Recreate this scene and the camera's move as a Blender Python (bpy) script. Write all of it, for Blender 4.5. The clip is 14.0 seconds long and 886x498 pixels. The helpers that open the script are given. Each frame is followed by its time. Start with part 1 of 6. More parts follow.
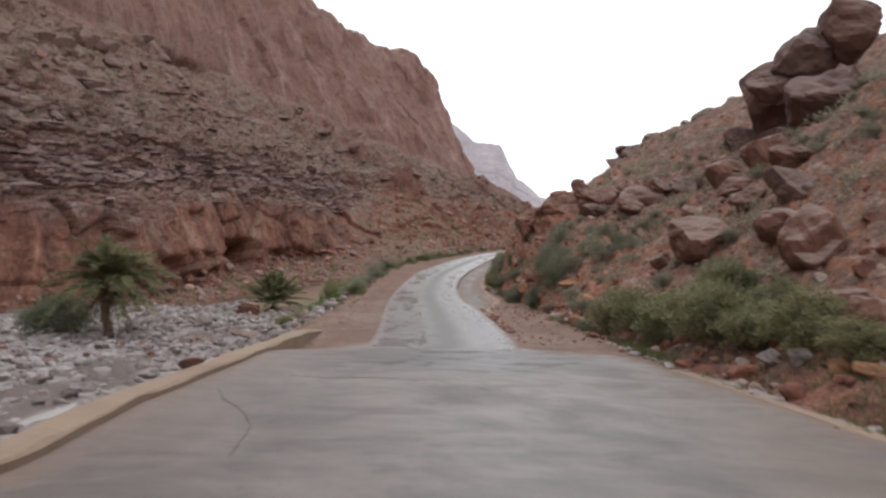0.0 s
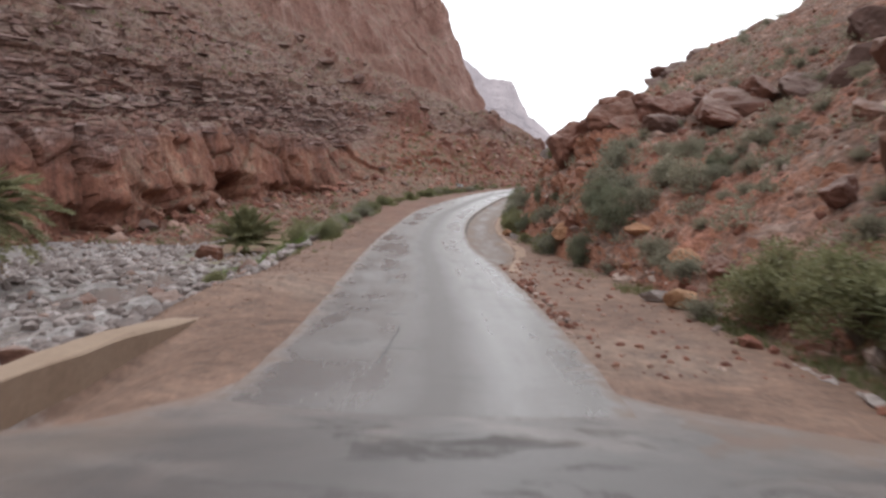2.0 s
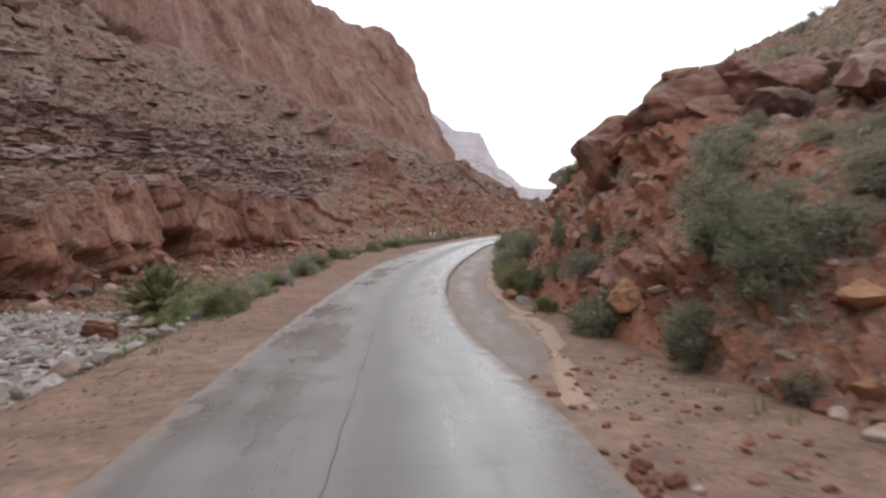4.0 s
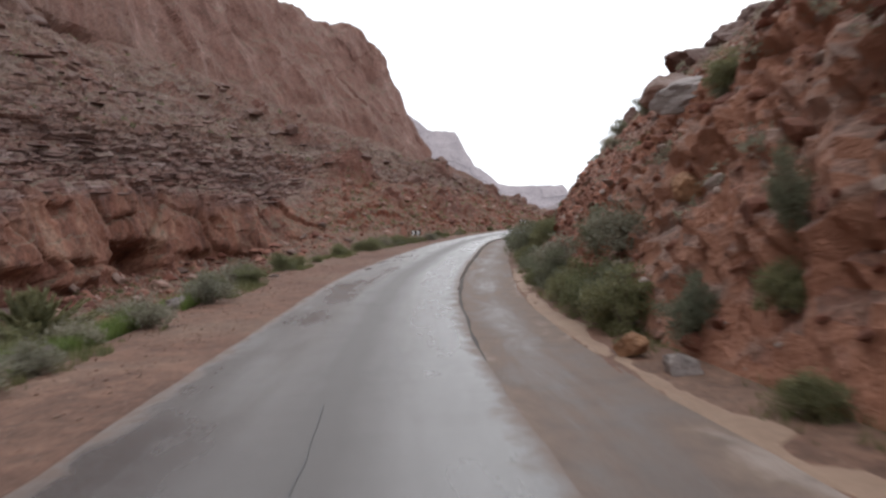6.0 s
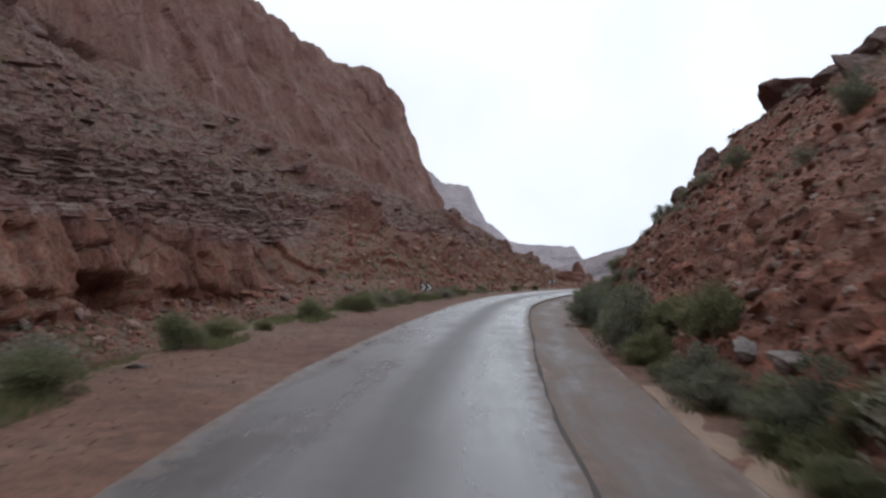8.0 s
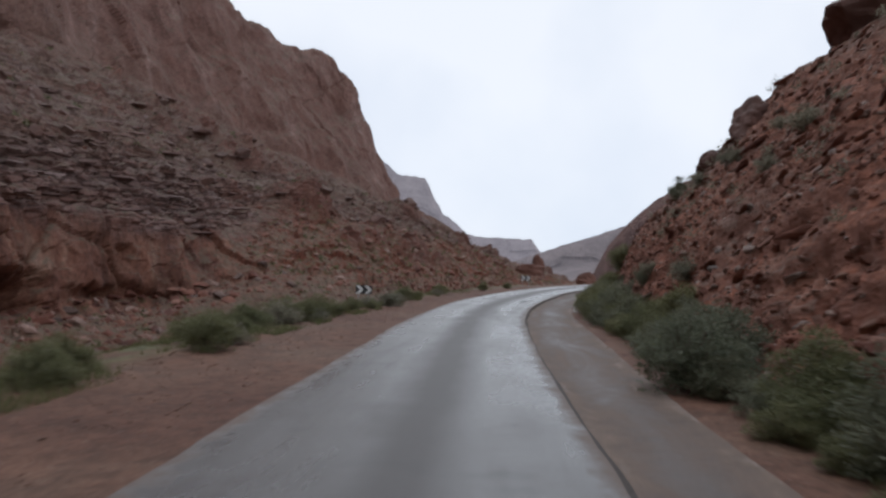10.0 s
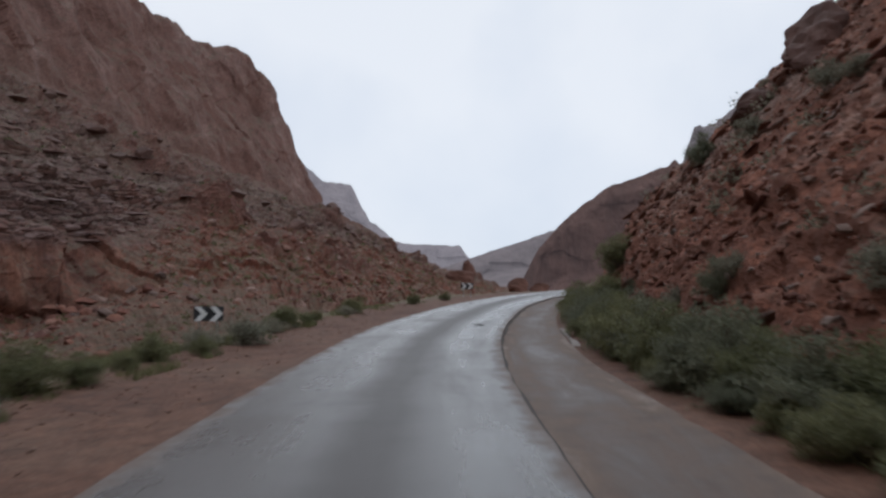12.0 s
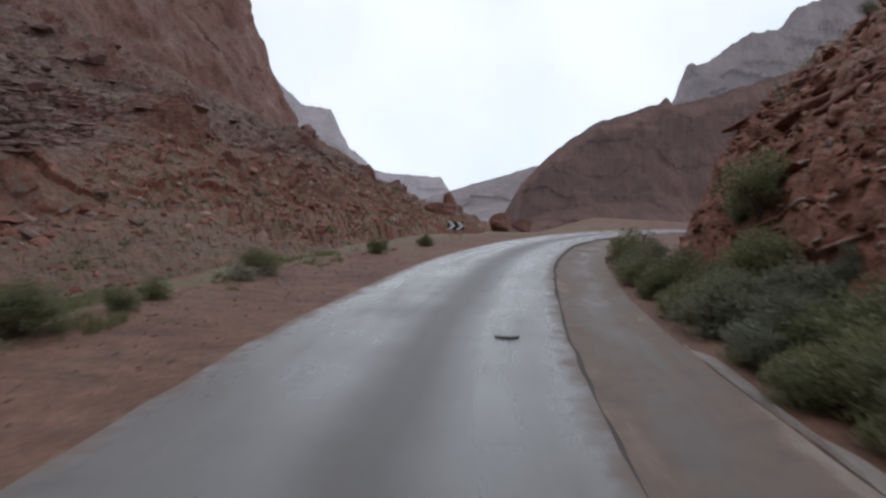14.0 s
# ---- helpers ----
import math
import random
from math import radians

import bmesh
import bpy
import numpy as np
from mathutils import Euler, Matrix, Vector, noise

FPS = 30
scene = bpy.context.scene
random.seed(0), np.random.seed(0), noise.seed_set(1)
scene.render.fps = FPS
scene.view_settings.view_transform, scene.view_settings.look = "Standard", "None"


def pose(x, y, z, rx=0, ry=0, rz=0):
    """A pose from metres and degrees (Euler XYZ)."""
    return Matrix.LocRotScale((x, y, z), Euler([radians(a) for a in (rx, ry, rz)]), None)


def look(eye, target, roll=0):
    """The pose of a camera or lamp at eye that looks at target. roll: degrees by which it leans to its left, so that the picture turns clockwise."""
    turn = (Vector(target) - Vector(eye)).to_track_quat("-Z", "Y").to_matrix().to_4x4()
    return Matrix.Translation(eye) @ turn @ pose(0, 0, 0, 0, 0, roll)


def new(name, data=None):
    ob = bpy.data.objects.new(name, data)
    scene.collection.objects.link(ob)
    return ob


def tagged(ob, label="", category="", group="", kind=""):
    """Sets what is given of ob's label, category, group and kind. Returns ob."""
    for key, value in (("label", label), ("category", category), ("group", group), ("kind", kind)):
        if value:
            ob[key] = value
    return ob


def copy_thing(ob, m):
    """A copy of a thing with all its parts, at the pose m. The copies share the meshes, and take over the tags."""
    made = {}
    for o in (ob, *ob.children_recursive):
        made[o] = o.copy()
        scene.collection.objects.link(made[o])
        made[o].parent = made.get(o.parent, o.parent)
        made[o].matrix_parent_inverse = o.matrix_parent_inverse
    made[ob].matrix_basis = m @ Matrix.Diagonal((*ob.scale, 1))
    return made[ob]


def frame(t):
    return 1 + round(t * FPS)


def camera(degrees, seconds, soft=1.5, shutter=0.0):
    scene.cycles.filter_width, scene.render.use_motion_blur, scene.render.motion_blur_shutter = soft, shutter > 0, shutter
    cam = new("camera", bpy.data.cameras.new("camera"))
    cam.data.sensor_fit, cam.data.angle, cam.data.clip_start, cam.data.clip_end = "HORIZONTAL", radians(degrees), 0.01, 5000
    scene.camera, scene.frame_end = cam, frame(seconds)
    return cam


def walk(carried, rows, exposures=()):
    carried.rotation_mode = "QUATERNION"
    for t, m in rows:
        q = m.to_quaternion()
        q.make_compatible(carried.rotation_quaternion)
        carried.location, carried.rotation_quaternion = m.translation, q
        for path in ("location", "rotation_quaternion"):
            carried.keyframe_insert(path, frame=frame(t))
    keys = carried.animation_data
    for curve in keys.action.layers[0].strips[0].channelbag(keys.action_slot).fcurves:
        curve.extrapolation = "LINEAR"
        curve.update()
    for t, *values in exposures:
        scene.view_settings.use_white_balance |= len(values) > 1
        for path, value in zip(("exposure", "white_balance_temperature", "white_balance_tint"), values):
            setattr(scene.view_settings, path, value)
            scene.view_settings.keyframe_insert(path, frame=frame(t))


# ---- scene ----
cam = camera(60.0, 14.0, 2.6, 0.5)
PATH = [
    (0, (2.268, -1.534, 1.613), (2.175, 0.463, 1.623), 1.53),
    (0.5, (2.198, 1.366, 1.571), (2.106, 3.363, 1.524), 4.67),
    (1, (2.129, 4.468, 1.508), (1.999, 6.455, 1.325), -0.13),
    (1.5, (2.037, 7.576, 1.370), (1.939, 9.565, 1.183), 4.68),
    (2, (1.935, 10.829, 1.237), (1.825, 12.821, 1.088), 2.17),
    (2.5, (1.835, 13.981, 1.213), (1.701, 15.975, 1.130), 1.11),
    (3, (1.694, 17.261, 1.116), (1.634, 19.260, 1.095), 1.40),
    (5.5, (0.638, 33.982, 0.784), (0.608, 35.982, 0.777), -0.48),
    (6, (0.392, 37.754, 0.776), (0.405, 39.754, 0.770), -1.83),
    (6.5, (0.156, 41.430, 0.769), (0.158, 43.429, 0.788), -1.85),
    (7, (-0.134, 45.222, 0.919), (-0.167, 47.221, 0.974), -0.46),
    (7.5, (-0.328, 48.890, 1.050), (-0.359, 50.887, 1.147), 0.76),
    (8, (-0.384, 52.732, 1.248), (-0.388, 54.727, 1.381), 2.14),
    (8.5, (-0.385, 56.560, 1.418), (-0.373, 58.554, 1.574), 3.07),
    (11, (0.898, 75.748, 2.188), (1.112, 77.734, 2.283), -1.03),
    (11.5, (1.282, 79.480, 2.264), (1.550, 81.460, 2.366), -1.79),
    (12, (1.723, 83.263, 2.401), (2.018, 85.236, 2.544), 0.51),
    (12.5, (2.166, 86.951, 2.530), (2.477, 88.918, 2.717), 1.11),
    (13, (2.680, 90.778, 2.716), (3.000, 92.747, 2.850), 1.73),
    (13.5, (3.213, 94.291, 2.868), (3.540, 96.263, 2.825), 1.99),
    (14, (3.814, 97.773, 3.100), (4.169, 99.741, 3.067), 2.84),
]

# ---------------------------------------------------------------- exposure and light
EXPOSURES = [(0.0, 0.5, 6500, 12), (1.0, 0.54, 6500, 12), (2.0, 0.68, 6500, 12), (3.0, 0.80, 6500, 11), (5.5, 0.38, 6450, 12), (6.5, 0.33, 6340, 12), (8.0, -0.2, 6050, 11), (8.5, -0.35, 6000, 11), (11.5, -0.42, 6050, 10), (12.5, -0.64, 5900, 10), (13.0, -0.70, 5820, 10), (13.5, -0.5, 5900, 10), (14.0, -0.25, 6020, 10)]
walk(cam, [(t, look(eye, target, roll)) for t, eye, target, roll in PATH], EXPOSURES)

world = bpy.data.worlds.new("overcast_sky")
scene.world = world
world.use_nodes = True
wn, wl = world.node_tree.nodes, world.node_tree.links
wn.clear()
w_out = wn.new("ShaderNodeOutputWorld")
w_mix = wn.new("ShaderNodeMixShader")
w_blue, w_cloud = wn.new("ShaderNodeBackground"), wn.new("ShaderNodeBackground")
w_sky = wn.new("ShaderNodeTexSky")
w_sky.sky_type, w_sky.sun_disc = "NISHITA", False
w_sky.sun_elevation, w_sky.sun_rotation = radians(58), radians(200)
w_blue.inputs[1].default_value = 0.1
w_noise, w_ramp = wn.new("ShaderNodeTexNoise"), wn.new("ShaderNodeValToRGB")
w_noise.inputs["Scale"].default_value, w_noise.inputs["Detail"].default_value = 1.6, 5
w_ramp.color_ramp.elements[0].position, w_ramp.color_ramp.elements[0].color = 0.35, (0.70, 0.765, 0.86, 1)
w_ramp.color_ramp.elements[1].position, w_ramp.color_ramp.elements[1].color = 0.62, (1.0, 1.0, 1.0, 1)
w_cloud.inputs[1].default_value = 1.3
w_mix.inputs[0].default_value = 0.9
wl.new(w_noise.outputs["Fac"], w_ramp.inputs[0])
wl.new(w_ramp.outputs[0], w_cloud.inputs[0])
wl.new(w_sky.outputs[0], w_blue.inputs[0])
wl.new(w_blue.outputs[0], w_mix.inputs[1])
wl.new(w_cloud.outputs[0], w_mix.inputs[2])
wl.new(w_mix.outputs[0], w_out.inputs[0])

sun_data = bpy.data.lights.new("sun", "SUN")
sun_data.energy, sun_data.angle, sun_data.color = 0.5, radians(25), (1.0, 0.96, 0.9)
sun = new("sun", sun_data)
sun.matrix_world = pose(0, 0, 80, 32, 0, 200)


# ---------------------------------------------------------------- helpers of the place
def smooth(a, b, x):
    t = np.clip((np.asarray(x, float) - a) / (b - a), 0, 1)
    return t * t * (3 - 2 * t)


def _hash(ix, iy, iz, seed):
    h = (ix * 374761393 + iy * 668265263 + iz * 2147483647 + seed * 974634777) & 0xFFFFFFFF
    h = ((h ^ (h >> 13)) * 1274126177) & 0xFFFFFFFF
    h = ((h ^ (h >> 16)) * 2246822519) & 0xFFFFFFFF
    return ((h ^ (h >> 15)) & 0xFFFFFF) / float(0xFFFFFF)


def vnoise(p, seed=0):
    """Value noise, -1 to 1, at points p (N, 3)."""
    q = np.floor(p).astype(np.int64)
    fr = p - q
    fr = fr * fr * (3 - 2 * fr)
    out = np.zeros(len(p))
    for dx in (0, 1):
        for dy in (0, 1):
            for dz in (0, 1):
                w = (fr[:, 0] if dx else 1 - fr[:, 0]) * (fr[:, 1] if dy else 1 - fr[:, 1]) * (fr[:, 2] if dz else 1 - fr[:, 2])
                out += w * _hash(q[:, 0] + dx, q[:, 1] + dy, q[:, 2] + dz, seed)
    return out * 2 - 1


def fbm(p, octaves=4, seed=0, gain=0.5):
    out, amp, total = np.zeros(len(p)), 1.0, 0.0
    for n in range(octaves):
        out += amp * vnoise(p * 2.03**n + 17.3 * n, seed + n)
        total += amp
        amp *= gain
    return out / total


def blocks(p, seed=0):
    """A random level for each cell of a cracked block pattern (-1 to 1), and the distance to its crack."""
    q = np.floor(p).astype(np.int64)
    best, second = np.full(len(p), 9.0), np.full(len(p), 9.0)
    level = np.zeros(len(p))
    for dx in (-1, 0, 1):
        for dy in (-1, 0, 1):
            for dz in (-1, 0, 1):
                c = q + np.array((dx, dy, dz))
                jit = np.stack([_hash(c[:, 0], c[:, 1], c[:, 2], seed + k) for k in (1, 2, 3)], 1)
                d = np.sqrt((((c + 0.1 + 0.8 * jit) - p) ** 2).sum(1))
                lv = _hash(c[:, 0], c[:, 1], c[:, 2], seed + 9)
                near = d < best
                second = np.where(near, best, np.minimum(second, d))
                level = np.where(near, lv, level)
                best = np.where(near, d, best)
    return level * 2 - 1, second - best


def mesh_object(name, verts, faces, material=None, parent=None, shade=True, attrs=None, uv=None):
    me = bpy.data.meshes.new(name)
    me.from_pydata([tuple(v) for v in verts], [], [tuple(q) for q in faces])
    if shade:
        me.polygons.foreach_set("use_smooth", [True] * len(me.polygons))
    for key, values in (attrs or {}).items():
        at = me.attributes.new(key, "FLOAT", "POINT")
        at.data.foreach_set("value", np.asarray(values, np.float32))
    if uv is not None:
        layer = me.uv_layers.new(name="metres")
        loops = np.zeros(len(me.loops), np.int32)
        me.loops.foreach_get("vertex_index", loops)
        layer.data.foreach_set("uv", np.asarray(uv, np.float32)[loops].ravel())
    if material:
        me.materials.append(material)
    me.update()
    ob = new(name, me)
    if parent:
        ob.parent = parent
    return ob


def part(name, bm, material, parent, label=""):
    me = bpy.data.meshes.new(name)
    bm.to_mesh(me)
    bm.free()
    me.materials.append(material)
    ob = new(name, me)
    ob.parent = parent
    return tagged(ob, label)


def grid_faces(n, m):
    """Faces of an n by m grid of points, row by row."""
    i = np.arange((n - 1) * (m - 1))
    a = i // (m - 1) * m + i % (m - 1)
    return np.stack([a, a + 1, a + m + 1, a + m], 1)


def empty(name, m):
    ob = new(name)
    ob.empty_display_size = 0.2
    ob.matrix_world = m
    return ob


# ---------------------------------------------------------------- materials
class Nodes:
    """A short way to write a node material."""

    def __init__(self, name):
        self.mat = bpy.data.materials.new(name)
        self.mat.use_nodes = True
        self.n, self.l = self.mat.node_tree.nodes, self.mat.node_tree.links
        self.bsdf = self.n["Principled BSDF"]

    def link(self, a, b):
        self.l.new(a, b)

    def coords(self, scale=(1, 1, 1), kind="Object"):
        tc, mp = self.n.new("ShaderNodeTexCoord"), self.n.new("ShaderNodeMapping")
        mp.inputs["Scale"].default_value = scale
        self.link(tc.outputs[kind], mp.inputs["Vector"])
        return mp.outputs["Vector"]

    def noise(self, vec, scale, detail=4, rough=0.55, distortion=0.0):
        t = self.n.new("ShaderNodeTexNoise")
        t.inputs["Scale"].default_value, t.inputs["Detail"].default_value = scale, detail
        t.inputs["Roughness"].default_value, t.inputs["Distortion"].default_value = rough, distortion
        self.link(vec, t.inputs["Vector"])
        return t.outputs["Fac"]

    def voronoi(self, vec, scale, feature="F1", out="Distance"):
        t = self.n.new("ShaderNodeTexVoronoi")
        t.feature = feature
        t.inputs["Scale"].default_value = scale
        self.link(vec, t.inputs["Vector"])
        return t.outputs[out]

    def attr(self, name):
        a = self.n.new("ShaderNodeAttribute")
        a.attribute_name = name
        return a.outputs["Fac"]

    def ramp(self, fac, stops):
        r = self.n.new("ShaderNodeValToRGB")
        el = r.color_ramp.elements
        while len(el) < len(stops):
            el.new(0.5)
        for e, (p, c) in zip(el, stops):
            e.position = p
            e.color = (*c, 1) if isinstance(c, tuple) else (c, c, c, 1)
        self.link(fac, r.inputs[0])
        return r.outputs[0]

    def mix(self, fac, a, b, mode="MIX"):
        m = self.n.new("ShaderNodeMix")
        m.data_type, m.blend_type = "RGBA", mode
        for sock, v in ((m.inputs[0], fac), (m.inputs[6], a), (m.inputs[7], b)):
            if isinstance(v, (int, float)):
                sock.default_value = v
            elif isinstance(v, tuple):
                sock.default_value = (*v, 1)
            else:
                self.link(v, sock)
        return m.outputs[2]

    def math(self, op, a, b=0.0, clamp=False):
        m = self.n.new("ShaderNodeMath")
        m.operation, m.use_clamp = op, clamp
        for sock, v in ((m.inputs[0], a), (m.inputs[1], b)):
            if isinstance(v, (int, float)):
                sock.default_value = v
            else:
                self.link(v, sock)
        return m.outputs[0]

    def slope(self):
        """How level a face lies: 1 flat, 0 upright."""
        g, s = self.n.new("ShaderNodeNewGeometry"), self.n.new("ShaderNodeSeparateXYZ")
        self.link(g.outputs["Normal"], s.inputs[0])
        return s.outputs["Z"]

    def bedded(self, across, up):
        """Coordinates that follow the dip of the rock beds."""
        tc, sp, cb = self.n.new("ShaderNodeTexCoord"), self.n.new("ShaderNodeSeparateXYZ"), self.n.new("ShaderNodeCombineXYZ")
        self.link(tc.outputs["Object"], sp.inputs[0])
        dip = self.math("SUBTRACT", sp.outputs["Z"], self.math("MULTIPLY", sp.outputs["Y"], 0.09))
        for k, v in (("X", self.math("MULTIPLY", sp.outputs["X"], across)), ("Y", self.math("MULTIPLY", sp.outputs["Y"], across)), ("Z", self.math("MULTIPLY", dip, up))):
            self.link(v, cb.inputs[k])
        return cb.outputs[0]

    def random(self):
        return self.n.new("ShaderNodeObjectInfo").outputs["Random"]

    def island(self):
        return self.n.new("ShaderNodeNewGeometry").outputs["Random Per Island"]

    def bump(self, height, strength=0.5, distance=0.1):
        b = self.n.new("ShaderNodeBump")
        b.inputs["Strength"].default_value, b.inputs["Distance"].default_value = strength, distance
        self.link(height, b.inputs["Height"])
        self.link(b.outputs[0], self.bsdf.inputs["Normal"])

    def done(self, color, rough=0.9, spec=0.3):
        for name, v in (("Base Color", color), ("Roughness", rough), ("Specular IOR Level", spec)):
            sock = self.bsdf.inputs[name]
            if isinstance(v, tuple):
                sock.default_value = (*v, 1)
            elif isinstance(v, (int, float)):
                sock.default_value = v
            else:
                self.link(v, sock)
        return self.mat


def cliff_material():
    """Bedded canyon rock: red wall below, grey stacked ledges, scrubby slope with dark crags, pinkish cliff above."""
    m = Nodes("canyon_rock")
    obj = m.coords()
    bed = m.noise(m.bedded(0.012, 0.35), 1.0, 6, 0.6, 0.3)
    big = m.noise(obj, 0.03, 5, 0.6)
    mid = m.noise(obj, 0.22, 5, 0.6)
    fine = m.noise(obj, 1.3, 4, 0.65)
    layer = m.math("ADD", m.attr("layer"), m.math("MULTIPLY", m.math("SUBTRACT", big, 0.5), 1.5))
    layer = m.math("ADD", layer, m.math("MULTIPLY", m.math("SUBTRACT", mid, 0.5), 0.7))
    # red lower wall: rust brown with tan scars and dark hanging stains
    scar = m.noise(m.coords((0.16, 0.16, 0.09)), 1.0, 5, 0.6, 0.6)
    red = m.ramp(scar, [(0.3, (0.102, 0.044, 0.031)), (0.45, (0.16, 0.070, 0.048)), (0.57, (0.205, 0.095, 0.063)), (0.7, (0.285, 0.168, 0.12))])
    stain = m.noise(m.coords((0.22, 0.22, 0.03)), 1.0, 5, 0.65, 0.4)
    red = m.mix(0.75, red, m.ramp(stain, [(0.36, 0.5), (0.5, 1.0), (0.66, 1.15)]), "MULTIPLY")
    # grey-violet flags, each of its own shade, with dark gaps
    flags = m.bedded(0.2, 0.95)
    tone = m.voronoi(flags, 1.0, "F1", "Color")
    gap = m.voronoi(flags, 1.0, "DISTANCE_TO_EDGE")
    ledge = m.ramp(tone, [(0.15, (0.112, 0.064, 0.054)), (0.4, (0.156, 0.092, 0.078)), (0.65, (0.186, 0.116, 0.1)), (0.9, (0.275, 0.198, 0.178))])
    ledge = m.mix(m.ramp(bed, [(0.42, 0.8), (0.56, 0.0)]), ledge, (0.165, 0.082, 0.062))
    # slope: weathered earth, thin scrub, strewn flags
    slope = m.ramp(mid, [(0.3, (0.178, 0.085, 0.061)), (0.45, (0.172, 0.104, 0.077)), (0.58, (0.148, 0.108, 0.075)), (0.72, (0.21, 0.134, 0.108))])
    slope = m.mix(0.45, slope, ledge)
    # upper cliff: smooth pinkish face with pale and dark runs of water
    run = m.noise(m.coords((0.11, 0.11, 0.011)), 1.0, 5, 0.62, 0.5)
    cliff = m.ramp(run, [(0.32, (0.140, 0.074, 0.059)), (0.47, (0.192, 0.105, 0.084)), (0.58, (0.218, 0.126, 0.102)), (0.7, (0.31, 0.205, 0.175))])
    cliff = m.mix(m.ramp(big, [(0.4, 0.0), (0.6, 0.55)]), cliff, (0.175, 0.088, 0.066))
    c = m.mix(m.ramp(layer, [(0.75, 0.0), (1.15, 1.0)]), red, ledge)
    upper = m.math("MULTIPLY", layer, 0.25)
    c = m.mix(m.ramp(upper, [(0.42, 0.0), (0.62, 1.0)]), c, slope)
    c = m.mix(m.ramp(upper, [(0.66, 0.0), (0.80, 1.0)]), c, cliff)
    foot = m.ramp(m.math("ADD", m.attr("layer"), 1.0), [(0.72, 0.75), (1.0, 0.0)])
    c = m.mix(foot, c, m.ramp(mid, [(0.35, (0.145, 0.062, 0.041)), (0.5, (0.128, 0.085, 0.054)), (0.65, (0.175, 0.088, 0.060))]))
    c = m.mix(m.attr("loose"), c, m.ramp(mid, [(0.32, (0.155, 0.054, 0.034)), (0.46, (0.208, 0.078, 0.049)), (0.57, (0.142, 0.092, 0.058)), (0.7, (0.205, 0.104, 0.072))]))
    c = m.mix(m.attr("crag"), c, m.mix(mid, (0.118, 0.052, 0.04), (0.21, 0.098, 0.073)))
    flaggy = m.math("MULTIPLY", m.ramp(m.math("MULTIPLY", layer, 0.25), [(0.2, 0.0), (0.27, 1.0), (0.5, 0.8), (0.62, 0.4), (0.74, 0.0)]), m.math("SUBTRACT", 1.0, m.attr("loose")))
    c = m.mix(m.math("MULTIPLY", flaggy, 0.85), c, m.ramp(gap, [(0.02, 0.5), (0.12, 1.0)]), "MULTIPLY")
    c = m.mix(0.65, c, m.ramp(mid, [(0.3, 0.66), (0.55, 1.0), (0.75, 1.25)]), "MULTIPLY")
    c = m.mix(0.6, c, m.ramp(fine, [(0.36, 0.55), (0.5, 1.0), (0.64, 1.35)]), "MULTIPLY")
    scrub = m.math("MULTIPLY", m.ramp(m.slope(), [(0.42, 0.0), (0.7, 0.8)]), m.ramp(m.noise(obj, 0.5, 5, 0.7), [(0.44, 0.0), (0.56, 0.9)]))
    c = m.mix(scrub, c, m.mix(fine, (0.095, 0.076, 0.050), (0.155, 0.116, 0.082)))
    m.bump(m.math("ADD", m.math("MULTIPLY", m.math("MULTIPLY", m.math("MINIMUM", gap, 0.25), flaggy), 3.0), m.math("ADD", mid, m.math("MULTIPLY", fine, 0.35))), 0.75, 0.6)
    return m.done(c, 0.88, 0.25)


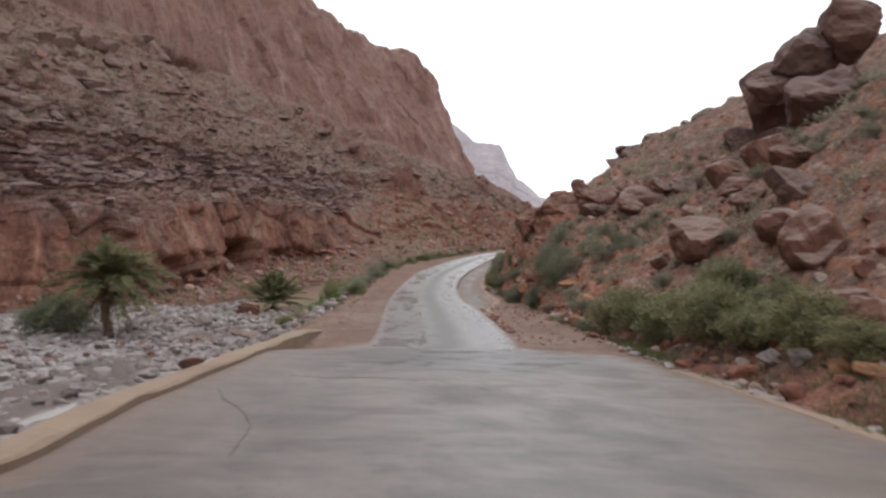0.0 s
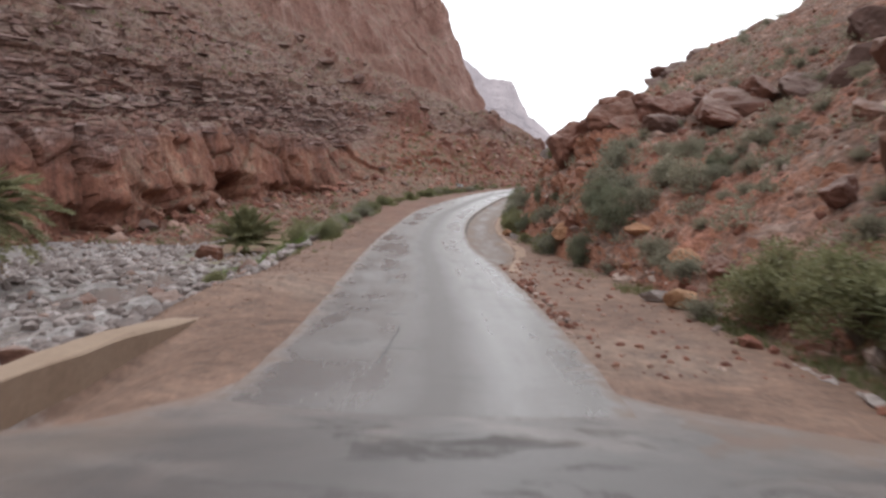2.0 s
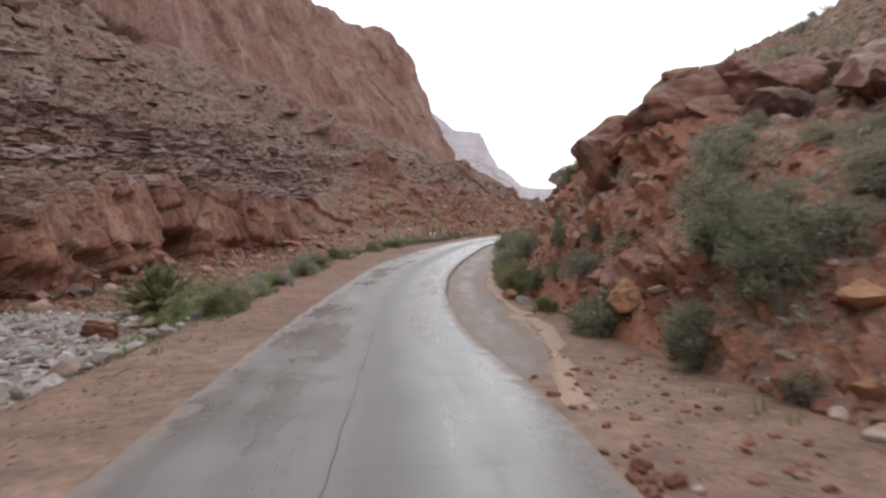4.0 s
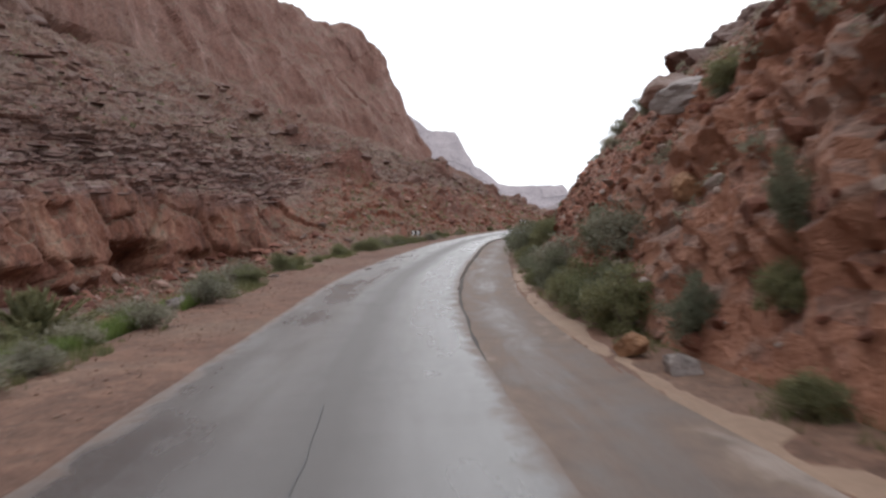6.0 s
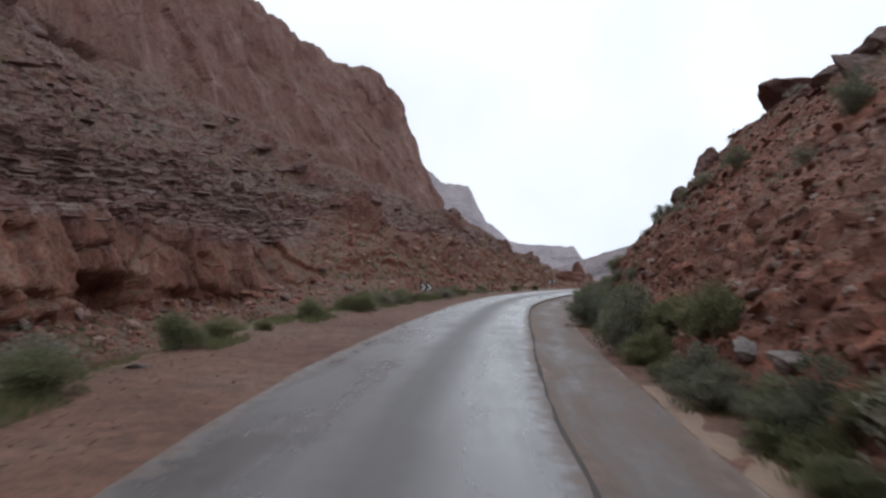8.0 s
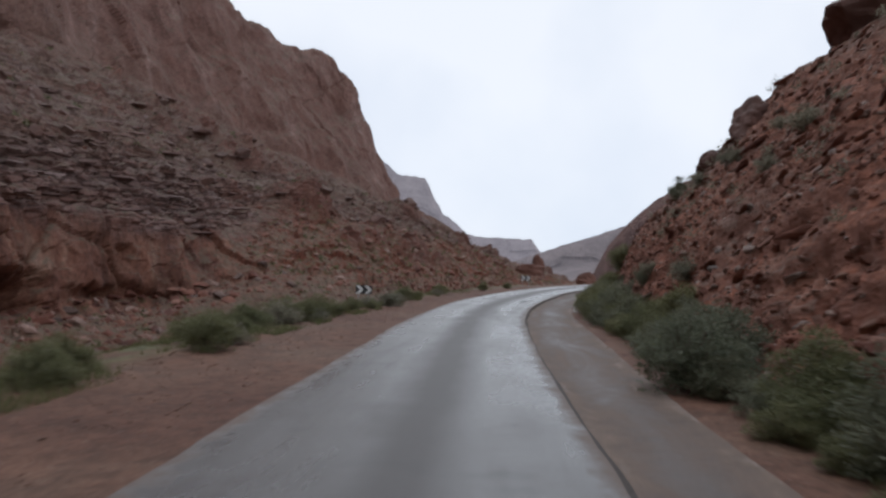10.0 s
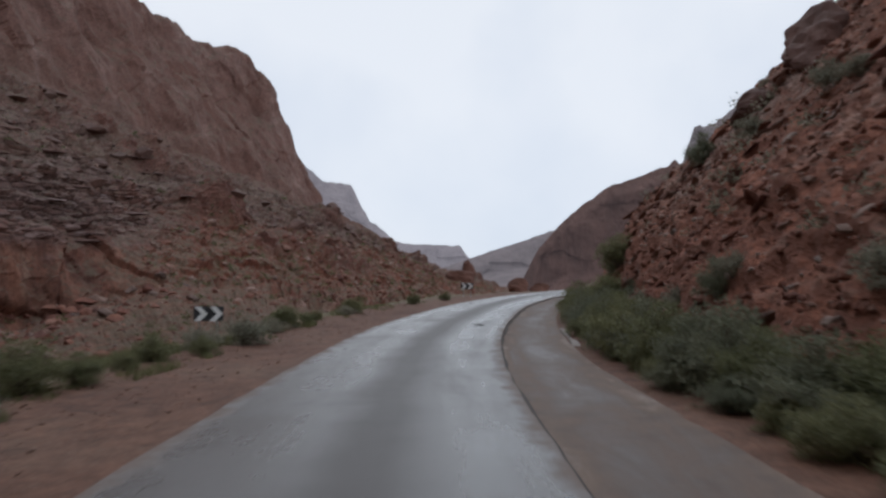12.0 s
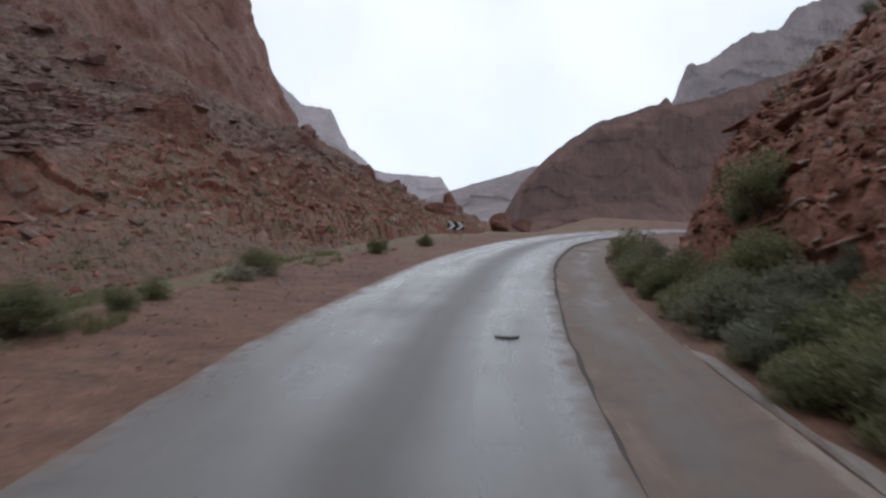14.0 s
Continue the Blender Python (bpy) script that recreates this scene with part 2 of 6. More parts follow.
def hill_material():
    """Red earth and rubble of the near hillside."""
    m = Nodes("red_hillside")
    obj = m.coords()
    big = m.noise(obj, 0.16, 5, 0.6)
    mid = m.noise(obj, 0.9, 5, 0.65)
    fine = m.noise(obj, 6.0, 5, 0.7)
    grit = m.voronoi(obj, 9.0)
    c = m.ramp(big, [(0.28, (0.215, 0.082, 0.053)), (0.4, (0.305, 0.124, 0.078)), (0.5, (0.275, 0.14, 0.097)), (0.62, (0.275, 0.178, 0.138))])
    c = m.mix(m.math("MULTIPLY", m.math("SUBTRACT", 1.0, m.attr("earth")), 0.75), c, m.ramp(big, [(0.3, (0.20, 0.070, 0.045)), (0.45, (0.33, 0.125, 0.074)), (0.55, (0.31, 0.138, 0.09)), (0.68, (0.32, 0.20, 0.155))]))
    weedy = m.ramp(m.noise(obj, 0.7, 5, 0.7), [(0.35, (0.195, 0.088, 0.058)), (0.48, (0.172, 0.10, 0.071)), (0.62, (0.235, 0.155, 0.12))])
    c = m.mix(m.math("MULTIPLY", m.attr("cover"), m.ramp(big, [(0.36, 0.35), (0.5, 1.0)])), c, weedy)
    c = m.mix(0.7, c, m.ramp(mid, [(0.3, 0.55), (0.55, 1.0), (0.75, 1.3)]), "MULTIPLY")
    c = m.mix(0.8, c, m.ramp(fine, [(0.35, 0.42), (0.52, 1.0), (0.68, 1.5)]), "MULTIPLY")
    c = m.mix(m.ramp(grit, [(0.12, 0.5), (0.25, 0.0)]), c, (0.36, 0.26, 0.2))
    shard = m.voronoi(m.coords((2.2, 2.2, 4.5)), 1.0, "F1", "Color")
    c = m.mix(0.5, c, m.ramp(shard, [(0.15, 0.5), (0.5, 1.0), (0.85, 1.45)]), "MULTIPLY")
    rock = m.ramp(m.slope(), [(0.35, 1.0), (0.6, 0.0)])
    c = m.mix(m.math("MULTIPLY", rock, 0.75), c, m.mix(m.attr("earth"), m.mix(mid, (0.185, 0.070, 0.047), (0.36, 0.17, 0.118)), m.mix(mid, (0.35, 0.145, 0.086), (0.5, 0.25, 0.158))))
    # pale stone beds that dip along the cut
    tc, sp, cb = m.n.new("ShaderNodeTexCoord"), m.n.new("ShaderNodeSeparateXYZ"), m.n.new("ShaderNodeCombineXYZ")
    m.link(tc.outputs["Object"], sp.inputs[0])
    level = m.math("ADD", sp.outputs["Z"], m.math("MULTIPLY", sp.outputs["Y"], 0.3))
    for k, v in (("X", m.math("MULTIPLY", sp.outputs["X"], 0.5)), ("Y", m.math("MULTIPLY", sp.outputs["Y"], 0.5)), ("Z", m.math("MULTIPLY", level, 2.4))):
        m.link(v, cb.inputs[k])
    beds = m.noise(cb.outputs[0], 1.0, 4, 0.6, 0.3)
    pale = m.math("MULTIPLY", m.ramp(beds, [(0.55, 0.0), (0.66, 0.8)]), m.ramp(big, [(0.36, 0.25), (0.56, 1.0)]))
    c = m.mix(m.math("MULTIPLY", pale, m.ramp(m.attr("cover"), [(0.0, 1.0), (1.0, 0.35)])), c, m.mix(fine, (0.24, 0.15, 0.115), (0.42, 0.31, 0.255)))
    m.bump(m.math("ADD", m.math("ADD", m.math("ADD", mid, m.math("MULTIPLY", beds, 0.8)), m.math("MULTIPLY", shard, 0.3)), m.math("MULTIPLY", fine, 0.7)), 0.95, 0.2)
    return m.done(c, 0.85, 0.3)


def stone_material(name, stops, wet=0.75, scale=3.0, top_grey=0.0):
    """Loose rock, each one of its own shade; the upper faces can be turned paler and greyer."""
    m = Nodes(name)
    obj = m.coords()
    pick = m.math("FRACT", m.math("ADD", m.random(), m.island()))
    c = m.ramp(pick, stops)
    c = m.mix(0.8, c, m.ramp(m.noise(obj, scale, 5, 0.65), [(0.3, 0.5), (0.55, 1.0), (0.75, 1.3)]), "MULTIPLY")
    c = m.mix(0.6, c, m.ramp(m.noise(obj, scale * 6, 4, 0.7), [(0.3, 0.6), (0.6, 1.1), (0.75, 1.3)]), "MULTIPLY")
    if top_grey:
        patch = m.math("MULTIPLY", m.ramp(m.slope(), [(0.35, 0.0), (0.75, 1.0)]), m.ramp(m.noise(obj, scale * 1.5, 5, 0.7), [(0.35, 0.3), (0.6, 1.0)]))
        c = m.mix(m.math("MULTIPLY", patch, top_grey), c, m.mix(m.noise(obj, scale * 8, 3, 0.7), (0.17, 0.14, 0.12), (0.34, 0.29, 0.26)))
    m.bump(m.noise(obj, scale * 3, 6, 0.7), 0.7, 0.08)
    return m.done(c, wet, 0.35)


def ground_material():
    """Red-brown dirt shoulders, grey river gravel, thin grass."""
    m = Nodes("valley_ground")
    obj = m.coords()
    big, mid, fine = m.noise(obj, 0.25, 5, 0.6), m.noise(obj, 1.7, 5, 0.65), m.noise(obj, 14.0, 4, 0.7)
    dirt = m.ramp(big, [(0.3, (0.122, 0.054, 0.034)), (0.5, (0.172, 0.084, 0.053)), (0.7, (0.178, 0.106, 0.072))])
    dirt = m.mix(m.attr("sandy"), dirt, m.ramp(big, [(0.3, (0.15, 0.092, 0.064)), (0.5, (0.195, 0.125, 0.09)), (0.7, (0.225, 0.16, 0.123))]))
    gravel = m.ramp(m.voronoi(obj, 3.2, "F1", "Color"), [(0.2, (0.16, 0.135, 0.122)), (0.5, (0.25, 0.22, 0.205)), (0.8, (0.33, 0.30, 0.285))])
    grass = m.mix(mid, (0.10, 0.11, 0.04), (0.20, 0.17, 0.09))
    bed = m.math("ADD", m.attr("riverbed"), m.math("MULTIPLY", m.math("SUBTRACT", mid, 0.5), 0.6))
    c = m.mix(m.ramp(bed, [(0.4, 0.0), (0.6, 1.0)]), dirt, gravel)
    green = m.math("MULTIPLY", m.attr("grass"), m.ramp(m.noise(obj, 0.9, 4, 0.7), [(0.42, 0.0), (0.58, 1.0)]))
    c = m.mix(green, c, grass)
    c = m.mix(0.85, c, m.ramp(mid, [(0.3, 0.55), (0.55, 1.0), (0.75, 1.3)]), "MULTIPLY")
    c = m.mix(0.8, c, m.ramp(fine, [(0.3, 0.55), (0.55, 1.0), (0.75, 1.35)]), "MULTIPLY")
    c = m.mix(0.75, c, m.ramp(m.noise(obj, 4.5, 5, 0.7, 0.5), [(0.32, 0.6), (0.5, 1.0), (0.68, 1.3)]), "MULTIPLY")
    c = m.mix(m.ramp(m.voronoi(obj, 11.0), [(0.08, 0.45), (0.2, 0.0)]), c, (0.33, 0.26, 0.21))
    c = m.mix(m.ramp(m.voronoi(obj, 3.3), [(0.06, 0.6), (0.12, 0.0)]), c, (0.10, 0.06, 0.045))
    m.bump(m.math("ADD", mid, m.math("MULTIPLY", fine, 0.5)), 0.6, 0.06)
    return m.done(c, 0.8, 0.3)


def asphalt_material(name, low, high, rough, tracks=True, spec=0.5, grime=0.88):
    """Wet worn asphalt; u of the map runs across the road in metres, v along it."""
    m = Nodes(name)
    uv = m.coords((1, 1, 1), "UV")
    along = m.coords((1.2, 0.12, 1), "UV")
    sep = m.n.new("ShaderNodeSeparateXYZ")
    m.link(uv, sep.inputs[0])
    streak = m.noise(along, 1.0, 5, 0.6, 0.4)
    patch = m.noise(uv, 0.45, 5, 0.6)
    grain = m.noise(uv, 45.0, 3, 0.7)
    stone = m.voronoi(uv, 70.0)
    c = m.mix(streak, low, high)
    c = m.mix(0.7, c, m.ramp(patch, [(0.3, 0.72), (0.5, 1.0), (0.7, 1.15)]), "MULTIPLY")
    c = m.mix(0.5, c, m.ramp(grain, [(0.3, 0.6), (0.6, 1.1), (0.75, 1.35)]), "MULTIPLY")
    c = m.mix(m.ramp(stone, [(0.1, 0.25), (0.3, 0.0)]), c, (0.3, 0.28, 0.27))
    r = m.ramp(m.math("ADD", m.math("MULTIPLY", streak, 0.6), m.math("MULTIPLY", patch, 0.4)), [(0.35, rough - 0.12), (0.55, rough + 0.03), (0.68, rough + 0.2)])
    stain = m.ramp(m.noise(m.coords((0.55, 1.3, 1), "UV"), 1.0, 4, 0.6, 0.6), [(0.6, 0.0), (0.68, 0.55)])
    c = m.mix(stain, c, (0.055, 0.052, 0.05))
    if not tracks:
        blot = m.noise(uv, 0.55, 6, 0.7, 0.5)
        c = m.mix(0.9, c, m.ramp(blot, [(0.32, 0.6), (0.5, 1.0), (0.66, 1.3)]), "MULTIPLY")
        smear = m.ramp(m.noise(uv, 0.75, 6, 0.68, 0.8), [(0.6, 0.0), (0.7, 0.55)])
        c = m.mix(smear, c, (0.045, 0.038, 0.035))
        r = m.mix(smear, m.ramp(blot, [(0.36, 0.62), (0.5, 0.5), (0.62, 0.42)]), (0.75, 0.75, 0.75))
        r = m.mix(m.ramp(m.attr("damp"), [(0.2, 0.0), (0.7, 0.8)]), r, (0.33, 0.33, 0.33))
        mark = m.math("MULTIPLY", m.ramp(m.noise(m.coords((0.8, 1.9, 1), "UV"), 1.0, 6, 0.7, 0.8), [(0.53, 0.0), (0.61, 0.85)]), m.ramp(m.attr("damp"), [(0.35, 0.0), (0.7, 1.0)]))
        r = m.mix(mark, r, (0.8, 0.8, 0.8))
        damp = m.math("ADD", m.attr("damp"), m.math("MULTIPLY", m.math("SUBTRACT", m.noise(m.coords((0.7, 1.6, 1), "UV"), 1.0, 5, 0.65, 0.5), 0.5), 1.5))
        c = m.mix(m.ramp(damp, [(0.3, 0.0), (0.75, 0.85)]), c, (0.042, 0.037, 0.035))
        silt = m.math("ADD", m.attr("silt"), m.math("MULTIPLY", m.math("SUBTRACT", m.noise(uv, 0.5, 5, 0.65), 0.5), 1.4))
        c = m.mix(m.ramp(silt, [(0.35, 0.0), (0.8, 0.7)]), c, m.mix(patch, (0.12, 0.086, 0.064), (0.175, 0.13, 0.1)))
    if tracks:
        u = m.math("ADD", sep.outputs["X"], m.math("MULTIPLY", m.math("SUBTRACT", patch, 0.5), 0.5))
        dry = m.math("ABSOLUTE", m.math("ADD", u, -0.12))
        c = m.mix(m.ramp(dry, [(0.15, 0.65), (0.7, 0.0)]), c, (0.066, 0.055, 0.049))
        r = m.mix(m.ramp(dry, [(0.15, 0.75), (0.75, 0.0)]), r, (0.6, 0.6, 0.6))
    m.bump(m.math("ADD", grain, m.math("MULTIPLY", patch, 3.0)), 0.25, 0.01)
    edge = m.math("ADD", m.attr("edge"), m.math("MULTIPLY", m.math("SUBTRACT", m.noise(uv, 1.6, 5, 0.7), 0.5), 0.5))
    dirty = m.ramp(edge, [(grime, 0.0), (1.0, 0.75)])
    c = m.mix(dirty, c, m.mix(patch, (0.11, 0.066, 0.046), (0.19, 0.122, 0.086)))
    r = m.mix(dirty, r, (0.75, 0.75, 0.75))
    return m.done(c, r, spec)


def gutter_material():
    """Old concrete under washed-in mud, with puddles."""
    m = Nodes("muddy_gutter")
    uv, along = m.coords((1, 1, 1), "UV"), m.coords((1.3, 0.3, 1), "UV")
    wash = m.noise(along, 0.9, 6, 0.65, 0.8)
    blot, grain = m.noise(uv, 2.2, 5, 0.65), m.noise(uv, 30.0, 4, 0.7)
    edge = m.math("ADD", wash, m.math("MULTIPLY", m.math("SUBTRACT", m.attr("edge"), 0.5), 0.3))
    c = m.ramp(edge, [(0.25, (0.098, 0.074, 0.062)), (0.42, (0.138, 0.103, 0.084)), (0.55, (0.16, 0.114, 0.089)), (0.66, (0.195, 0.14, 0.108)), (0.78, (0.28, 0.225, 0.19))])
    c = m.mix(0.8, c, m.ramp(blot, [(0.3, 0.6), (0.5, 1.0), (0.7, 1.2)]), "MULTIPLY")
    c = m.mix(0.6, c, m.ramp(grain, [(0.3, 0.6), (0.6, 1.1), (0.75, 1.3)]), "MULTIPLY")
    r = m.ramp(m.math("ADD", m.math("MULTIPLY", edge, 0.7), m.math("MULTIPLY", blot, 0.3)), [(0.34, 0.42), (0.46, 0.62), (0.6, 0.85)])
    m.bump(m.math("ADD", grain, m.math("MULTIPLY", blot, 4.0)), 0.4, 0.015)
    return m.done(c, r, 0.35)


def plain_material(name, low, high, scale, rough=0.6, spec=0.4, bump=0.3, metal=0.0):
    m = Nodes(name)
    obj = m.coords()
    n = m.noise(obj, scale, 5, 0.65)
    c = m.mix(n, low, high)
    c = m.mix(0.5, c, m.ramp(m.noise(obj, scale * 9, 4, 0.7), [(0.3, 0.65), (0.6, 1.05), (0.75, 1.25)]), "MULTIPLY")
    m.bump(m.noise(obj, scale * 5, 4, 0.7), bump, 0.02)
    m.bsdf.inputs["Metallic"].default_value = metal
    return m.done(c, rough, spec)


def leaf_material(name, dark, light):
    m = Nodes(name)
    c = m.mix(m.island(), dark, light)
    c = m.mix(0.45, c, m.ramp(m.random(), [(0.0, (0.7, 0.75, 0.7)), (1.0, (1.3, 1.2, 1.1))]), "MULTIPLY")
    m.bsdf.inputs["Subsurface Weight"].default_value = 0.0
    m.done(c, 0.6, 0.3)
    thin, both = m.n.new("ShaderNodeBsdfTranslucent"), m.n.new("ShaderNodeMixShader")
    both.inputs[0].default_value = 0.42
    m.link(c, thin.inputs["Color"])
    m.link(m.bsdf.outputs[0], both.inputs[1])
    m.link(thin.outputs[0], both.inputs[2])
    m.link(both.outputs[0], m.n["Material Output"].inputs["Surface"])
    return m.mat


MAT_CLIFF, MAT_HILL, MAT_GROUND = cliff_material(), hill_material(), ground_material()
RED_STOPS = [(0.0, (0.15, 0.058, 0.038)), (0.4, (0.235, 0.092, 0.058)), (0.66, (0.25, 0.112, 0.074)), (0.82, (0.34, 0.22, 0.17)), (0.93, (0.45, 0.345, 0.29)), (1.0, (0.22, 0.165, 0.14))]
GREY_STOPS = [(0.0, (0.135, 0.102, 0.09)), (0.4, (0.215, 0.172, 0.155)), (0.75, (0.295, 0.245, 0.224)), (0.94, (0.41, 0.36, 0.335)), (1.0, (0.27, 0.16, 0.12))]
MAT_RUBBLE = stone_material("red_rubble", RED_STOPS, 0.8)
MAT_TALUS = stone_material("talus_rock", [(0.0, (0.105, 0.040, 0.029)), (0.35, (0.19, 0.073, 0.048)), (0.66, (0.25, 0.112, 0.075)), (0.88, (0.33, 0.22, 0.175)), (1.0, (0.13, 0.085, 0.07))], 0.85, 0.8)
MAT_FLAG = stone_material("ledge_flag", [(0.0, (0.12, 0.065, 0.053)), (0.35, (0.155, 0.088, 0.073)), (0.7, (0.178, 0.108, 0.092)), (0.9, (0.24, 0.168, 0.15)), (1.0, (0.17, 0.078, 0.057))], 0.88, 0.6)
MAT_CUT = stone_material("cut_stone", [(0.0, (0.19, 0.068, 0.043)), (0.4, (0.26, 0.105, 0.066)), (0.62, (0.33, 0.19, 0.138)), (0.82, (0.46, 0.35, 0.295)), (1.0, (0.36, 0.29, 0.25))], 0.8, 2.0)
MAT_GRAVEL = stone_material("shoulder_gravel", [(0.0, (0.17, 0.092, 0.062)), (0.5, (0.225, 0.132, 0.092)), (1.0, (0.30, 0.205, 0.155))], 0.85)
MAT_FARROCK = stone_material("far_red_rock", [(0.0, (0.15, 0.072, 0.052)), (1.0, (0.19, 0.096, 0.07))], 0.9, 0.15)
MAT_RIVER = stone_material("river_stone", GREY_STOPS, 0.7)
MAT_BOULDER = stone_material("red_boulder", [(0.0, (0.15, 0.066, 0.046)), (0.5, (0.20, 0.092, 0.062)), (1.0, (0.205, 0.12, 0.09))], 0.8, 1.2, 0.45)
MAT_CRAG = stone_material("dark_crag", [(0.0, (0.105, 0.054, 0.042)), (0.5, (0.145, 0.074, 0.056)), (1.0, (0.155, 0.096, 0.078))], 0.88, 1.1, 0.3)
MAT_BLUFF = stone_material("bluff_rock", [(0.0, (0.155, 0.066, 0.046)), (0.5, (0.21, 0.09, 0.06)), (1.0, (0.20, 0.105, 0.076))], 0.88, 1.5, 0.35)
MAT_ORANGE = stone_material("orange_boulder", [(0.0, (0.34, 0.17, 0.09)), (1.0, (0.40, 0.23, 0.13))], 0.8, 2.0)
MAT_PALE = stone_material("pale_boulder", [(0.0, (0.25, 0.205, 0.18)), (1.0, (0.33, 0.28, 0.255))], 0.75, 1.2)
MAT_ROAD = asphalt_material("wet_asphalt", (0.078, 0.071, 0.067), (0.140, 0.128, 0.122), 0.30)
MAT_APRON = asphalt_material("worn_concrete_apron", (0.082, 0.066, 0.059), (0.165, 0.133, 0.117), 0.45, False)
MAT_GUTTER = gutter_material()
MAT_WATER = plain_material("silty_water", (0.17, 0.145, 0.13), (0.235, 0.205, 0.187), 0.8, 0.16, 0.5, 0.25)
MAT_SEAM = plain_material("dark_seam_strip", (0.045, 0.036, 0.03), (0.085, 0.067, 0.056), 2.0, 0.7, 0.2)
MAT_KERB = plain_material("dusty_concrete_kerb", (0.19, 0.122, 0.08), (0.33, 0.245, 0.175), 1.1, 0.85)
MAT_KERB_DIRT = plain_material("mud_covered_lip", (0.20, 0.125, 0.082), (0.35, 0.24, 0.17), 1.2, 0.8)
MAT_KERB_OLD = plain_material("worn_lip", (0.16, 0.125, 0.105), (0.27, 0.225, 0.195), 1.6, 0.6)
MAT_PATCH = plain_material("worn_patch", (0.055, 0.05, 0.046), (0.115, 0.104, 0.098), 9.0, 0.42)
MAT_STAIN = plain_material("stained_concrete", (0.05, 0.045, 0.042), (0.095, 0.085, 0.078), 3.0, 0.4)
MAT_TAR = plain_material("tar_patch", (0.03, 0.03, 0.03), (0.055, 0.052, 0.05), 6.0, 0.4)
MAT_BARK = plain_material("palm_bark", (0.09, 0.06, 0.04), (0.17, 0.12, 0.085), 4.0, 0.9)
MAT_TWIG = plain_material("dry_twig", (0.11, 0.085, 0.06), (0.2, 0.16, 0.12), 8.0, 0.9)
MAT_GREEN = leaf_material("green_leaves", (0.15, 0.155, 0.075), (0.25, 0.245, 0.135))
MAT_SAGE = leaf_material("sage_leaves", (0.2, 0.19, 0.135), (0.32, 0.3, 0.23))
MAT_DARK = leaf_material("dark_leaves", (0.15, 0.16, 0.105), (0.24, 0.245, 0.17))
MAT_PALM = leaf_material("palm_leaflets", (0.15, 0.15, 0.075), (0.235, 0.225, 0.125))
MAT_STRAW = leaf_material("dead_frond", (0.16, 0.115, 0.07), (0.27, 0.20, 0.13))
MAT_LUSH = leaf_material("lush_grass", (0.10, 0.15, 0.035), (0.2, 0.26, 0.085))
MAT_GRASS = leaf_material("grass_blades", (0.09, 0.11, 0.04), (0.22, 0.21, 0.11))
MAT_BLACK = plain_material("black_sign_face", (0.012, 0.012, 0.014), (0.03, 0.03, 0.032), 5.0, 0.45)
MAT_WHITE = plain_material("white_sign_face", (0.68, 0.68, 0.66), (0.8, 0.8, 0.78), 5.0, 0.45)
MAT_STEEL = plain_material("galvanised_post", (0.3, 0.3, 0.3), (0.45, 0.45, 0.45), 9.0, 0.5, 0.5, 0.1, 0.8)

# ---------------------------------------------------------------- plan of the valley
ROAD_Y = [-40, 0, 10, 19, 24, 30, 35, 40, 45, 50, 58, 65, 72, 80, 85, 90, 95, 100, 107, 113, 120, 127, 137, 150, 165, 190, 230]
ROAD_L = [-0.3, -0.3, -0.4, -0.5, -1.0, -1.6, -2.1, -2.45, -2.72, -2.9, -3.05, -2.95, -2.3, -1.3, -0.6, 0.0, 0.7, 1.5, 3.0, 4.8, 7.0, 9.6, 14.0, 20.8, 30.0, 49.0, 90.0]
ROAD_R = [3.6, 3.6, 3.5, 3.4, 3.15, 2.7, 2.25, 1.4, 1.1, 0.85, 0.85, 1.25, 1.9, 2.7, 3.2, 3.9, 4.6, 5.5, 7.2, 9.0, 11.2, 13.8, 18.0, 25.2, 35.0, 55.0, 97.0]
OUT_Y = [30, 35.5, 39, 45, 50, 57, 62, 68, 76, 85, 91, 98, 105, 113, 122, 135, 150]
OUT_X = [2.6, 2.6, 3.25, 2.75, 2.4, 2.4, 2.75, 3.2, 3.85, 5.05, 6.0, 7.0, 8.5, 10.7, 13.8, 19.0, 27.0]
SHOULDER_Y = [-40, 0, 18, 25, 33, 40, 46, 53, 64, 71, 80, 89, 97, 107, 113, 121, 132, 150, 230]
SHOULDER_X = [-2.3, -2.5, -2.8, -3.2, -3.7, -4.3, -4.8, -5.3, -5.5, -5.4, -4.3, -2.8, -1.5, 0.6, 2.2, 4.6, 9.0, 17.5, 84.0]
TOE_Y = [-60, 5, 20, 27, 32, 38, 44, 49, 58, 66, 75, 85, 90, 100, 108, 118, 126, 135, 150, 170, 220, 300]
TOE_X = [8.4, 7.4, 6.6, 5.9, 5.6, 4.7, 3.9, 3.6, 3.5, 3.9, 5.2, 7.0, 8.0, 9.6, 11.4, 13.8, 18.5, 24.5, 36.0, 55.0, 104.0, 190.0]


def road_z(y):
    y = np.asarray(y, float)
    c = np.clip(y, -1.5, 97.8)
    z = 1.69955 - 5.4504e-2 * c + 7.2486e-4 * c**2 + 5.202e-6 * c**3 - 5.6677e-8 * c**4 - 1.75
    z = np.where(y < -1.5, z - 0.03 * (y + 1.5), z)
    return np.where(y > 97.8, z + 0.045 * (np.minimum(y, 320) - 97.8), z)


def soft_interp(y, ys, xs):
    """Piecewise line with its corners rounded."""
    y = np.asarray(y, float)
    return sum(np.interp(y + d, ys, xs) for d in (-3.0, -1.8, -0.6, 0.6, 1.8, 3.0)) / 6


def road_left(y):
    return soft_interp(y, ROAD_Y, ROAD_L)


def road_right(y):
    return soft_interp(y, ROAD_Y, ROAD_R)


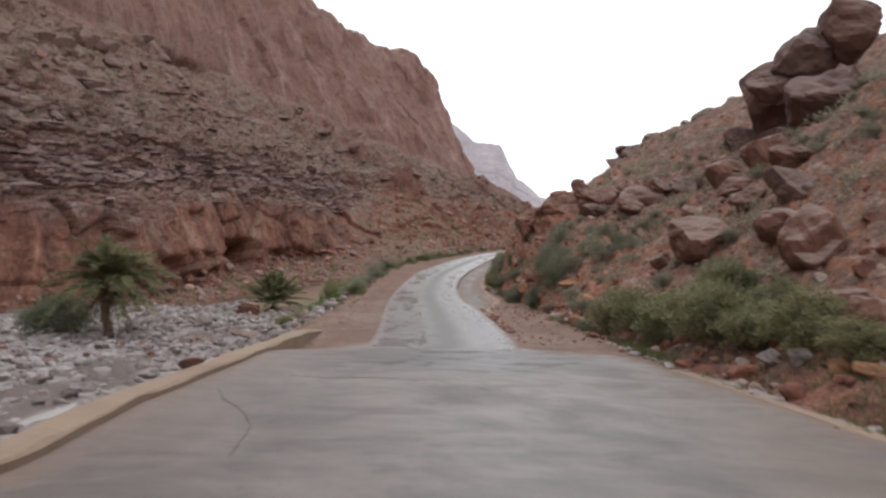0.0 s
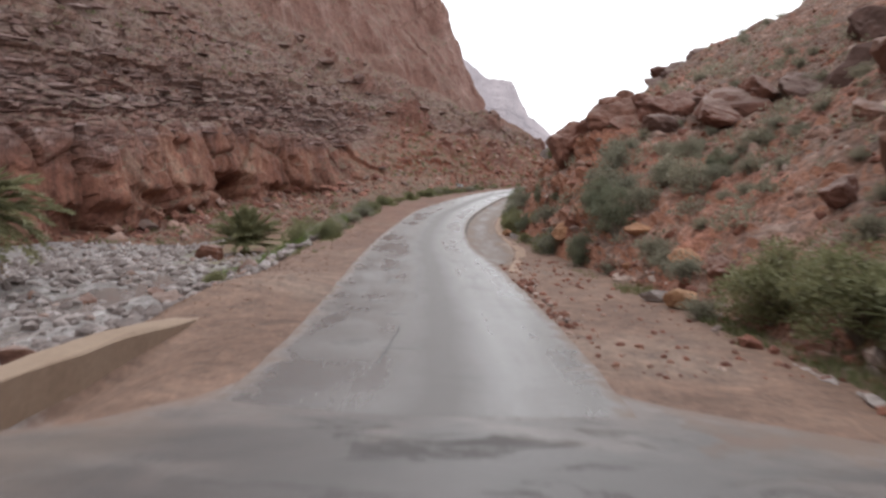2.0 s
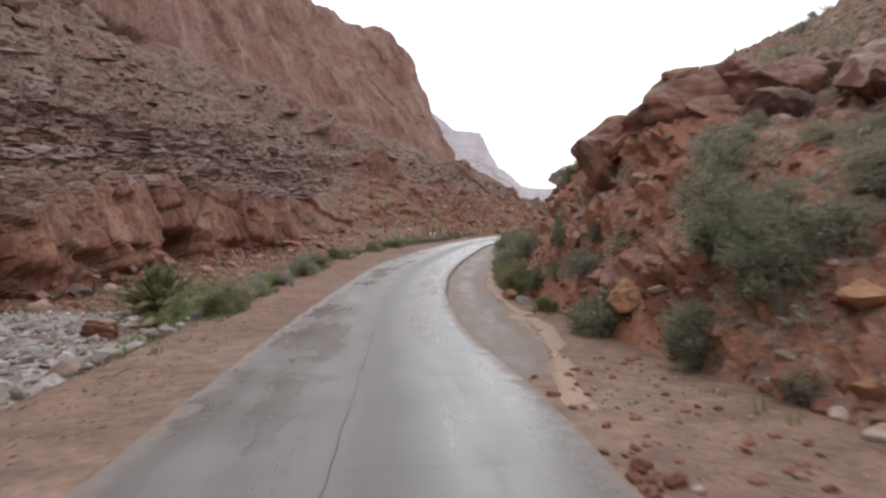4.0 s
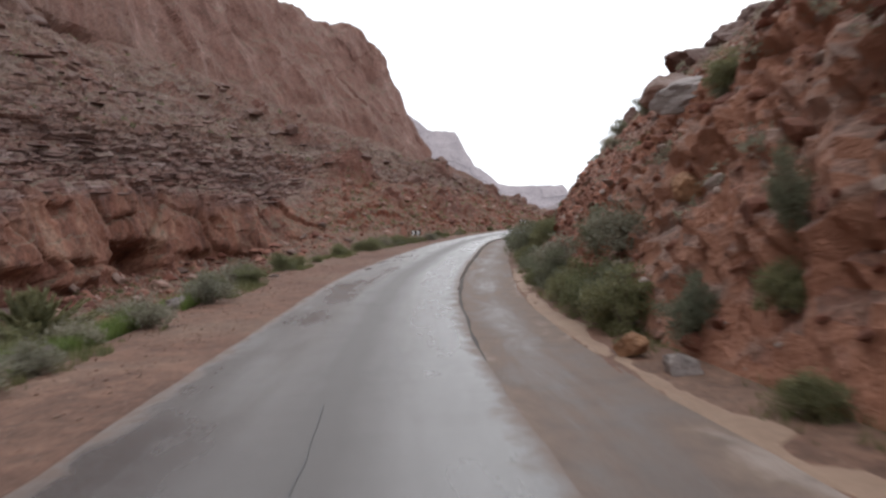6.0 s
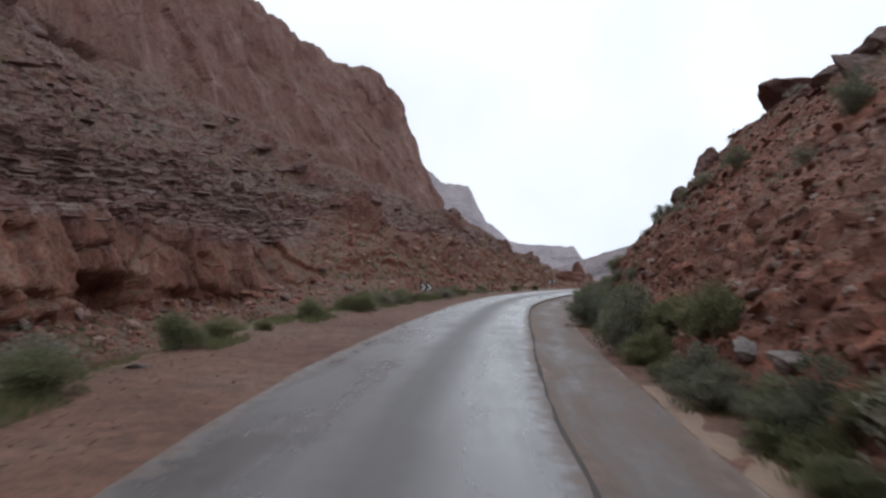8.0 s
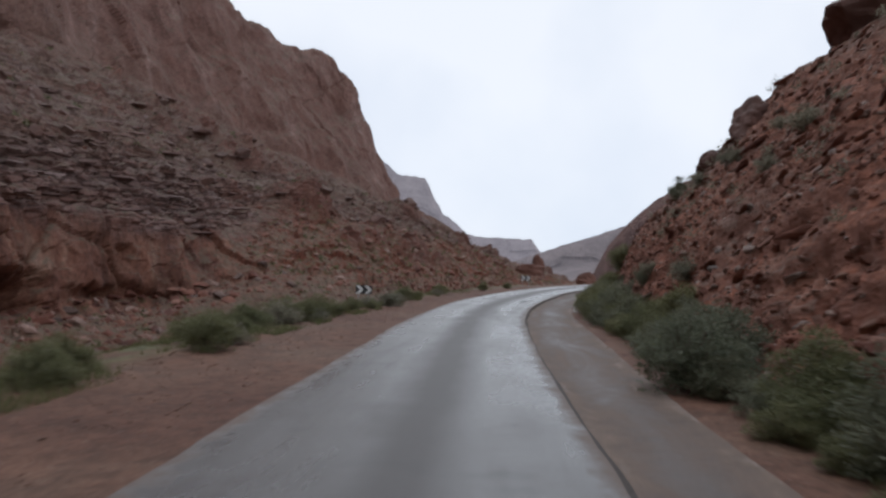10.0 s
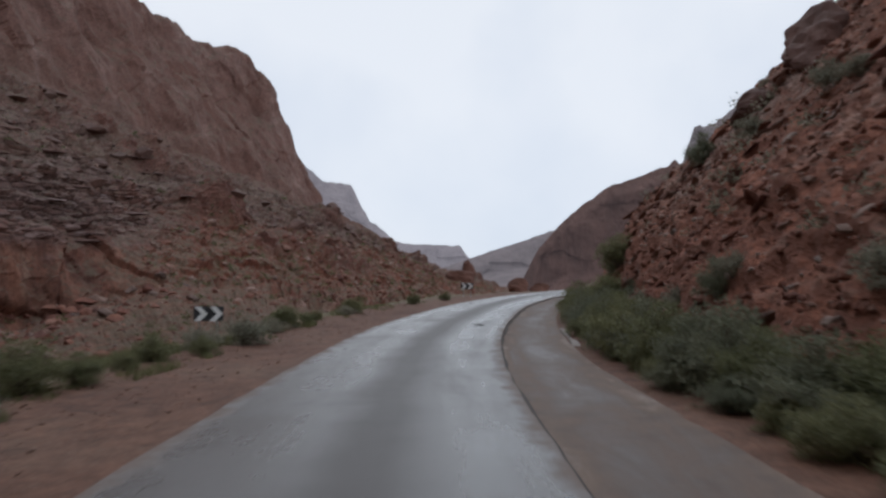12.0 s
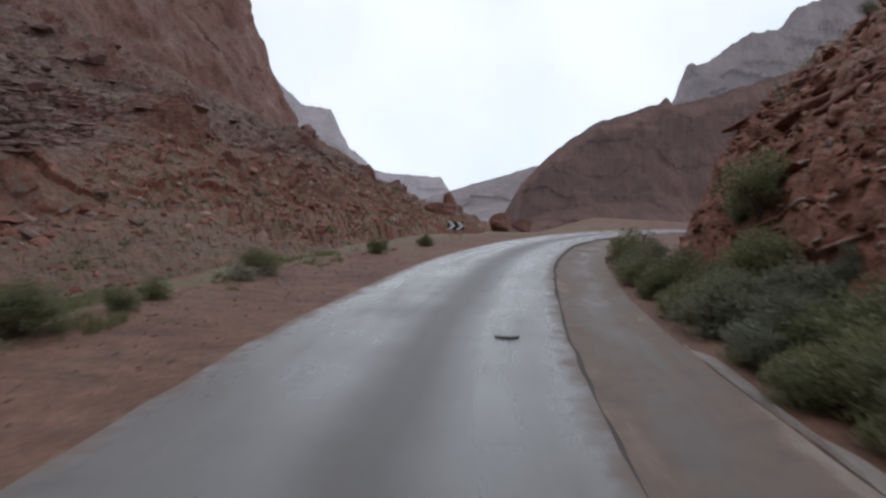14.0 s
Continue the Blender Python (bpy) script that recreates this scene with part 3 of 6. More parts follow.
def toe(y):
    return soft_interp(y, TOE_Y, TOE_X)


def bed_z(y):
    return np.interp(y, [-60, 40, 70, 90, 112, 140, 200, 300, 420, 700], [-2.6, -3.2, -4.2, -4.2, -4.0, -3.4, -1.5, 2.2, 7.0, 11.0])


def ground_z(x, y, rough=True):
    """Height of the valley floor: road bench, bank, riverbed."""
    x, y = np.asarray(x, float), np.asarray(y, float)
    rz = road_z(y)
    sh = soft_interp(y, SHOULDER_Y, SHOULDER_X)
    left = np.maximum(sh - x, 0)
    first = np.interp(y, [0, 20, 40, 60, 80, 110], [1.1, 1.0, 0.8, 0.45, 0.3, 0.25])
    drop = first * smooth(0, np.interp(y, [0, 20, 60], [0.7, 1.8, 3.0]), left)
    wide = np.interp(y, [0, 25, 50, 62, 90, 115, 130, 150, 200], [9, 8, 9, 8.5, 6.5, 6, 8, 12, 16])
    z = rz - 0.07 - drop
    steeper = 1 - smooth(64, 80, y)
    fall = steeper * smooth(0.16, 0.7, left / wide) + (1 - steeper) * smooth(0.42, 1.0, left / wide)
    z = z + (bed_z(y) - z) * fall * (left > 0)
    z = z - 3.8 * smooth(19, 42, -x) * smooth(55, 98, y) * (1 - smooth(150, 185, y)) - 1.2 * smooth(14, 30, -x) * smooth(20, 60, y) * (1 - smooth(60, 100, y))
    z = z - 3.0 * smooth(7, 19, sh - x) * smooth(112, 136, y) * (1 - smooth(190, 222, y))
    z = np.where(y > 330, np.minimum(z, 6.0), z)
    inside = x - np.interp(y, [14, 19, 24.5], [-2.4, -2.55, -2.7])
    z = z - 0.36 * smooth(-0.15, 0.0, inside) * (1 - smooth(0.25, 1.1, inside)) * smooth(15.5, 17.5, y) * (1 - smooth(18.0, 24.0, y))
    z = z + 0.26 * smooth(22.2, 26.0, y) * (1 - smooth(27, 33, y)) * smooth(-4.4, -3.3, x) * (1 - smooth(-2.6, -1.3, x))
    shoulder = smooth(0, 0.5, road_left(y) - x) * (1 - smooth(0, 0.6, left))
    z = z - 0.03 * shoulder
    right = x - road_right(y)
    out = soft_interp(y, OUT_Y, OUT_X)
    z = z - 0.16 * smooth(-0.3, 0.0, right) * (1 - smooth(-0.4, -0.05, x - out)) * smooth(31, 38, y) * (y < 150)
    z = z + 0.06 * smooth(0.4, 2.5, right) * (1 - smooth(29, 36, y)) * (y > 19)
    if rough:
        p = np.stack([x, y, 0 * x], -1).reshape(-1, 3)
        n1, n2 = fbm(p * 0.5, 3, 5).reshape(x.shape), fbm(p * 2.2, 3, 9).reshape(x.shape)
        away = np.clip(np.maximum(road_left(y) - x, x - road_right(y)) / 1.2, 0, 1)
        bed = smooth(0.2, 0.8, left / wide)
        z = z + away * (0.035 * n1 + 0.02 * n2) + bed * (0.22 * n1 + 0.1 * n2)
    return z


# ---------------------------------------------------------------- ground, one sheet to the horizon
gx = np.concatenate([[-3500, -2000, -1000, -500, -300, -200, -140, -100], np.arange(-80, -24, 3.0), np.arange(-24, 16, 0.45), np.arange(16, 60, 2.5), [70, 90, 120, 170, 250, 400, 800, 2000, 3500]])
gy = np.concatenate([[-3500, -1500, -600, -250, -120, -70, -45], np.arange(-30, 130, 0.55), np.arange(130, 240, 3.0), [250, 280, 320, 380, 450, 600, 900, 1500, 2500, 4200]])
GX, GY = np.meshgrid(gx, gy)
GZ = ground_z(GX, GY)
shoulder_x = soft_interp(GY, SHOULDER_Y, SHOULDER_X)
bed_mask = np.maximum(smooth(0.4, 3.0, shoulder_x - GX) * (1 - smooth(50, 66, GY)), smooth(0, 4, -14 - 0.32 * (GY - 60) - GX) * (1 - smooth(140, 165, GY)))
grass_mask = smooth(0.0, 2.0, shoulder_x - GX) * smooth(48, 62, GY) * (1 - smooth(10, 26, shoulder_x - GX))
ground = mesh_object("ground", np.stack([GX, GY, GZ], -1).reshape(-1, 3), grid_faces(len(gy), len(gx)), MAT_GROUND, attrs={"riverbed": bed_mask.ravel(), "grass": grass_mask.ravel(), "sandy": (0.7 * (1 - smooth(30, 58, GY))).ravel()})
tagged(ground, "red-brown dirt valley floor with grey stony riverbed", "ground", kind="structure")


def ground_at(x, y):
    """Height of the ground sheet at one place."""
    i, j = min(max(int(np.searchsorted(gy, y)) - 1, 0), len(gy) - 2), min(max(int(np.searchsorted(gx, x)) - 1, 0), len(gx) - 2)
    v, u = (y - gy[i]) / (gy[i + 1] - gy[i]), (x - gx[j]) / (gx[j + 1] - gx[j])
    return float((GZ[i, j] * (1 - u) + GZ[i, j + 1] * u) * (1 - v) + (GZ[i + 1, j] * (1 - u) + GZ[i + 1, j + 1] * u) * v)


def ribbon(name, ys, lefts, rights, lift, material, columns=14, crown=0.03, wobble=0.05, skirt=0.12):
    """A paved strip on the road bench, with ragged edges and a thickness."""
    u = np.linspace(0, 1, columns)
    X = lefts[:, None] * (1 - u) + rights[:, None] * u
    Y = np.repeat(ys[:, None], columns, 1)
    p = np.stack([ys * 1.1, 0 * ys, 0 * ys], -1)
    X[:, 0] += wobble * fbm(p, 4, 31)
    X[:, -1] += wobble * fbm(p, 4, 47)
    Z = road_z(Y) + lift + crown * (1 - (2 * u - 1) ** 2)
    q = np.stack([X, Y, 0 * X], -1).reshape(-1, 3)
    Z = Z + 0.012 * fbm(q * 0.7, 3, 3).reshape(X.shape)
    X = np.concatenate([X[:, :1] - 0.03, X, X[:, -1:] + 0.03], 1)
    Y = np.concatenate([Y[:, :1], Y, Y[:, -1:]], 1)
    Z = np.concatenate([Z[:, :1] - skirt, Z, Z[:, -1:] - skirt], 1)
    mid = (lefts + rights) / 2
    UV = np.stack([X - mid[:, None], Y], -1).reshape(-1, 2)
    edge = np.concatenate([[1.0], np.abs(2 * u - 1), [1.0]])
    return mesh_object(name, np.stack([X, Y, Z], -1).reshape(-1, 3), grid_faces(len(ys), columns + 2), material, uv=UV, shade=False, attrs={"edge": np.tile(edge, len(ys))})


ry = np.concatenate([np.arange(16.6, 130, 0.4), np.arange(130, 232, 1.5)])
road = ribbon("road", ry, road_left(ry), road_right(ry), -0.035 * (1 - smooth(16.8, 18.6, ry))[:, None], MAT_ROAD)
tagged(road, "narrow wet grey asphalt road with ragged edges", "road", kind="structure")
ay = np.concatenate([np.arange(-40, 15, 0.5), np.arange(15, 19.2, 0.2)])
apron = ribbon("apron", ay, np.interp(ay, [-40, 4.8, 8.5, 14, 15.7, 16.2, 16.8, 17.8, 19.2], [-1.3, -1.62, -2.15, -2.42, -2.5, -2.1, -1.3, -0.75, -0.55]), np.interp(ay, [-40, 7.6, 12, 16.6, 17.3, 17.9, 18.7, 19.2], [7.3, 7.0, 6.6, 6.0, 5.6, 4.7, 3.7, 3.3]), -0.012, MAT_APRON, 18, 0.02, 0.03)
end = np.zeros(len(apron.data.vertices) * 3)
apron.data.vertices.foreach_get("co", end)
end = end.reshape(-1, 3)
end[:, 2] -= 0.045 * smooth(17.4, 18.8, end[:, 1])
reach = smooth(15.4, 17.4, end[:, 1]) * (np.abs(end[:, 0] - 1.5) > 2.2)
apron.data.vertices.foreach_set("co", end.ravel())
across = end[:, 0] - 2.0
damp = 0.95 * np.exp(-(((end[:, 1] - 15.5) / 3.0) ** 2) - (across / 3.8) ** 2) + 0.42 * np.exp(-(((end[:, 1] - 6) / 5) ** 2))
for key, values in (("damp", damp), ("silt", 0.55 * smooth(1.2, 4.0, np.abs(across)) + 0.1)):
    apron.data.attributes.new(key, "FLOAT", "POINT").data.foreach_set("value", values.astype(np.float32))
apron.data.attributes["edge"].data.foreach_set("value", np.maximum(np.tile(np.concatenate([[1.0], np.abs(np.linspace(-1, 1, 18)), [1.0]]), len(ay)), 0.55 + 0.42 * reach).astype(np.float32))
tagged(apron, "wide cracked concrete apron across the ford", "road", kind="structure")
uy = np.arange(31, 150, 0.5)
gutter = ribbon("gutter", uy, road_right(uy) - 0.06, road_right(uy) + (soft_interp(uy, OUT_Y, OUT_X) - road_right(uy)) * smooth(29, 35, uy), -0.06 - 0.09 * (1 - smooth(31, 37, uy))[:, None], MAT_GUTTER, 8, -0.05, 0.04)
tagged(gutter, "muddy concrete drainage strip beside the asphalt", "gutter", kind="structure")
sy = np.arange(37, 150, 0.4)
# a ragged dark strip laid along the step from asphalt to gutter
seam = ribbon("gutter_seam", sy, road_right(sy) - 0.09 + 0.04 * fbm(np.stack([sy * 0.5, 0 * sy, 0 * sy], -1), 3, 77), road_right(sy) - 0.08 + (0.15 + 0.05 * fbm(np.stack([sy * 0.8, 0 * sy + 9, 0 * sy], -1), 3, 78)) * smooth(37, 52, sy), -0.05, MAT_SEAM, 4, 0.0, 0.03, 0.08)
tagged(seam, "dark ragged seam strip between asphalt and gutter", "gutter", kind="structure")


# ---------------------------------------------------------------- shallow muddy stream in the riverbed
def stream_line(y):
    return np.interp(y, [4, 16, 28, 40, 48, 58, 70, 84, 100, 118], [-10.5, -10.8, -11.5, -12.6, -14.5, -18.5, -25, -33, -42, -50])


wy = np.arange(6, 118, 0.8)
wp = np.stack([wy * 0.16, 0 * wy, 0 * wy], -1)
wide = 1.9 + 1.1 * fbm(wp, 3, 501) + 0.5 * smooth(30, 45, wy) * (1 - smooth(52, 66, wy))
mid_x = stream_line(wy) + 0.9 * fbm(wp * 1.4, 3, 502)
side = np.linspace(-1, 1, 9)
WX = mid_x[:, None] + wide[:, None] * side
WY = np.repeat(wy[:, None], 9, 1)
level = np.minimum.accumulate(np.array([np.median([ground_at(a, b) for a in (m - 1.0, m, m + 1.0)]) for m, b in zip(mid_x, wy)])) + 0.1
WZ = np.repeat(level[:, None], 9, 1) - 0.5 * (np.abs(side) > 0.99)
stream = mesh_object("stream", np.stack([WX, WY, WZ], -1).reshape(-1, 3), grid_faces(len(wy), 9), MAT_WATER)
tagged(stream, "shallow grey muddy stream among river cobbles", "water", kind="structure")

# ---------------------------------------------------------------- kerbs
def beam(name, pts, width, top, depth, material, label):
    """A cast kerb along points of the plan, with worn, uneven edges."""
    pts = np.array(pts, float)
    s = np.concatenate([[0], np.cumsum(np.hypot(*np.diff(pts, axis=0).T))])
    ss = np.arange(0, s[-1], 0.35)
    x, y = np.interp(ss, s, pts[:, 0]), np.interp(ss, s, pts[:, 1])
    tx, ty = np.gradient(x), np.gradient(y)
    ln = np.hypot(tx, ty)
    nx, ny = -ty / ln, tx / ln
    rows = []
    for k, (side, h) in enumerate([(-0.5, -depth), (-0.5, top - 0.03), (-0.42, top), (0.42, top), (0.5, top - 0.03), (0.5, -depth)]):
        n1 = 0.045 * fbm(np.stack([ss * 1.1, 0 * ss + k * 5, 0 * ss], -1), 4, 60 + k)
        sag = 0.42 * smooth(s[-1] - 7.5, s[-1], ss) * (h > -0.2)
        rows.append(np.stack([x + nx * (side * width + n1), y + ny * (side * width + n1), road_z(y) + h - sag + (0.6 * n1 if h > 0 else 0)], -1))
    v = np.stack(rows, 1)
    f = list(grid_faces(len(ss), 6)) + [(5, 4, 3, 2, 1, 0), tuple(np.arange(6) + 6 * (len(ss) - 1))]
    ob = mesh_object(name, v.reshape(-1, 3), f, material, shade=False)
    return tagged(ob, label, "kerb", kind="structure")


beam("kerb_west", [(-1.5, -40), (-1.82, 4.8), (-2.35, 8.5), (-2.62, 14), (-2.75, 19), (-2.95, 27)], 0.46, 0.1, 1.3, MAT_KERB, "low tan concrete parapet kerb above the riverbed")
beam("kerb_east", [(7.4, -40), (7.15, 7.6), (6.8, 12), (6.1, 18), (5.9, 21)], 0.3, -0.015, 0.3, MAT_KERB, "broken tan concrete edge kerb along the apron")

def gutter_edge(name, lo, hi, width, top, material, label, seed, shift=0.0):
    """The outer lip of the gutter: a low worn strip with a crumbling outer side."""
    yy = np.arange(lo, hi, 0.3)
    p = np.stack([yy * 0.7, 0 * yy, 0 * yy], -1)
    fade = smooth(lo, lo + 1.5, yy) * (1 - smooth(hi - 2, hi, yy))
    base = soft_interp(yy, OUT_Y, OUT_X) + shift
    rows = []
    for k, (side, h) in enumerate(((0.0, -0.25), (0.03, top - 0.03), (0.15, top), (0.62, top - 0.005), (0.9, top - 0.05), (1.05, -0.45))):
        n1 = (0.1 + 0.1 * (side > 0.5)) * fbm(p + 7.0 * (side > 0.5), 4, seed + (k > 2))
        rows.append(np.stack([base + width * side + n1, yy, road_z(yy) + (h if h < -0.2 else -0.12 + (h + 0.12) * fade + 0.03 * fbm(p * 2 + k, 3, seed + 5))], -1))
    v = np.stack(rows, 1)
    f = list(grid_faces(len(yy), 6)) + [(5, 4, 3, 2, 1, 0), tuple(np.arange(6) + 6 * (len(yy) - 1))]
    return tagged(mesh_object(name, v.reshape(-1, 3), f, material, shade=False), label, "kerb", kind="structure")


gutter_edge("kerb_gutter", 31.5, 68, 0.62, -0.055, MAT_KERB_DIRT, "tan mud-covered concrete lip along the gutter", 401)
gutter_edge("kerb_bend", 101.5, 109, 0.22, -0.02, MAT_KERB_OLD, "worn grey concrete lip along the gutter", 411)

# ---------------------------------------------------------------- the great canyon wall
WALL = [  # foot of the scree, foot of the wall, top of red wall, top of grey ledges, top of scree, rim, plateau behind
    ((-24, -90, -3.4), (-40, -90, 1), (-42, -90, 6), (-53, -90, 15), (-80, -90, 40), (-96, -90, 112), (-230, -90, 140)),
    ((-24, 20, -3.6), (-43, 20, 1), (-45.5, 20, 7), (-57, 20, 16), (-82, 22, 41), (-98, 22, 114), (-230, 20, 145)),
    ((-36, 60, -6.0), (-61, 60, -5.5), (-63, 60, 6.5), (-73, 60, 17), (-92, 64, 44), (-108, 66, 119), (-230, 70, 150)),
    ((-47, 100, -8.4), (-58, 107, -7.4), (-61, 108, 8.5), (-70, 110, 20.5), (-91, 118, 50), (-108, 124, 125), (-240, 140, 160)),
    ((-44, 122, -8.4), (-53.5, 128, -7), (-57.5, 130, 10), (-67, 134, 22.5), (-92, 144, 52), (-110, 152, 127), (-240, 172, 162)),
    ((-42, 142, -7.6), (-51.5, 147, -5.6), (-56.5, 149, 12), (-66, 154, 24.5), (-93, 172, 55), (-112, 180, 130), (-240, 210, 165)),
    ((-40, 158, -8.2), (-52.5, 166, -4.2), (-56, 170, 13.7), (-63, 178, 26.5), (-93, 205, 57.5), (-112, 220, 131), (-240, 255, 165)),
    ((-33, 166, -7.4), (-48.5, 188, -2.4), (-52, 194, 15.2), (-60, 205, 28), (-94, 238, 60), (-112, 260, 132), (-240, 300, 165)),
    ((-19, 166, -6.4), (-43.5, 207, -0.6), (-46, 213, 15), (-52, 227, 27.5), (-80, 290, 62), (-97, 322, 124), (-220, 390, 155)),
    ((-4, 171, -5.0), (-24, 227, 6), (-34, 244, 15), (-42, 266, 27), (-62, 330, 57), (-79, 376, 119), (-190, 480, 140)),
    ((5, 194, -2.4), (-6, 256, 6), (-14, 274, 15), (-21, 296, 26), (-37, 370, 51), (-58, 418, 115), (-150, 540, 130)),
    ((19, 232, 2.6), (10, 298, 7), (4, 314, 15), (-2, 334, 25), (-15, 394, 46), (-40, 432, 114), (-120, 580, 125)),
    ((29, 262, 4.2), (21, 330, 8), (15, 344, 16), (8, 360, 25), (-7, 402, 43), (-23, 432, 98), (-80, 620, 110)),
    ((35, 280, 5), (27, 344, 8.5), (20, 357, 16), (13, 371, 25), (-2, 408, 41), (-12, 436, 66), (-60, 640, 80)),
    ((43, 300, 5.5), (35, 360, 9), (28, 372, 16), (20, 386, 24), (6, 412, 37), (-2, 440, 45), (-40, 640, 60)),
    ((70, 370, 7), (60, 420, 9), (54, 429, 14), (47, 438, 20), (38, 447, 26), (32, 455, 29), (0, 640, 40)),
    ((95, 450, 8), (86, 490, 9.5), (80, 497, 13), (75, 503, 17), (69, 512, 20), (64, 522, 21), (40, 660, 25)),
    ((142, 592, 8.5), (135, 600, 10), (130, 606, 12), (125, 612, 14), (118, 620, 16), (110, 630, 17), (90, 720, 18)),
]


def swept_wall(name, sections, along, upward, material, roughen, label, category="cliff", kind="structure"):
    sec = np.array(sections, float)
    n, k = sec.shape[:2]
    mid = sec[:, 2:5].mean(1)
    s = np.concatenate([[0], np.cumsum(np.linalg.norm(np.diff(mid[:, :2], axis=0), axis=1))])
    near, past = np.interp([20, 445], mid[:, 1], s)
    t = np.concatenate([np.linspace(0, near, along // 16, False), np.linspace(near, past, along - 2 * (along // 16), False), np.linspace(past, s[-1], along // 16)])
    rows = np.stack([np.stack([np.interp(t, s, sec[:, j, c]) for c in range(3)], -1) for j in range(k)], 1)
    pad = np.pad(rows, ((11, 11), (0, 0), (0, 0)), "edge")
    rows = sum(pad[d:d + along] for d in range(23)) / 23
    v = np.concatenate([np.linspace(j, j + 1, u, endpoint=False) for j, u in enumerate(upward)] + [[k - 1.0]])
    P = np.stack([np.stack([np.interp(v, np.arange(k), rows[i, :, c]) for c in range(3)], -1) for i in range(along)], 0)
    du, dv = np.gradient(P, axis=0), np.gradient(P, axis=1)
    nor = np.cross(du, dv)
    nor /= np.linalg.norm(nor, axis=-1, keepdims=True) + 1e-9
    V = np.repeat(v[None], along, 0)
    V = V - 1
    P, knob = roughen(P.reshape(-1, 3), nor.reshape(-1, 3), V.ravel())
    loose = smooth(-46, -20, P[:, 0]) * smooth(212, 232, P[:, 1]) * (1 - smooth(1.5, 2.3, V.ravel()))
    ob = mesh_object(name, P, grid_faces(along, len(v)), material, shade=False, attrs={"layer": V.ravel(), "loose": loose, "crag": knob})
    return tagged(ob, label, category, kind=kind)


OUTCROPS = [(-48, 296, 41, 11, 6), (-31, 280, 28, 9, 5), (-25, 287, 27.5, 10, 7), (-40, 264, 31, 9, 4), (-10, 296, 18, 9, 5), (1, 314, 16, 12, 8), (6, 304, 11.5, 7, 4), (5.4, 375, 35, 10, 7), (-14, 277, 15.5, 7, 4), (-62, 300, 52, 10, 5), (14, 330, 16, 8, 5)]


def rough_wall(P, nor, v):
    n = -nor if np.median(nor[:, 0]) < 0 else nor
    loose = smooth(-46, -20, P[:, 0]) * smooth(212, 232, P[:, 1]) * (1 - smooth(2.6, 3.0, v))
    talus = np.maximum(1 - smooth(-0.25, 0.02, v), loose)
    red = smooth(-0.15, 0.05, v) * (1 - smooth(0.92, 1.1, v)) * (1 - loose)
    ledge = smooth(0.92, 1.08, v) * (1 - smooth(1.9, 2.2, v)) * (1 - loose)
    scree = smooth(1.9, 2.2, v) * (1 - smooth(2.85, 3.05, v)) * (1 - 0.5 * loose)
    cliff = smooth(2.9, 3.1, v) * (1 - smooth(4.2, 4.6, v))
    big = fbm(P * 0.02, 3, 11)
    warp = P + 4.0 * np.stack([fbm(P * 0.06, 3, 12), fbm(P * 0.06, 3, 13), 0.35 * fbm(P * 0.06, 3, 14)], -1)
    buttress = 1 - 2 * np.abs(fbm(warp * np.array((0.035, 0.035, 0.006)), 3, 21))
    flute = 1 - 2 * np.abs(fbm(warp * np.array((0.16, 0.16, 0.02)), 3, 71))
    # beds: thin level layers, each standing out by its own amount, broken along the wall
    tilt = warp[:, 2] - 0.09 * warp[:, 1]
    bed = vnoise(np.stack([warp[:, 0] * 0.03, warp[:, 1] * 0.03, tilt * 0.55], -1), 31)
    thin = vnoise(np.stack([warp[:, 0] * 0.08, warp[:, 1] * 0.08, tilt * 1.5], -1), 33)
    bed, thin = np.tanh(3.0 * bed), np.tanh(3.0 * thin)
    lump, _ = blocks(warp * np.array((0.22, 0.22, 0.38)), 41)
    crag = np.maximum(fbm(warp * np.array((0.07, 0.07, 0.12)), 4, 43), 0)
    fine = fbm(P * 0.5, 4, 61)
    rock = 1 - 2 * np.abs(fbm(P * np.array((0.35, 0.35, 0.5)), 4, 63))
    dip = np.stack([warp[:, 0], warp[:, 1], tilt], -1)
    flag, flag_gap = blocks(dip * np.array((0.2, 0.2, 0.95)), 45)
    plate, _ = blocks(dip * np.array((0.09, 0.09, 0.42)), 46)
    panel, panel_gap = blocks(warp * np.array((0.075, 0.075, 0.05)), 47)
    d = 2.0 * big - 0.8
    d += talus * ((0.35 + 0.9 * loose) * lump * (lump > 0.2) + 0.5 * fine + 0.45 * rock + 4.2 * crag * (0.15 + loose) + 0.7 * bed * loose)
    d += red * (1.1 * flute + 1.3 * panel + 0.2 * rock + 0.35 * lump + 0.3 * fine)
    d += ledge * (0.6 * flag + 0.95 * plate + 0.5 * bed - 0.45 * (1 - smooth(0, 0.16, flag_gap)) + 0.2 * rock)
    d += scree * (4.6 * crag + 1.2 * bed * (0.4 + 2 * crag) + (0.2 + 0.45 * (flag > 0.1)) * flag + 0.5 * plate + 0.3 * rock + 0.35 * fine + 0.5 * lump * (lump > 0.5))
    d += cliff * (5.6 * buttress + 1.6 * flute + 0.7 * panel + 0.12 * rock + 0.12 * lump - 3.2)
    d -= (0.5 * red + 0.2 * cliff) * (1 - smooth(0, 0.07, panel_gap))
    # the river has undercut the foot of the wall
    d -= 1.8 * np.exp(-(((v - 0.08) / 0.1) ** 2)) * (1 - loose) * (P[:, 0] < -40) * (0.6 + 0.8 * fbm(P * 0.09, 2, 49))
    crag_y = fbm(P * 0.3, 3, 66)
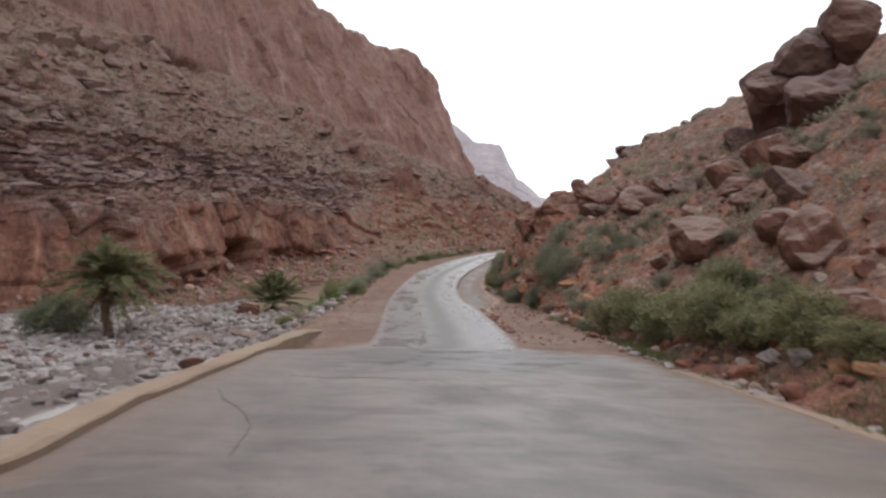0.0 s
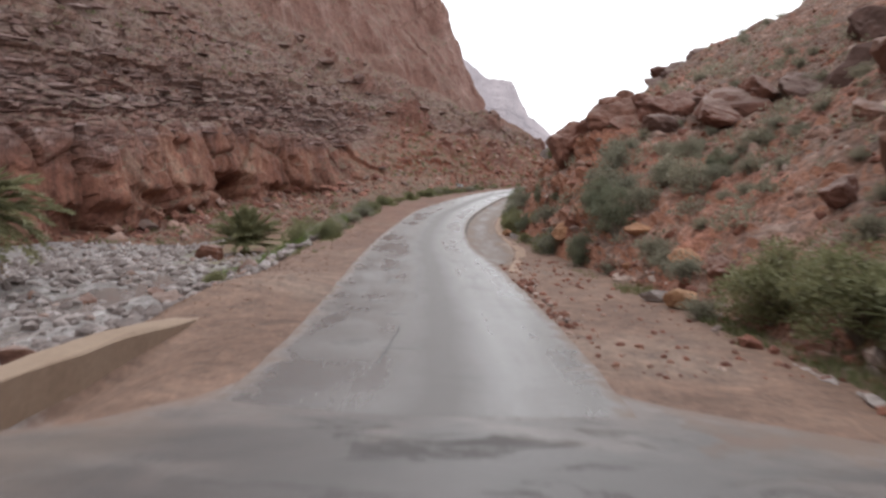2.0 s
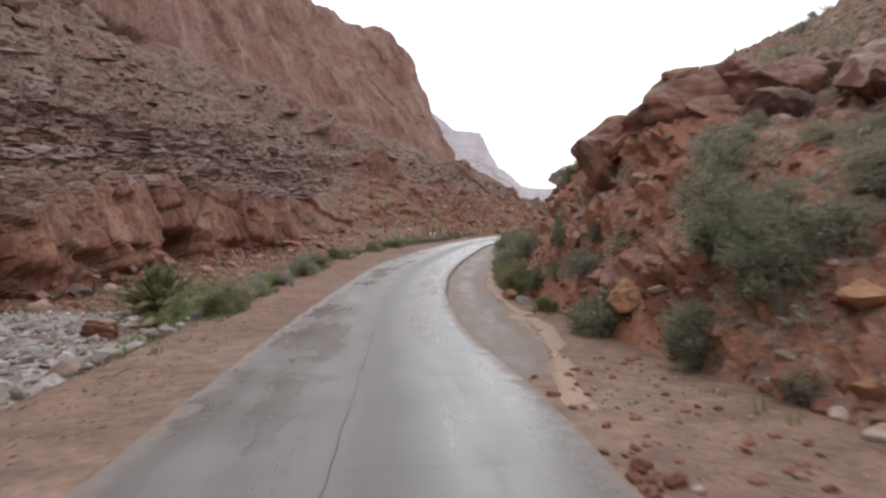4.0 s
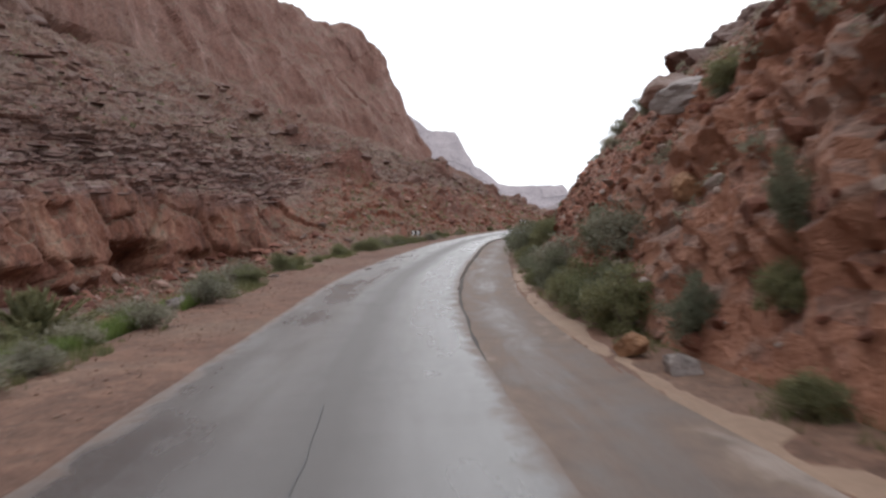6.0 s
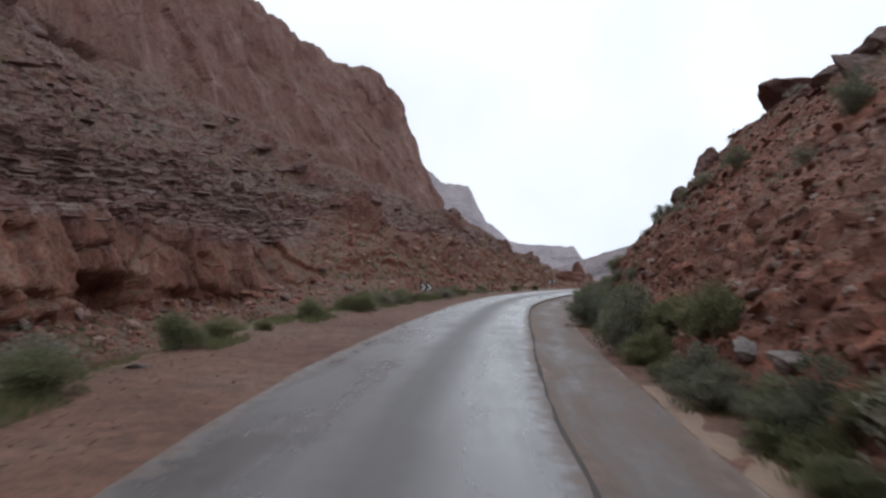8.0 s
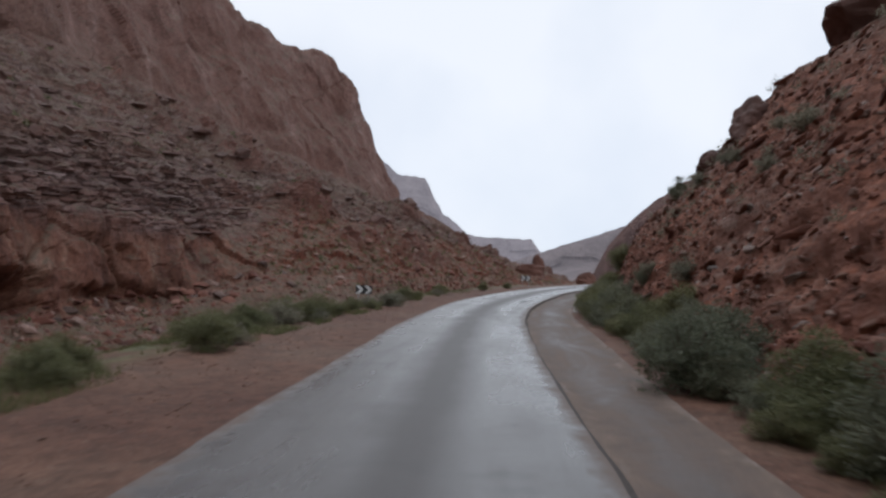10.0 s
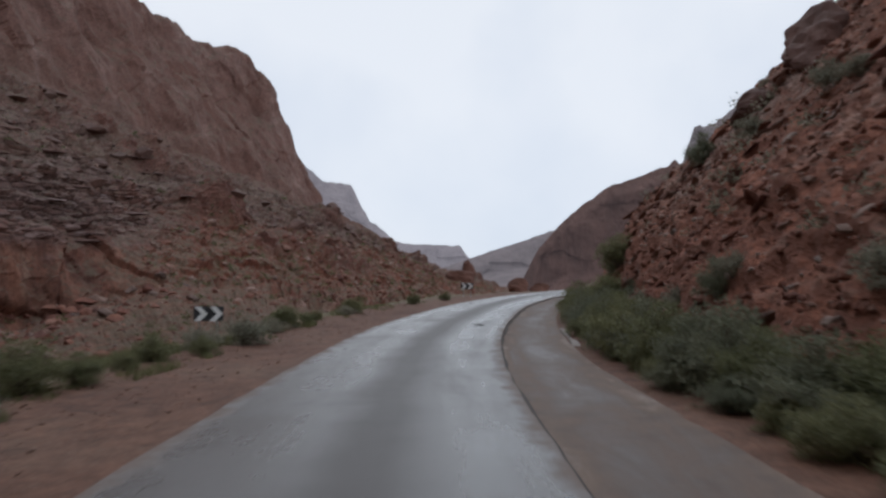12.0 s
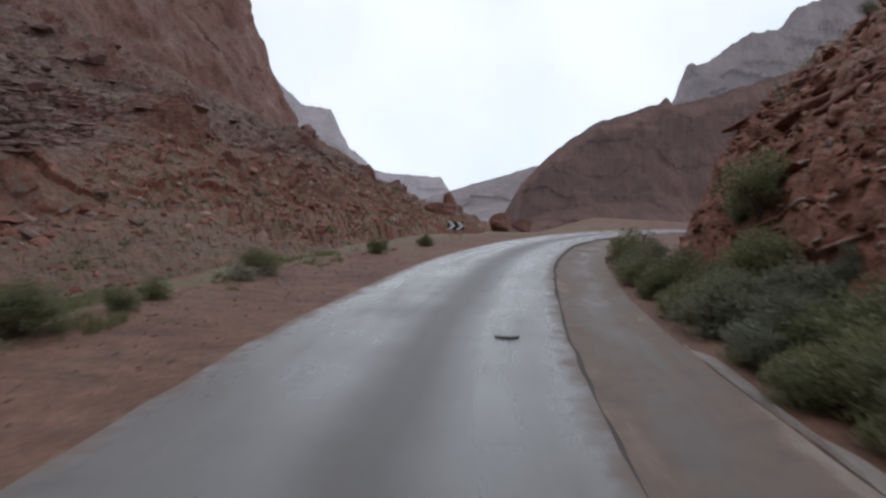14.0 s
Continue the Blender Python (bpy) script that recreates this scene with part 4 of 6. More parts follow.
    # cave and hollows worn into the foot of the red wall
    for cy, cz, ly, lz, deep in ((174, 0.6, 9, 2.4, 9), (137, -1.8, 6, 1.3, 3.4), (195, 0.9, 6, 1.0, 2.6), (152, -0.9, 4, 0.9, 2.0), (121, -4.6, 7, 1.8, 3.2), (148, -4.2, 6, 0.9, 1.6), (203, 7.8, 2.2, 1.0, 2.2), (150, 8, 2.5, 1.0, 1.6), (124, 2.4, 3, 0.9, 1.6)):
        d -= deep * np.exp(-(((P[:, 1] - cy + 3 * crag_y) / ly) ** 4) - ((P[:, 2] - cz + 1.2 * fine) / lz) ** 4) * (v < 1.2) * (v > -0.3) * (P[:, 0] < -40)
    # dark slot high in the scree
    d -= 7 * np.exp(-(((P[:, 1] - 238 + 3 * crag_y) / 13) ** 4) - ((P[:, 2] - 57.5 + 2 * crag_y) / 2.6) ** 4) * (P[:, 0] < -70)
    # red outcrops standing out of the scree in a falling line
    knob = 0.7 * smooth(0.2, 0.42, crag) * np.maximum(scree, loose * (v > -0.6))
    for cx, cy, cz, r, h in OUTCROPS:
        q = np.sqrt(((P - np.array((cx, cy, cz))) ** 2 * np.array((1, 0.6, 1.6))).sum(1)) / r * (1 + 0.25 * fine + 0.12 * lump)
        b = 1 - smooth(0.35, 1.0, q)
        d += 0.6 * h * b * (1.0 + 0.15 * lump)
        knob = np.maximum(knob, b)
    P = P + n * d[:, None]
    P[:, 2] -= 5 * (1 - smooth(-1.0, -0.9, v))
    return P, knob


canyon_wall = swept_wall("canyon_wall", WALL, 920, (26, 44, 50, 66, 80, 12), MAT_CLIFF, rough_wall, "towering red and grey bedded canyon wall")


# ---------------------------------------------------------------- the near hillside
HILL_Y = [-60, 0, 20, 32, 38, 44, 49, 58, 66, 75, 90, 100, 108, 118, 135, 300]
HILL_D = [  # steps out from the foot
    (0, 2.0, 5.0, 10, 20, 60, 160), (0, 2.0, 5.0, 10, 20, 60, 160), (0, 1.5, 4.5, 9, 19, 55, 160), (0, 1.0, 3.0, 8.5, 19, 55, 160),
    (0, 0.8, 2.8, 9, 20, 55, 160), (0, 1.25, 2.6, 8, 20, 55, 160), (0, 1.2, 2.5, 7.5, 20, 55, 160), (0, 0.8, 1.9, 6.4, 18, 50, 160),
    (0, 1.0, 2.2, 5.5, 17, 50, 160), (0, 1.0, 2.5, 5.0, 15, 45, 160), (0, 1.2, 3.0, 5.2, 11.5, 40, 160), (0, 1.4, 2.4, 5.3, 11, 40, 160),
    (0, 1.2, 2.5, 4.0, 9.7, 40, 160), (0, 1.0, 2.0, 4.0, 10, 40, 160), (0, 1.5, 3.0, 6.0, 13, 42, 160), (0, 1.5, 3.0, 6.0, 13, 42, 160)]
HILL_Z = [
    (0, 1.5, 4.0, 9.0, 18, 46, 60), (0, 1.5, 4.0, 9.0, 18.5, 46, 60), (0, 0.9, 3.5, 7.8, 17.2, 42, 55), (0, 1.2, 3.0, 7.2, 14.6, 37, 52),
    (0, 2.2, 3.9, 7.0, 13.4, 34, 50), (0, 3.0, 5.8, 7.8, 13.2, 32, 48), (0, 3.0, 5.4, 8.3, 14.6, 33, 48), (0, 1.7, 3.2, 7.8, 14.6, 33, 48),
    (0, 1.5, 3.2, 7.0, 15, 31, 48), (0, 1.6, 4.0, 7.0, 14.6, 29, 48), (0, 1.8, 5.0, 8.0, 13.2, 27.5, 48), (0, 2.8, 4.4, 8.0, 14.2, 29.5, 50),
    (0, 3.2, 5.0, 6.8, 13.6, 31, 52), (0, 2.6, 4.6, 7.4, 13, 31, 50), (0, 2.6, 4.6, 8.0, 14, 36, 50), (0, 2.6, 4.6, 8.0, 14, 36, 50)]
HILL_D, HILL_Z = np.array(HILL_D, float), np.array(HILL_Z, float)


def hill_profile(y):
    return np.array([np.interp(y, HILL_Y, HILL_D[:, j]) for j in range(7)]), np.array([np.interp(y, HILL_Y, HILL_Z[:, j]) for j in range(7)])


hy = np.concatenate([np.arange(-60, 14, 1.5), np.arange(14, 122, 0.17), np.arange(122, 190, 1.2), np.arange(190, 300, 8.0)])
hv = np.concatenate([np.linspace(0, 1, 16, False), np.linspace(1, 2, 18, False), np.linspace(2, 3, 32, False), np.linspace(3, 4, 52, False), np.linspace(4, 5, 44, False), np.linspace(5, 6, 10)])
HP = []
for yy, tt, rr in zip(hy, toe(hy), road_z(hy)):
    dd, zz = hill_profile(yy)
    HP.append(np.stack([tt + np.interp(hv, range(7), dd), 0 * hv + yy, rr - 0.25 + np.interp(hv, range(7), zz)], -1))
HP = np.array(HP)
nor = np.cross(np.gradient(HP, axis=0), np.gradient(HP, axis=1))
nor /= np.linalg.norm(nor, axis=-1, keepdims=True) + 1e-9
if np.median(nor[..., 2]) < 0:
    nor = -nor
P, N = HP.reshape(-1, 3), nor.reshape(-1, 3)
steep = 1 - smooth(0.45, 0.75, N[:, 2])
lift_in = smooth(0, 0.6, np.repeat(hv[None], len(hy), 0).ravel())
outcrop = smooth(0.05, 0.35, fbm(P * 0.11, 3, 81))
warp = P + 0.9 * np.stack([fbm(P * 0.35, 3, 181), fbm(P * 0.35, 3, 182), 0.5 * fbm(P * 0.35, 3, 183)], -1)
strata = np.tanh(2.5 * vnoise(warp * np.array((0.35, 0.35, 1.7)), 82))
lump, crack = blocks(warp * np.array((0.8, 0.8, 1.3)), 83)
chip, _ = blocks(warp * np.array((2.3, 2.3, 3.2)), 93)
small = 1 - 2 * np.abs(fbm(warp * np.array((1.5, 1.5, 2.0)), 4, 84))
gully = fbm(P * np.array((0.12, 0.35, 0.12)), 3, 85)
fine = fbm(P * 2.2, 4, 86)
craggy = np.maximum(fbm(warp * 0.3, 4, 90), 0)
far_off = smooth(8, 25, P[:, 0] - np.repeat(toe(hy), len(hv)))
D = 0.45 * gully * (0.4 + far_off) + (steep * 0.5 + outcrop * 0.6) * ((0.15 - 0.04 * smooth(52, 62, P[:, 1])) * strata + 0.14 * lump + 0.12 * chip + 0.35 * craggy + 0.15 * small) * (1 - 0.68 * smooth(52, 62, P[:, 1])) + 0.06 * small + (0.2 - 0.06 * smooth(52, 62, P[:, 1])) * fine + 0.05 * chip + 0.1 * fbm(P * 5.0, 2, 96)
D += far_off * ((3.4 - 1.6 * smooth(24, 32, P[:, 1]) * (1 - smooth(60, 70, P[:, 1]))) * np.maximum(fbm(warp * np.array((0.12, 0.12, 0.2)), 4, 87), 0) + 0.5 * fbm(P * 0.2, 3, 88) - 0.5)
dip = np.stack([warp[:, 0], warp[:, 1], warp[:, 2] + 0.3 * warp[:, 1]], -1)
step = np.tanh(4.0 * vnoise(dip * np.array((0.22, 0.22, 1.15)), 97))
slab, slab_gap = blocks(dip * np.array((0.55, 0.45, 1.25)), 98)
rise_y = smooth(34, 39, P[:, 1]) * (1 - smooth(52, 57, P[:, 1]))
face = np.maximum(rise_y * smooth(0.1, 0.6, steep + 0.3), 0.6 * smooth(54, 60, P[:, 1]) * (1 - 0.6 * far_off))
D += face * (0.13 * step + 0.05 * slab - 0.05 * (1 - smooth(0, 0.12, slab_gap)) + 0.09 * np.maximum(chip, 0))
from_toe = P[:, 0] - np.repeat(toe(hy), len(hv))
P = P + N * (D * lift_in)[:, None]
P[:, 2] -= 0.65 * smooth(1.5, 5, from_toe) * smooth(30, 38, P[:, 1])
inland = P[:, 0] - np.repeat(toe(hy), len(hv))
cover = np.clip(smooth(2.2, 4.2, inland) * (1 - smooth(44, 50, P[:, 1])) + smooth(7, 12, inland) + (1 - smooth(19, 26, P[:, 1])), 0, 1)
hillside = mesh_object("hillside", P, grid_faces(len(hy), len(hv)), MAT_HILL, shade=False, attrs={"cover": cover, "earth": 1 - smooth(52, 64, P[:, 1])})
rows_smooth = np.repeat(hy[:-1] > 58, len(hv) - 1)
hillside.data.polygons.foreach_set("use_smooth", rows_smooth)
tagged(hillside, "steep red earth and rock hillside above the road", "hillside", kind="structure")
HILL_P = P.reshape(len(hy), len(hv), 3)


def hill_at(x, y):
    """Height of the finished hillside at a place of the plan."""
    i = int(np.argmin(np.abs(hy - y)))
    row = HILL_P[i]
    order = np.argsort(row[:, 0])
    return float(np.interp(x, row[order, 0], row[order, 2]))


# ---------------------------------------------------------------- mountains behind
def distant_material(name, low, high, haze_glow):
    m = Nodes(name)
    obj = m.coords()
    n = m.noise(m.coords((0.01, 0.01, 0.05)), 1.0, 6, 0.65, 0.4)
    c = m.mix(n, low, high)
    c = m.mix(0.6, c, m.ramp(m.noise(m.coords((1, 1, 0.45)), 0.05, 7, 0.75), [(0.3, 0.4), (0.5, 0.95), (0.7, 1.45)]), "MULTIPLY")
    # distance haze is put in as a faint mauve-grey glow of the rock
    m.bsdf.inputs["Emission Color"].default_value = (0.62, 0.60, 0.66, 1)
    m.bsdf.inputs["Emission Strength"].default_value = haze_glow
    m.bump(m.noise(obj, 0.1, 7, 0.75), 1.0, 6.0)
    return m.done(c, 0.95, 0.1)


def mountain(name, crest, depth, foot, material, label, amp=6.0, seed=0, along=260, up=60, steep=0.45, flutes=0.02):
    """A mountain with the given crest line: a sheer upper face over an apron of scree."""
    crest = np.array(crest, float)
    s = np.concatenate([[0], np.cumsum(np.linalg.norm(np.diff(crest, axis=0), axis=1))])
    t = np.linspace(0, s[-1], along)
    C = np.stack([np.interp(t, s, crest[:, c]) for c in range(3)], -1)
    C[:, 2] += 0.02 * C[:, 2] * fbm(C * 0.12, 4, seed)
    a = np.linspace(0, 1, up)
    rows = []
    for h in a:
        back = depth * (0.12 * min(h / steep, 1) + 0.88 * max(0, (h - steep) / (1 - steep)) ** 1.1)
        Q = C.copy()
        Q[:, 1] -= back
        Q[:, 2] = C[:, 2] + (foot - C[:, 2]) * (h if h > 0 else 0)
        rows.append(Q)
    behind = C.copy()
    behind[:, 1] += 60
    behind[:, 2] = foot
    rows.insert(0, behind)
    P = np.stack(rows, 1).reshape(-1, 3)
    w = np.tile(np.concatenate([[0], smooth(0, 0.12, a)]), along)
    d = amp * (1 - 2 * np.abs(fbm(P * np.array((flutes, flutes, 0.12 * flutes)), 4, seed + 3))) + amp * 0.02 / flutes * 0.5 * blocks(P * np.array((0.03, 0.03, 0.08)), seed + 5)[0] + 0.4 * amp * fbm(P * 0.1, 3, seed + 7)
    P[:, 1] -= d * w
    ob = mesh_object(name, P, grid_faces(along, up + 1), material, shade=False)
    return tagged(ob, label, "mountain", kind="structure")


# haze painted into the rock: paler colour and more glow farther off
MAT_FAR = distant_material("haze_glow_mesa", (0.20, 0.16, 0.16), (0.28, 0.23, 0.225), 0.28)
MAT_FAR2 = distant_material("haze_glow_rock", (0.19, 0.15, 0.145), (0.27, 0.215, 0.20), 0.14)
MAT_FAR3 = distant_material("haze_glow_wall", (0.125, 0.060, 0.045), (0.255, 0.148, 0.118), 0.045)
mountain("backdrop_mesa", [(-400, 1060, 300), (-120, 1060, 215), (-34, 1055, 178), (-6, 1050, 155), (28, 1050, 151), (40, 1050, 128), (53, 1050, 105), (66, 1050, 98), (84, 1050, 81), (102, 1050, 78), (168, 1050, 77), (176, 1050, 66), (190, 1050, 52), (230, 1050, 40), (300, 1060, 30)], 160, 5, MAT_FAR, "flat-topped mesa closing the valley, haze put in as pale glow", 7, 100)
mountain("backdrop_slope", [(120, 905, 40), (154, 900, 52), (200, 900, 68), (245, 900, 84), (330, 905, 110), (420, 910, 140)], 200, 8, MAT_FAR2, "brown slope behind the bend, haze put in as faint glow", 5, 120)
mountain("backdrop_crag", [(300, 752, 70), (326, 750, 135), (338, 750, 168), (360, 750, 176), (384, 750, 193), (400, 750, 205), (428, 750, 210), (440, 750, 228), (461, 750, 240), (520, 755, 262), (640, 760, 300)], 90, 12, MAT_FAR2, "grey crag above the canyon wall, haze put in as faint glow", 6, 140)
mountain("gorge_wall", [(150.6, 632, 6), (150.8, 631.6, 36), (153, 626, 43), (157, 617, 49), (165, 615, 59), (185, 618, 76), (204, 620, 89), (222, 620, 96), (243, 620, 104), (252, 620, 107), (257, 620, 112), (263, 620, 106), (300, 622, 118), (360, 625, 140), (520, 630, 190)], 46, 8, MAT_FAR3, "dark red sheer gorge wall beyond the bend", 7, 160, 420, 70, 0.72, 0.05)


# ---------------------------------------------------------------- rocks
def rock_mesh(name, seed, material, flat=0.7, cuts=7, level=2):
    """An angular boulder: a ball cut by planes, with worn, pitted faces; one unit across."""
    rnd = random.Random(seed)
    bm = bmesh.new()
    bmesh.ops.create_icosphere(bm, subdivisions=level, radius=0.5)
    planes = []
    for _ in range(cuts + 3):
        d = Vector((rnd.uniform(-1, 1), rnd.uniform(-1, 1), rnd.uniform(-0.7, 1))).normalized()
        planes.append((d, rnd.uniform(0.2, 0.4)))
    off = Vector((seed * 1.7, seed * 0.3, 0))
    for v in bm.verts:
        for d, far in planes:
            over = v.co.dot(d) - far
            if over > 0:
                v.co -= d * over * (0.96 if level < 4 else 0.86)
        if level > 1:
            v.co += v.co.normalized() * (0.07 * noise.noise(v.co * 3 + off) + 0.035 * noise.noise(v.co * 9 + off) - 0.04 * abs(noise.noise(v.co * 5.5 - off)))
        else:
            v.co += v.co * 0.3 * noise.noise(v.co * 4 + off)
        v.co.z *= flat
    me = bpy.data.meshes.new(name)
    bm.to_mesh(me)
    bm.free()
    me.materials.append(material)
    return me


def surface(x, y):
    """Height of whatever lies at a place of the plan: valley floor or hillside."""
    g = ground_at(x, y)
    return max(g, hill_at(x, y)) if x > float(toe(y)) + 0.05 else g


def boulder(x, y, size, seed, material, label, flat=0.7, sink=0.25, stretch=(1, 1, 1), turn=None, lift=0.0):
    ob = new("boulder", rock_mesh("boulder", seed, material, flat, 8, 4))
    rnd = random.Random(seed)
    z = surface(x, y) + size * flat * (0.5 - sink) + lift
    ob.matrix_world = pose(x, y, z, rnd.uniform(-14, 14), rnd.uniform(-14, 14), turn if turn is not None else rnd.uniform(0, 360))
    ob.scale = [size * s for s in stretch]
    return tagged(ob, label, "boulder", "boulders along the road")


def rock_at(x, y, z, size, seed, material, label, stretch=(1, 1, 1), turn=0.0, name="boulder", group="boulders along the road", lean=8):
    """A rock that is part of an outcrop, with its middle at a known height."""
    ob = new(name, rock_mesh(name, seed, material, 1.0, 9, 4))
    rnd = random.Random(seed)
    ob.matrix_world = pose(x, y, z, rnd.uniform(-lean, lean), rnd.uniform(-lean, lean), turn)
    ob.scale = [size * s for s in stretch]
    return tagged(ob, label, "boulder", group)


def scatter(name, count, place, sizes, seed, material, label, kinds=6, level=1, rise=0.12):
    """Loose stones past counting, in one mesh."""
    rnd = random.Random(seed)
    protos = [rock_mesh("stone_form", seed * 10 + k, material, 0.65, 6, level) for k in range(kinds)]
    data = []
    for me in protos:
        co = np.zeros(len(me.vertices) * 3)
        me.vertices.foreach_get("co", co)
        data.append((co.reshape(-1, 3), np.array([list(q.vertices) for q in me.polygons])))
    V, F, base = [], [], 0
    for _ in range(count):
        x, y, z = place(rnd)
        co, fa = data[rnd.randrange(kinds)]
        s = sizes[0] + (sizes[1] - sizes[0]) * rnd.random() ** 3
        a = rnd.uniform(0, 6.28)
        ca, sa = math.cos(a) * s, math.sin(a) * s
        sx, sy = rnd.uniform(0.8, 1.4), rnd.uniform(0.7, 1.1)
        cx, cy = co[:, 0] * sx, co[:, 1] * sy
        V.append(np.stack([cx * ca - cy * sa + x, cx * sa + cy * ca + y, co[:, 2] * s + z + rise * s], -1))
        F.append(fa + base)
        base += len(co)
    for me in protos:
        bpy.data.meshes.remove(me)
    ob = mesh_object(name, np.concatenate(V), np.concatenate(F), material, shade=False)
    return tagged(ob, label, "stones", kind="stuff")


# ---------------------------------------------------------------- plants
def leafy(bm, centre, normal, length, width, rnd):
    """One narrow leaf."""
    side = normal.cross(Vector((rnd.uniform(-1, 1), rnd.uniform(-1, 1), rnd.uniform(-1, 1)))).normalized()
    base = centre - side * width
    bm.faces.new((bm.verts.new(base), bm.verts.new(centre + side * width), bm.verts.new(centre + normal * length)))


def stem_tube(bm, path, r0, r1, sides=5):
    rings = []
    for k, p in enumerate(path):
        r = r0 + (r1 - r0) * k / (len(path) - 1)
        d = (path[min(k + 1, len(path) - 1)] - path[max(k - 1, 0)]).normalized()
        a = d.orthogonal().normalized()
        b = d.cross(a)
        rings.append([bm.verts.new(p + (a * math.cos(6.2832 * i / sides) + b * math.sin(6.2832 * i / sides)) * r) for i in range(sides)])
    for lo, hi in zip(rings, rings[1:]):
        for i in range(sides):
            bm.faces.new((lo[i], lo[(i + 1) % sides], hi[(i + 1) % sides], hi[i]))


def make_bush(name, seed, leaves, leaf, material, label, height=0.75, stems=16, wild=0.35):
    """A shrub one metre across: stems from one root, clumps of leaves at their ends, gaps between them."""
    rnd = random.Random(seed)
    root = empty(name, Matrix())
    tagged(root, label, "bush")
    wood, crown = bmesh.new(), bmesh.new()
    tips = []
    for _ in range(stems):
        a, lean = rnd.uniform(0, 6.2832), rnd.uniform(0.1, 1.0)
        reach = 0.46 * lean * rnd.uniform(0.75, 1.1)
        top = height * (1 - 0.55 * lean**2) * rnd.uniform(0.65, 1.05)
        end = Vector((math.cos(a) * reach, math.sin(a) * reach, top))
        bend = Vector((rnd.uniform(-0.06, 0.06), rnd.uniform(-0.06, 0.06), 0.08))
        path = [Vector((math.cos(a) * 0.03, math.sin(a) * 0.03, -0.04)), end * 0.5 + bend, end]
        stem_tube(wood, path, 0.014, 0.004, 3)
        tips.append((end, rnd.uniform(0.10, 0.2)))
        if rnd.random() < 0.7:
            mid = path[1] + Vector((rnd.uniform(-0.12, 0.12), rnd.uniform(-0.12, 0.12), rnd.uniform(-0.05, 0.1)))
            stem_tube(wood, [path[1], mid], 0.008, 0.003, 3)
            tips.append((mid, rnd.uniform(0.09, 0.17)))
    for _ in range(int(stems * 1.6)):  # low twigs that close the skirt and the heart of the shrub
        a, q = rnd.uniform(0, 6.2832), rnd.uniform(0.1, 0.42)
        tips.append((Vector((math.cos(a) * q, math.sin(a) * q, rnd.uniform(0.06, 0.75) * height * (1 - 1.4 * q * q))), rnd.uniform(0.09, 0.17)))
    for _ in range(leaves):
        c, r = tips[rnd.randrange(len(tips))]
        d = Vector((rnd.gauss(0, 1), rnd.gauss(0, 1), rnd.gauss(0.15, 0.8))).normalized()
        p = c + d * r * rnd.random() ** 0.5
        p.z = max(p.z, 0.01)
        n = (d + Vector((rnd.uniform(-1, 1), rnd.uniform(-1, 1), rnd.uniform(-0.3, 1.0))) * wild * 2).normalized()
        leafy(crown, p, n, leaf * rnd.uniform(0.7, 1.4), leaf * rnd.uniform(0.22, 0.4), rnd)
    part("wood", wood, MAT_TWIG, root, "thin grey-brown woody stems")
    part("foliage", crown, material, root)
    return root


def place_bush(proto, x, y, size, seed, tall=1.0, group="roadside shrubs", drop=0.03):
    rnd = random.Random(seed)
    ob = copy_thing(proto, pose(x, y, surface(x, y) - drop, rnd.uniform(-6, 6), rnd.uniform(-6, 6), rnd.uniform(0, 360)))
    ob.scale = (size * rnd.uniform(0.9, 1.1), size * rnd.uniform(0.9, 1.1), size * tall * rnd.uniform(0.9, 1.1))
    return tagged(ob, group=group)


def frond(bm_rib, bm_leaf, base, heading, rise, length, droop, rnd, pairs=42, leaf=0.5):
    """A palm frond: an arching rib with two rows of leaflets."""
    out = Vector((math.cos(heading), math.sin(heading), 0))
    path = []
    for k in range(9):
        s = k / 8
        path.append(base + out * (length * s * math.cos(rise) * (1 - 0.15 * droop * s)) + Vector((0, 0, length * (math.sin(rise) * s - droop * s * s))))
    stem_tube(bm_rib, path, 0.035, 0.008, 4)
    across = out.cross(Vector((0, 0, 1)))
    for k in range(pairs):
        s = 0.16 + 0.84 * k / (pairs - 1)
        i = min(int(s * 8), 7)
        p = path[i].lerp(path[i + 1], s * 8 - i)
        d = (path[i + 1] - path[i]).normalized()
        for side in (-1, 1):
            n = (across * side * rnd.uniform(0.7, 1.0) + d * rnd.uniform(0.6, 1.0) + Vector((0, 0, rnd.uniform(-0.1, 0.45)))).normalized()
            leafy(bm_leaf, p, n, leaf * (1.1 - 0.6 * abs(s - 0.45)) * rnd.uniform(0.85, 1.15), 0.045, rnd)


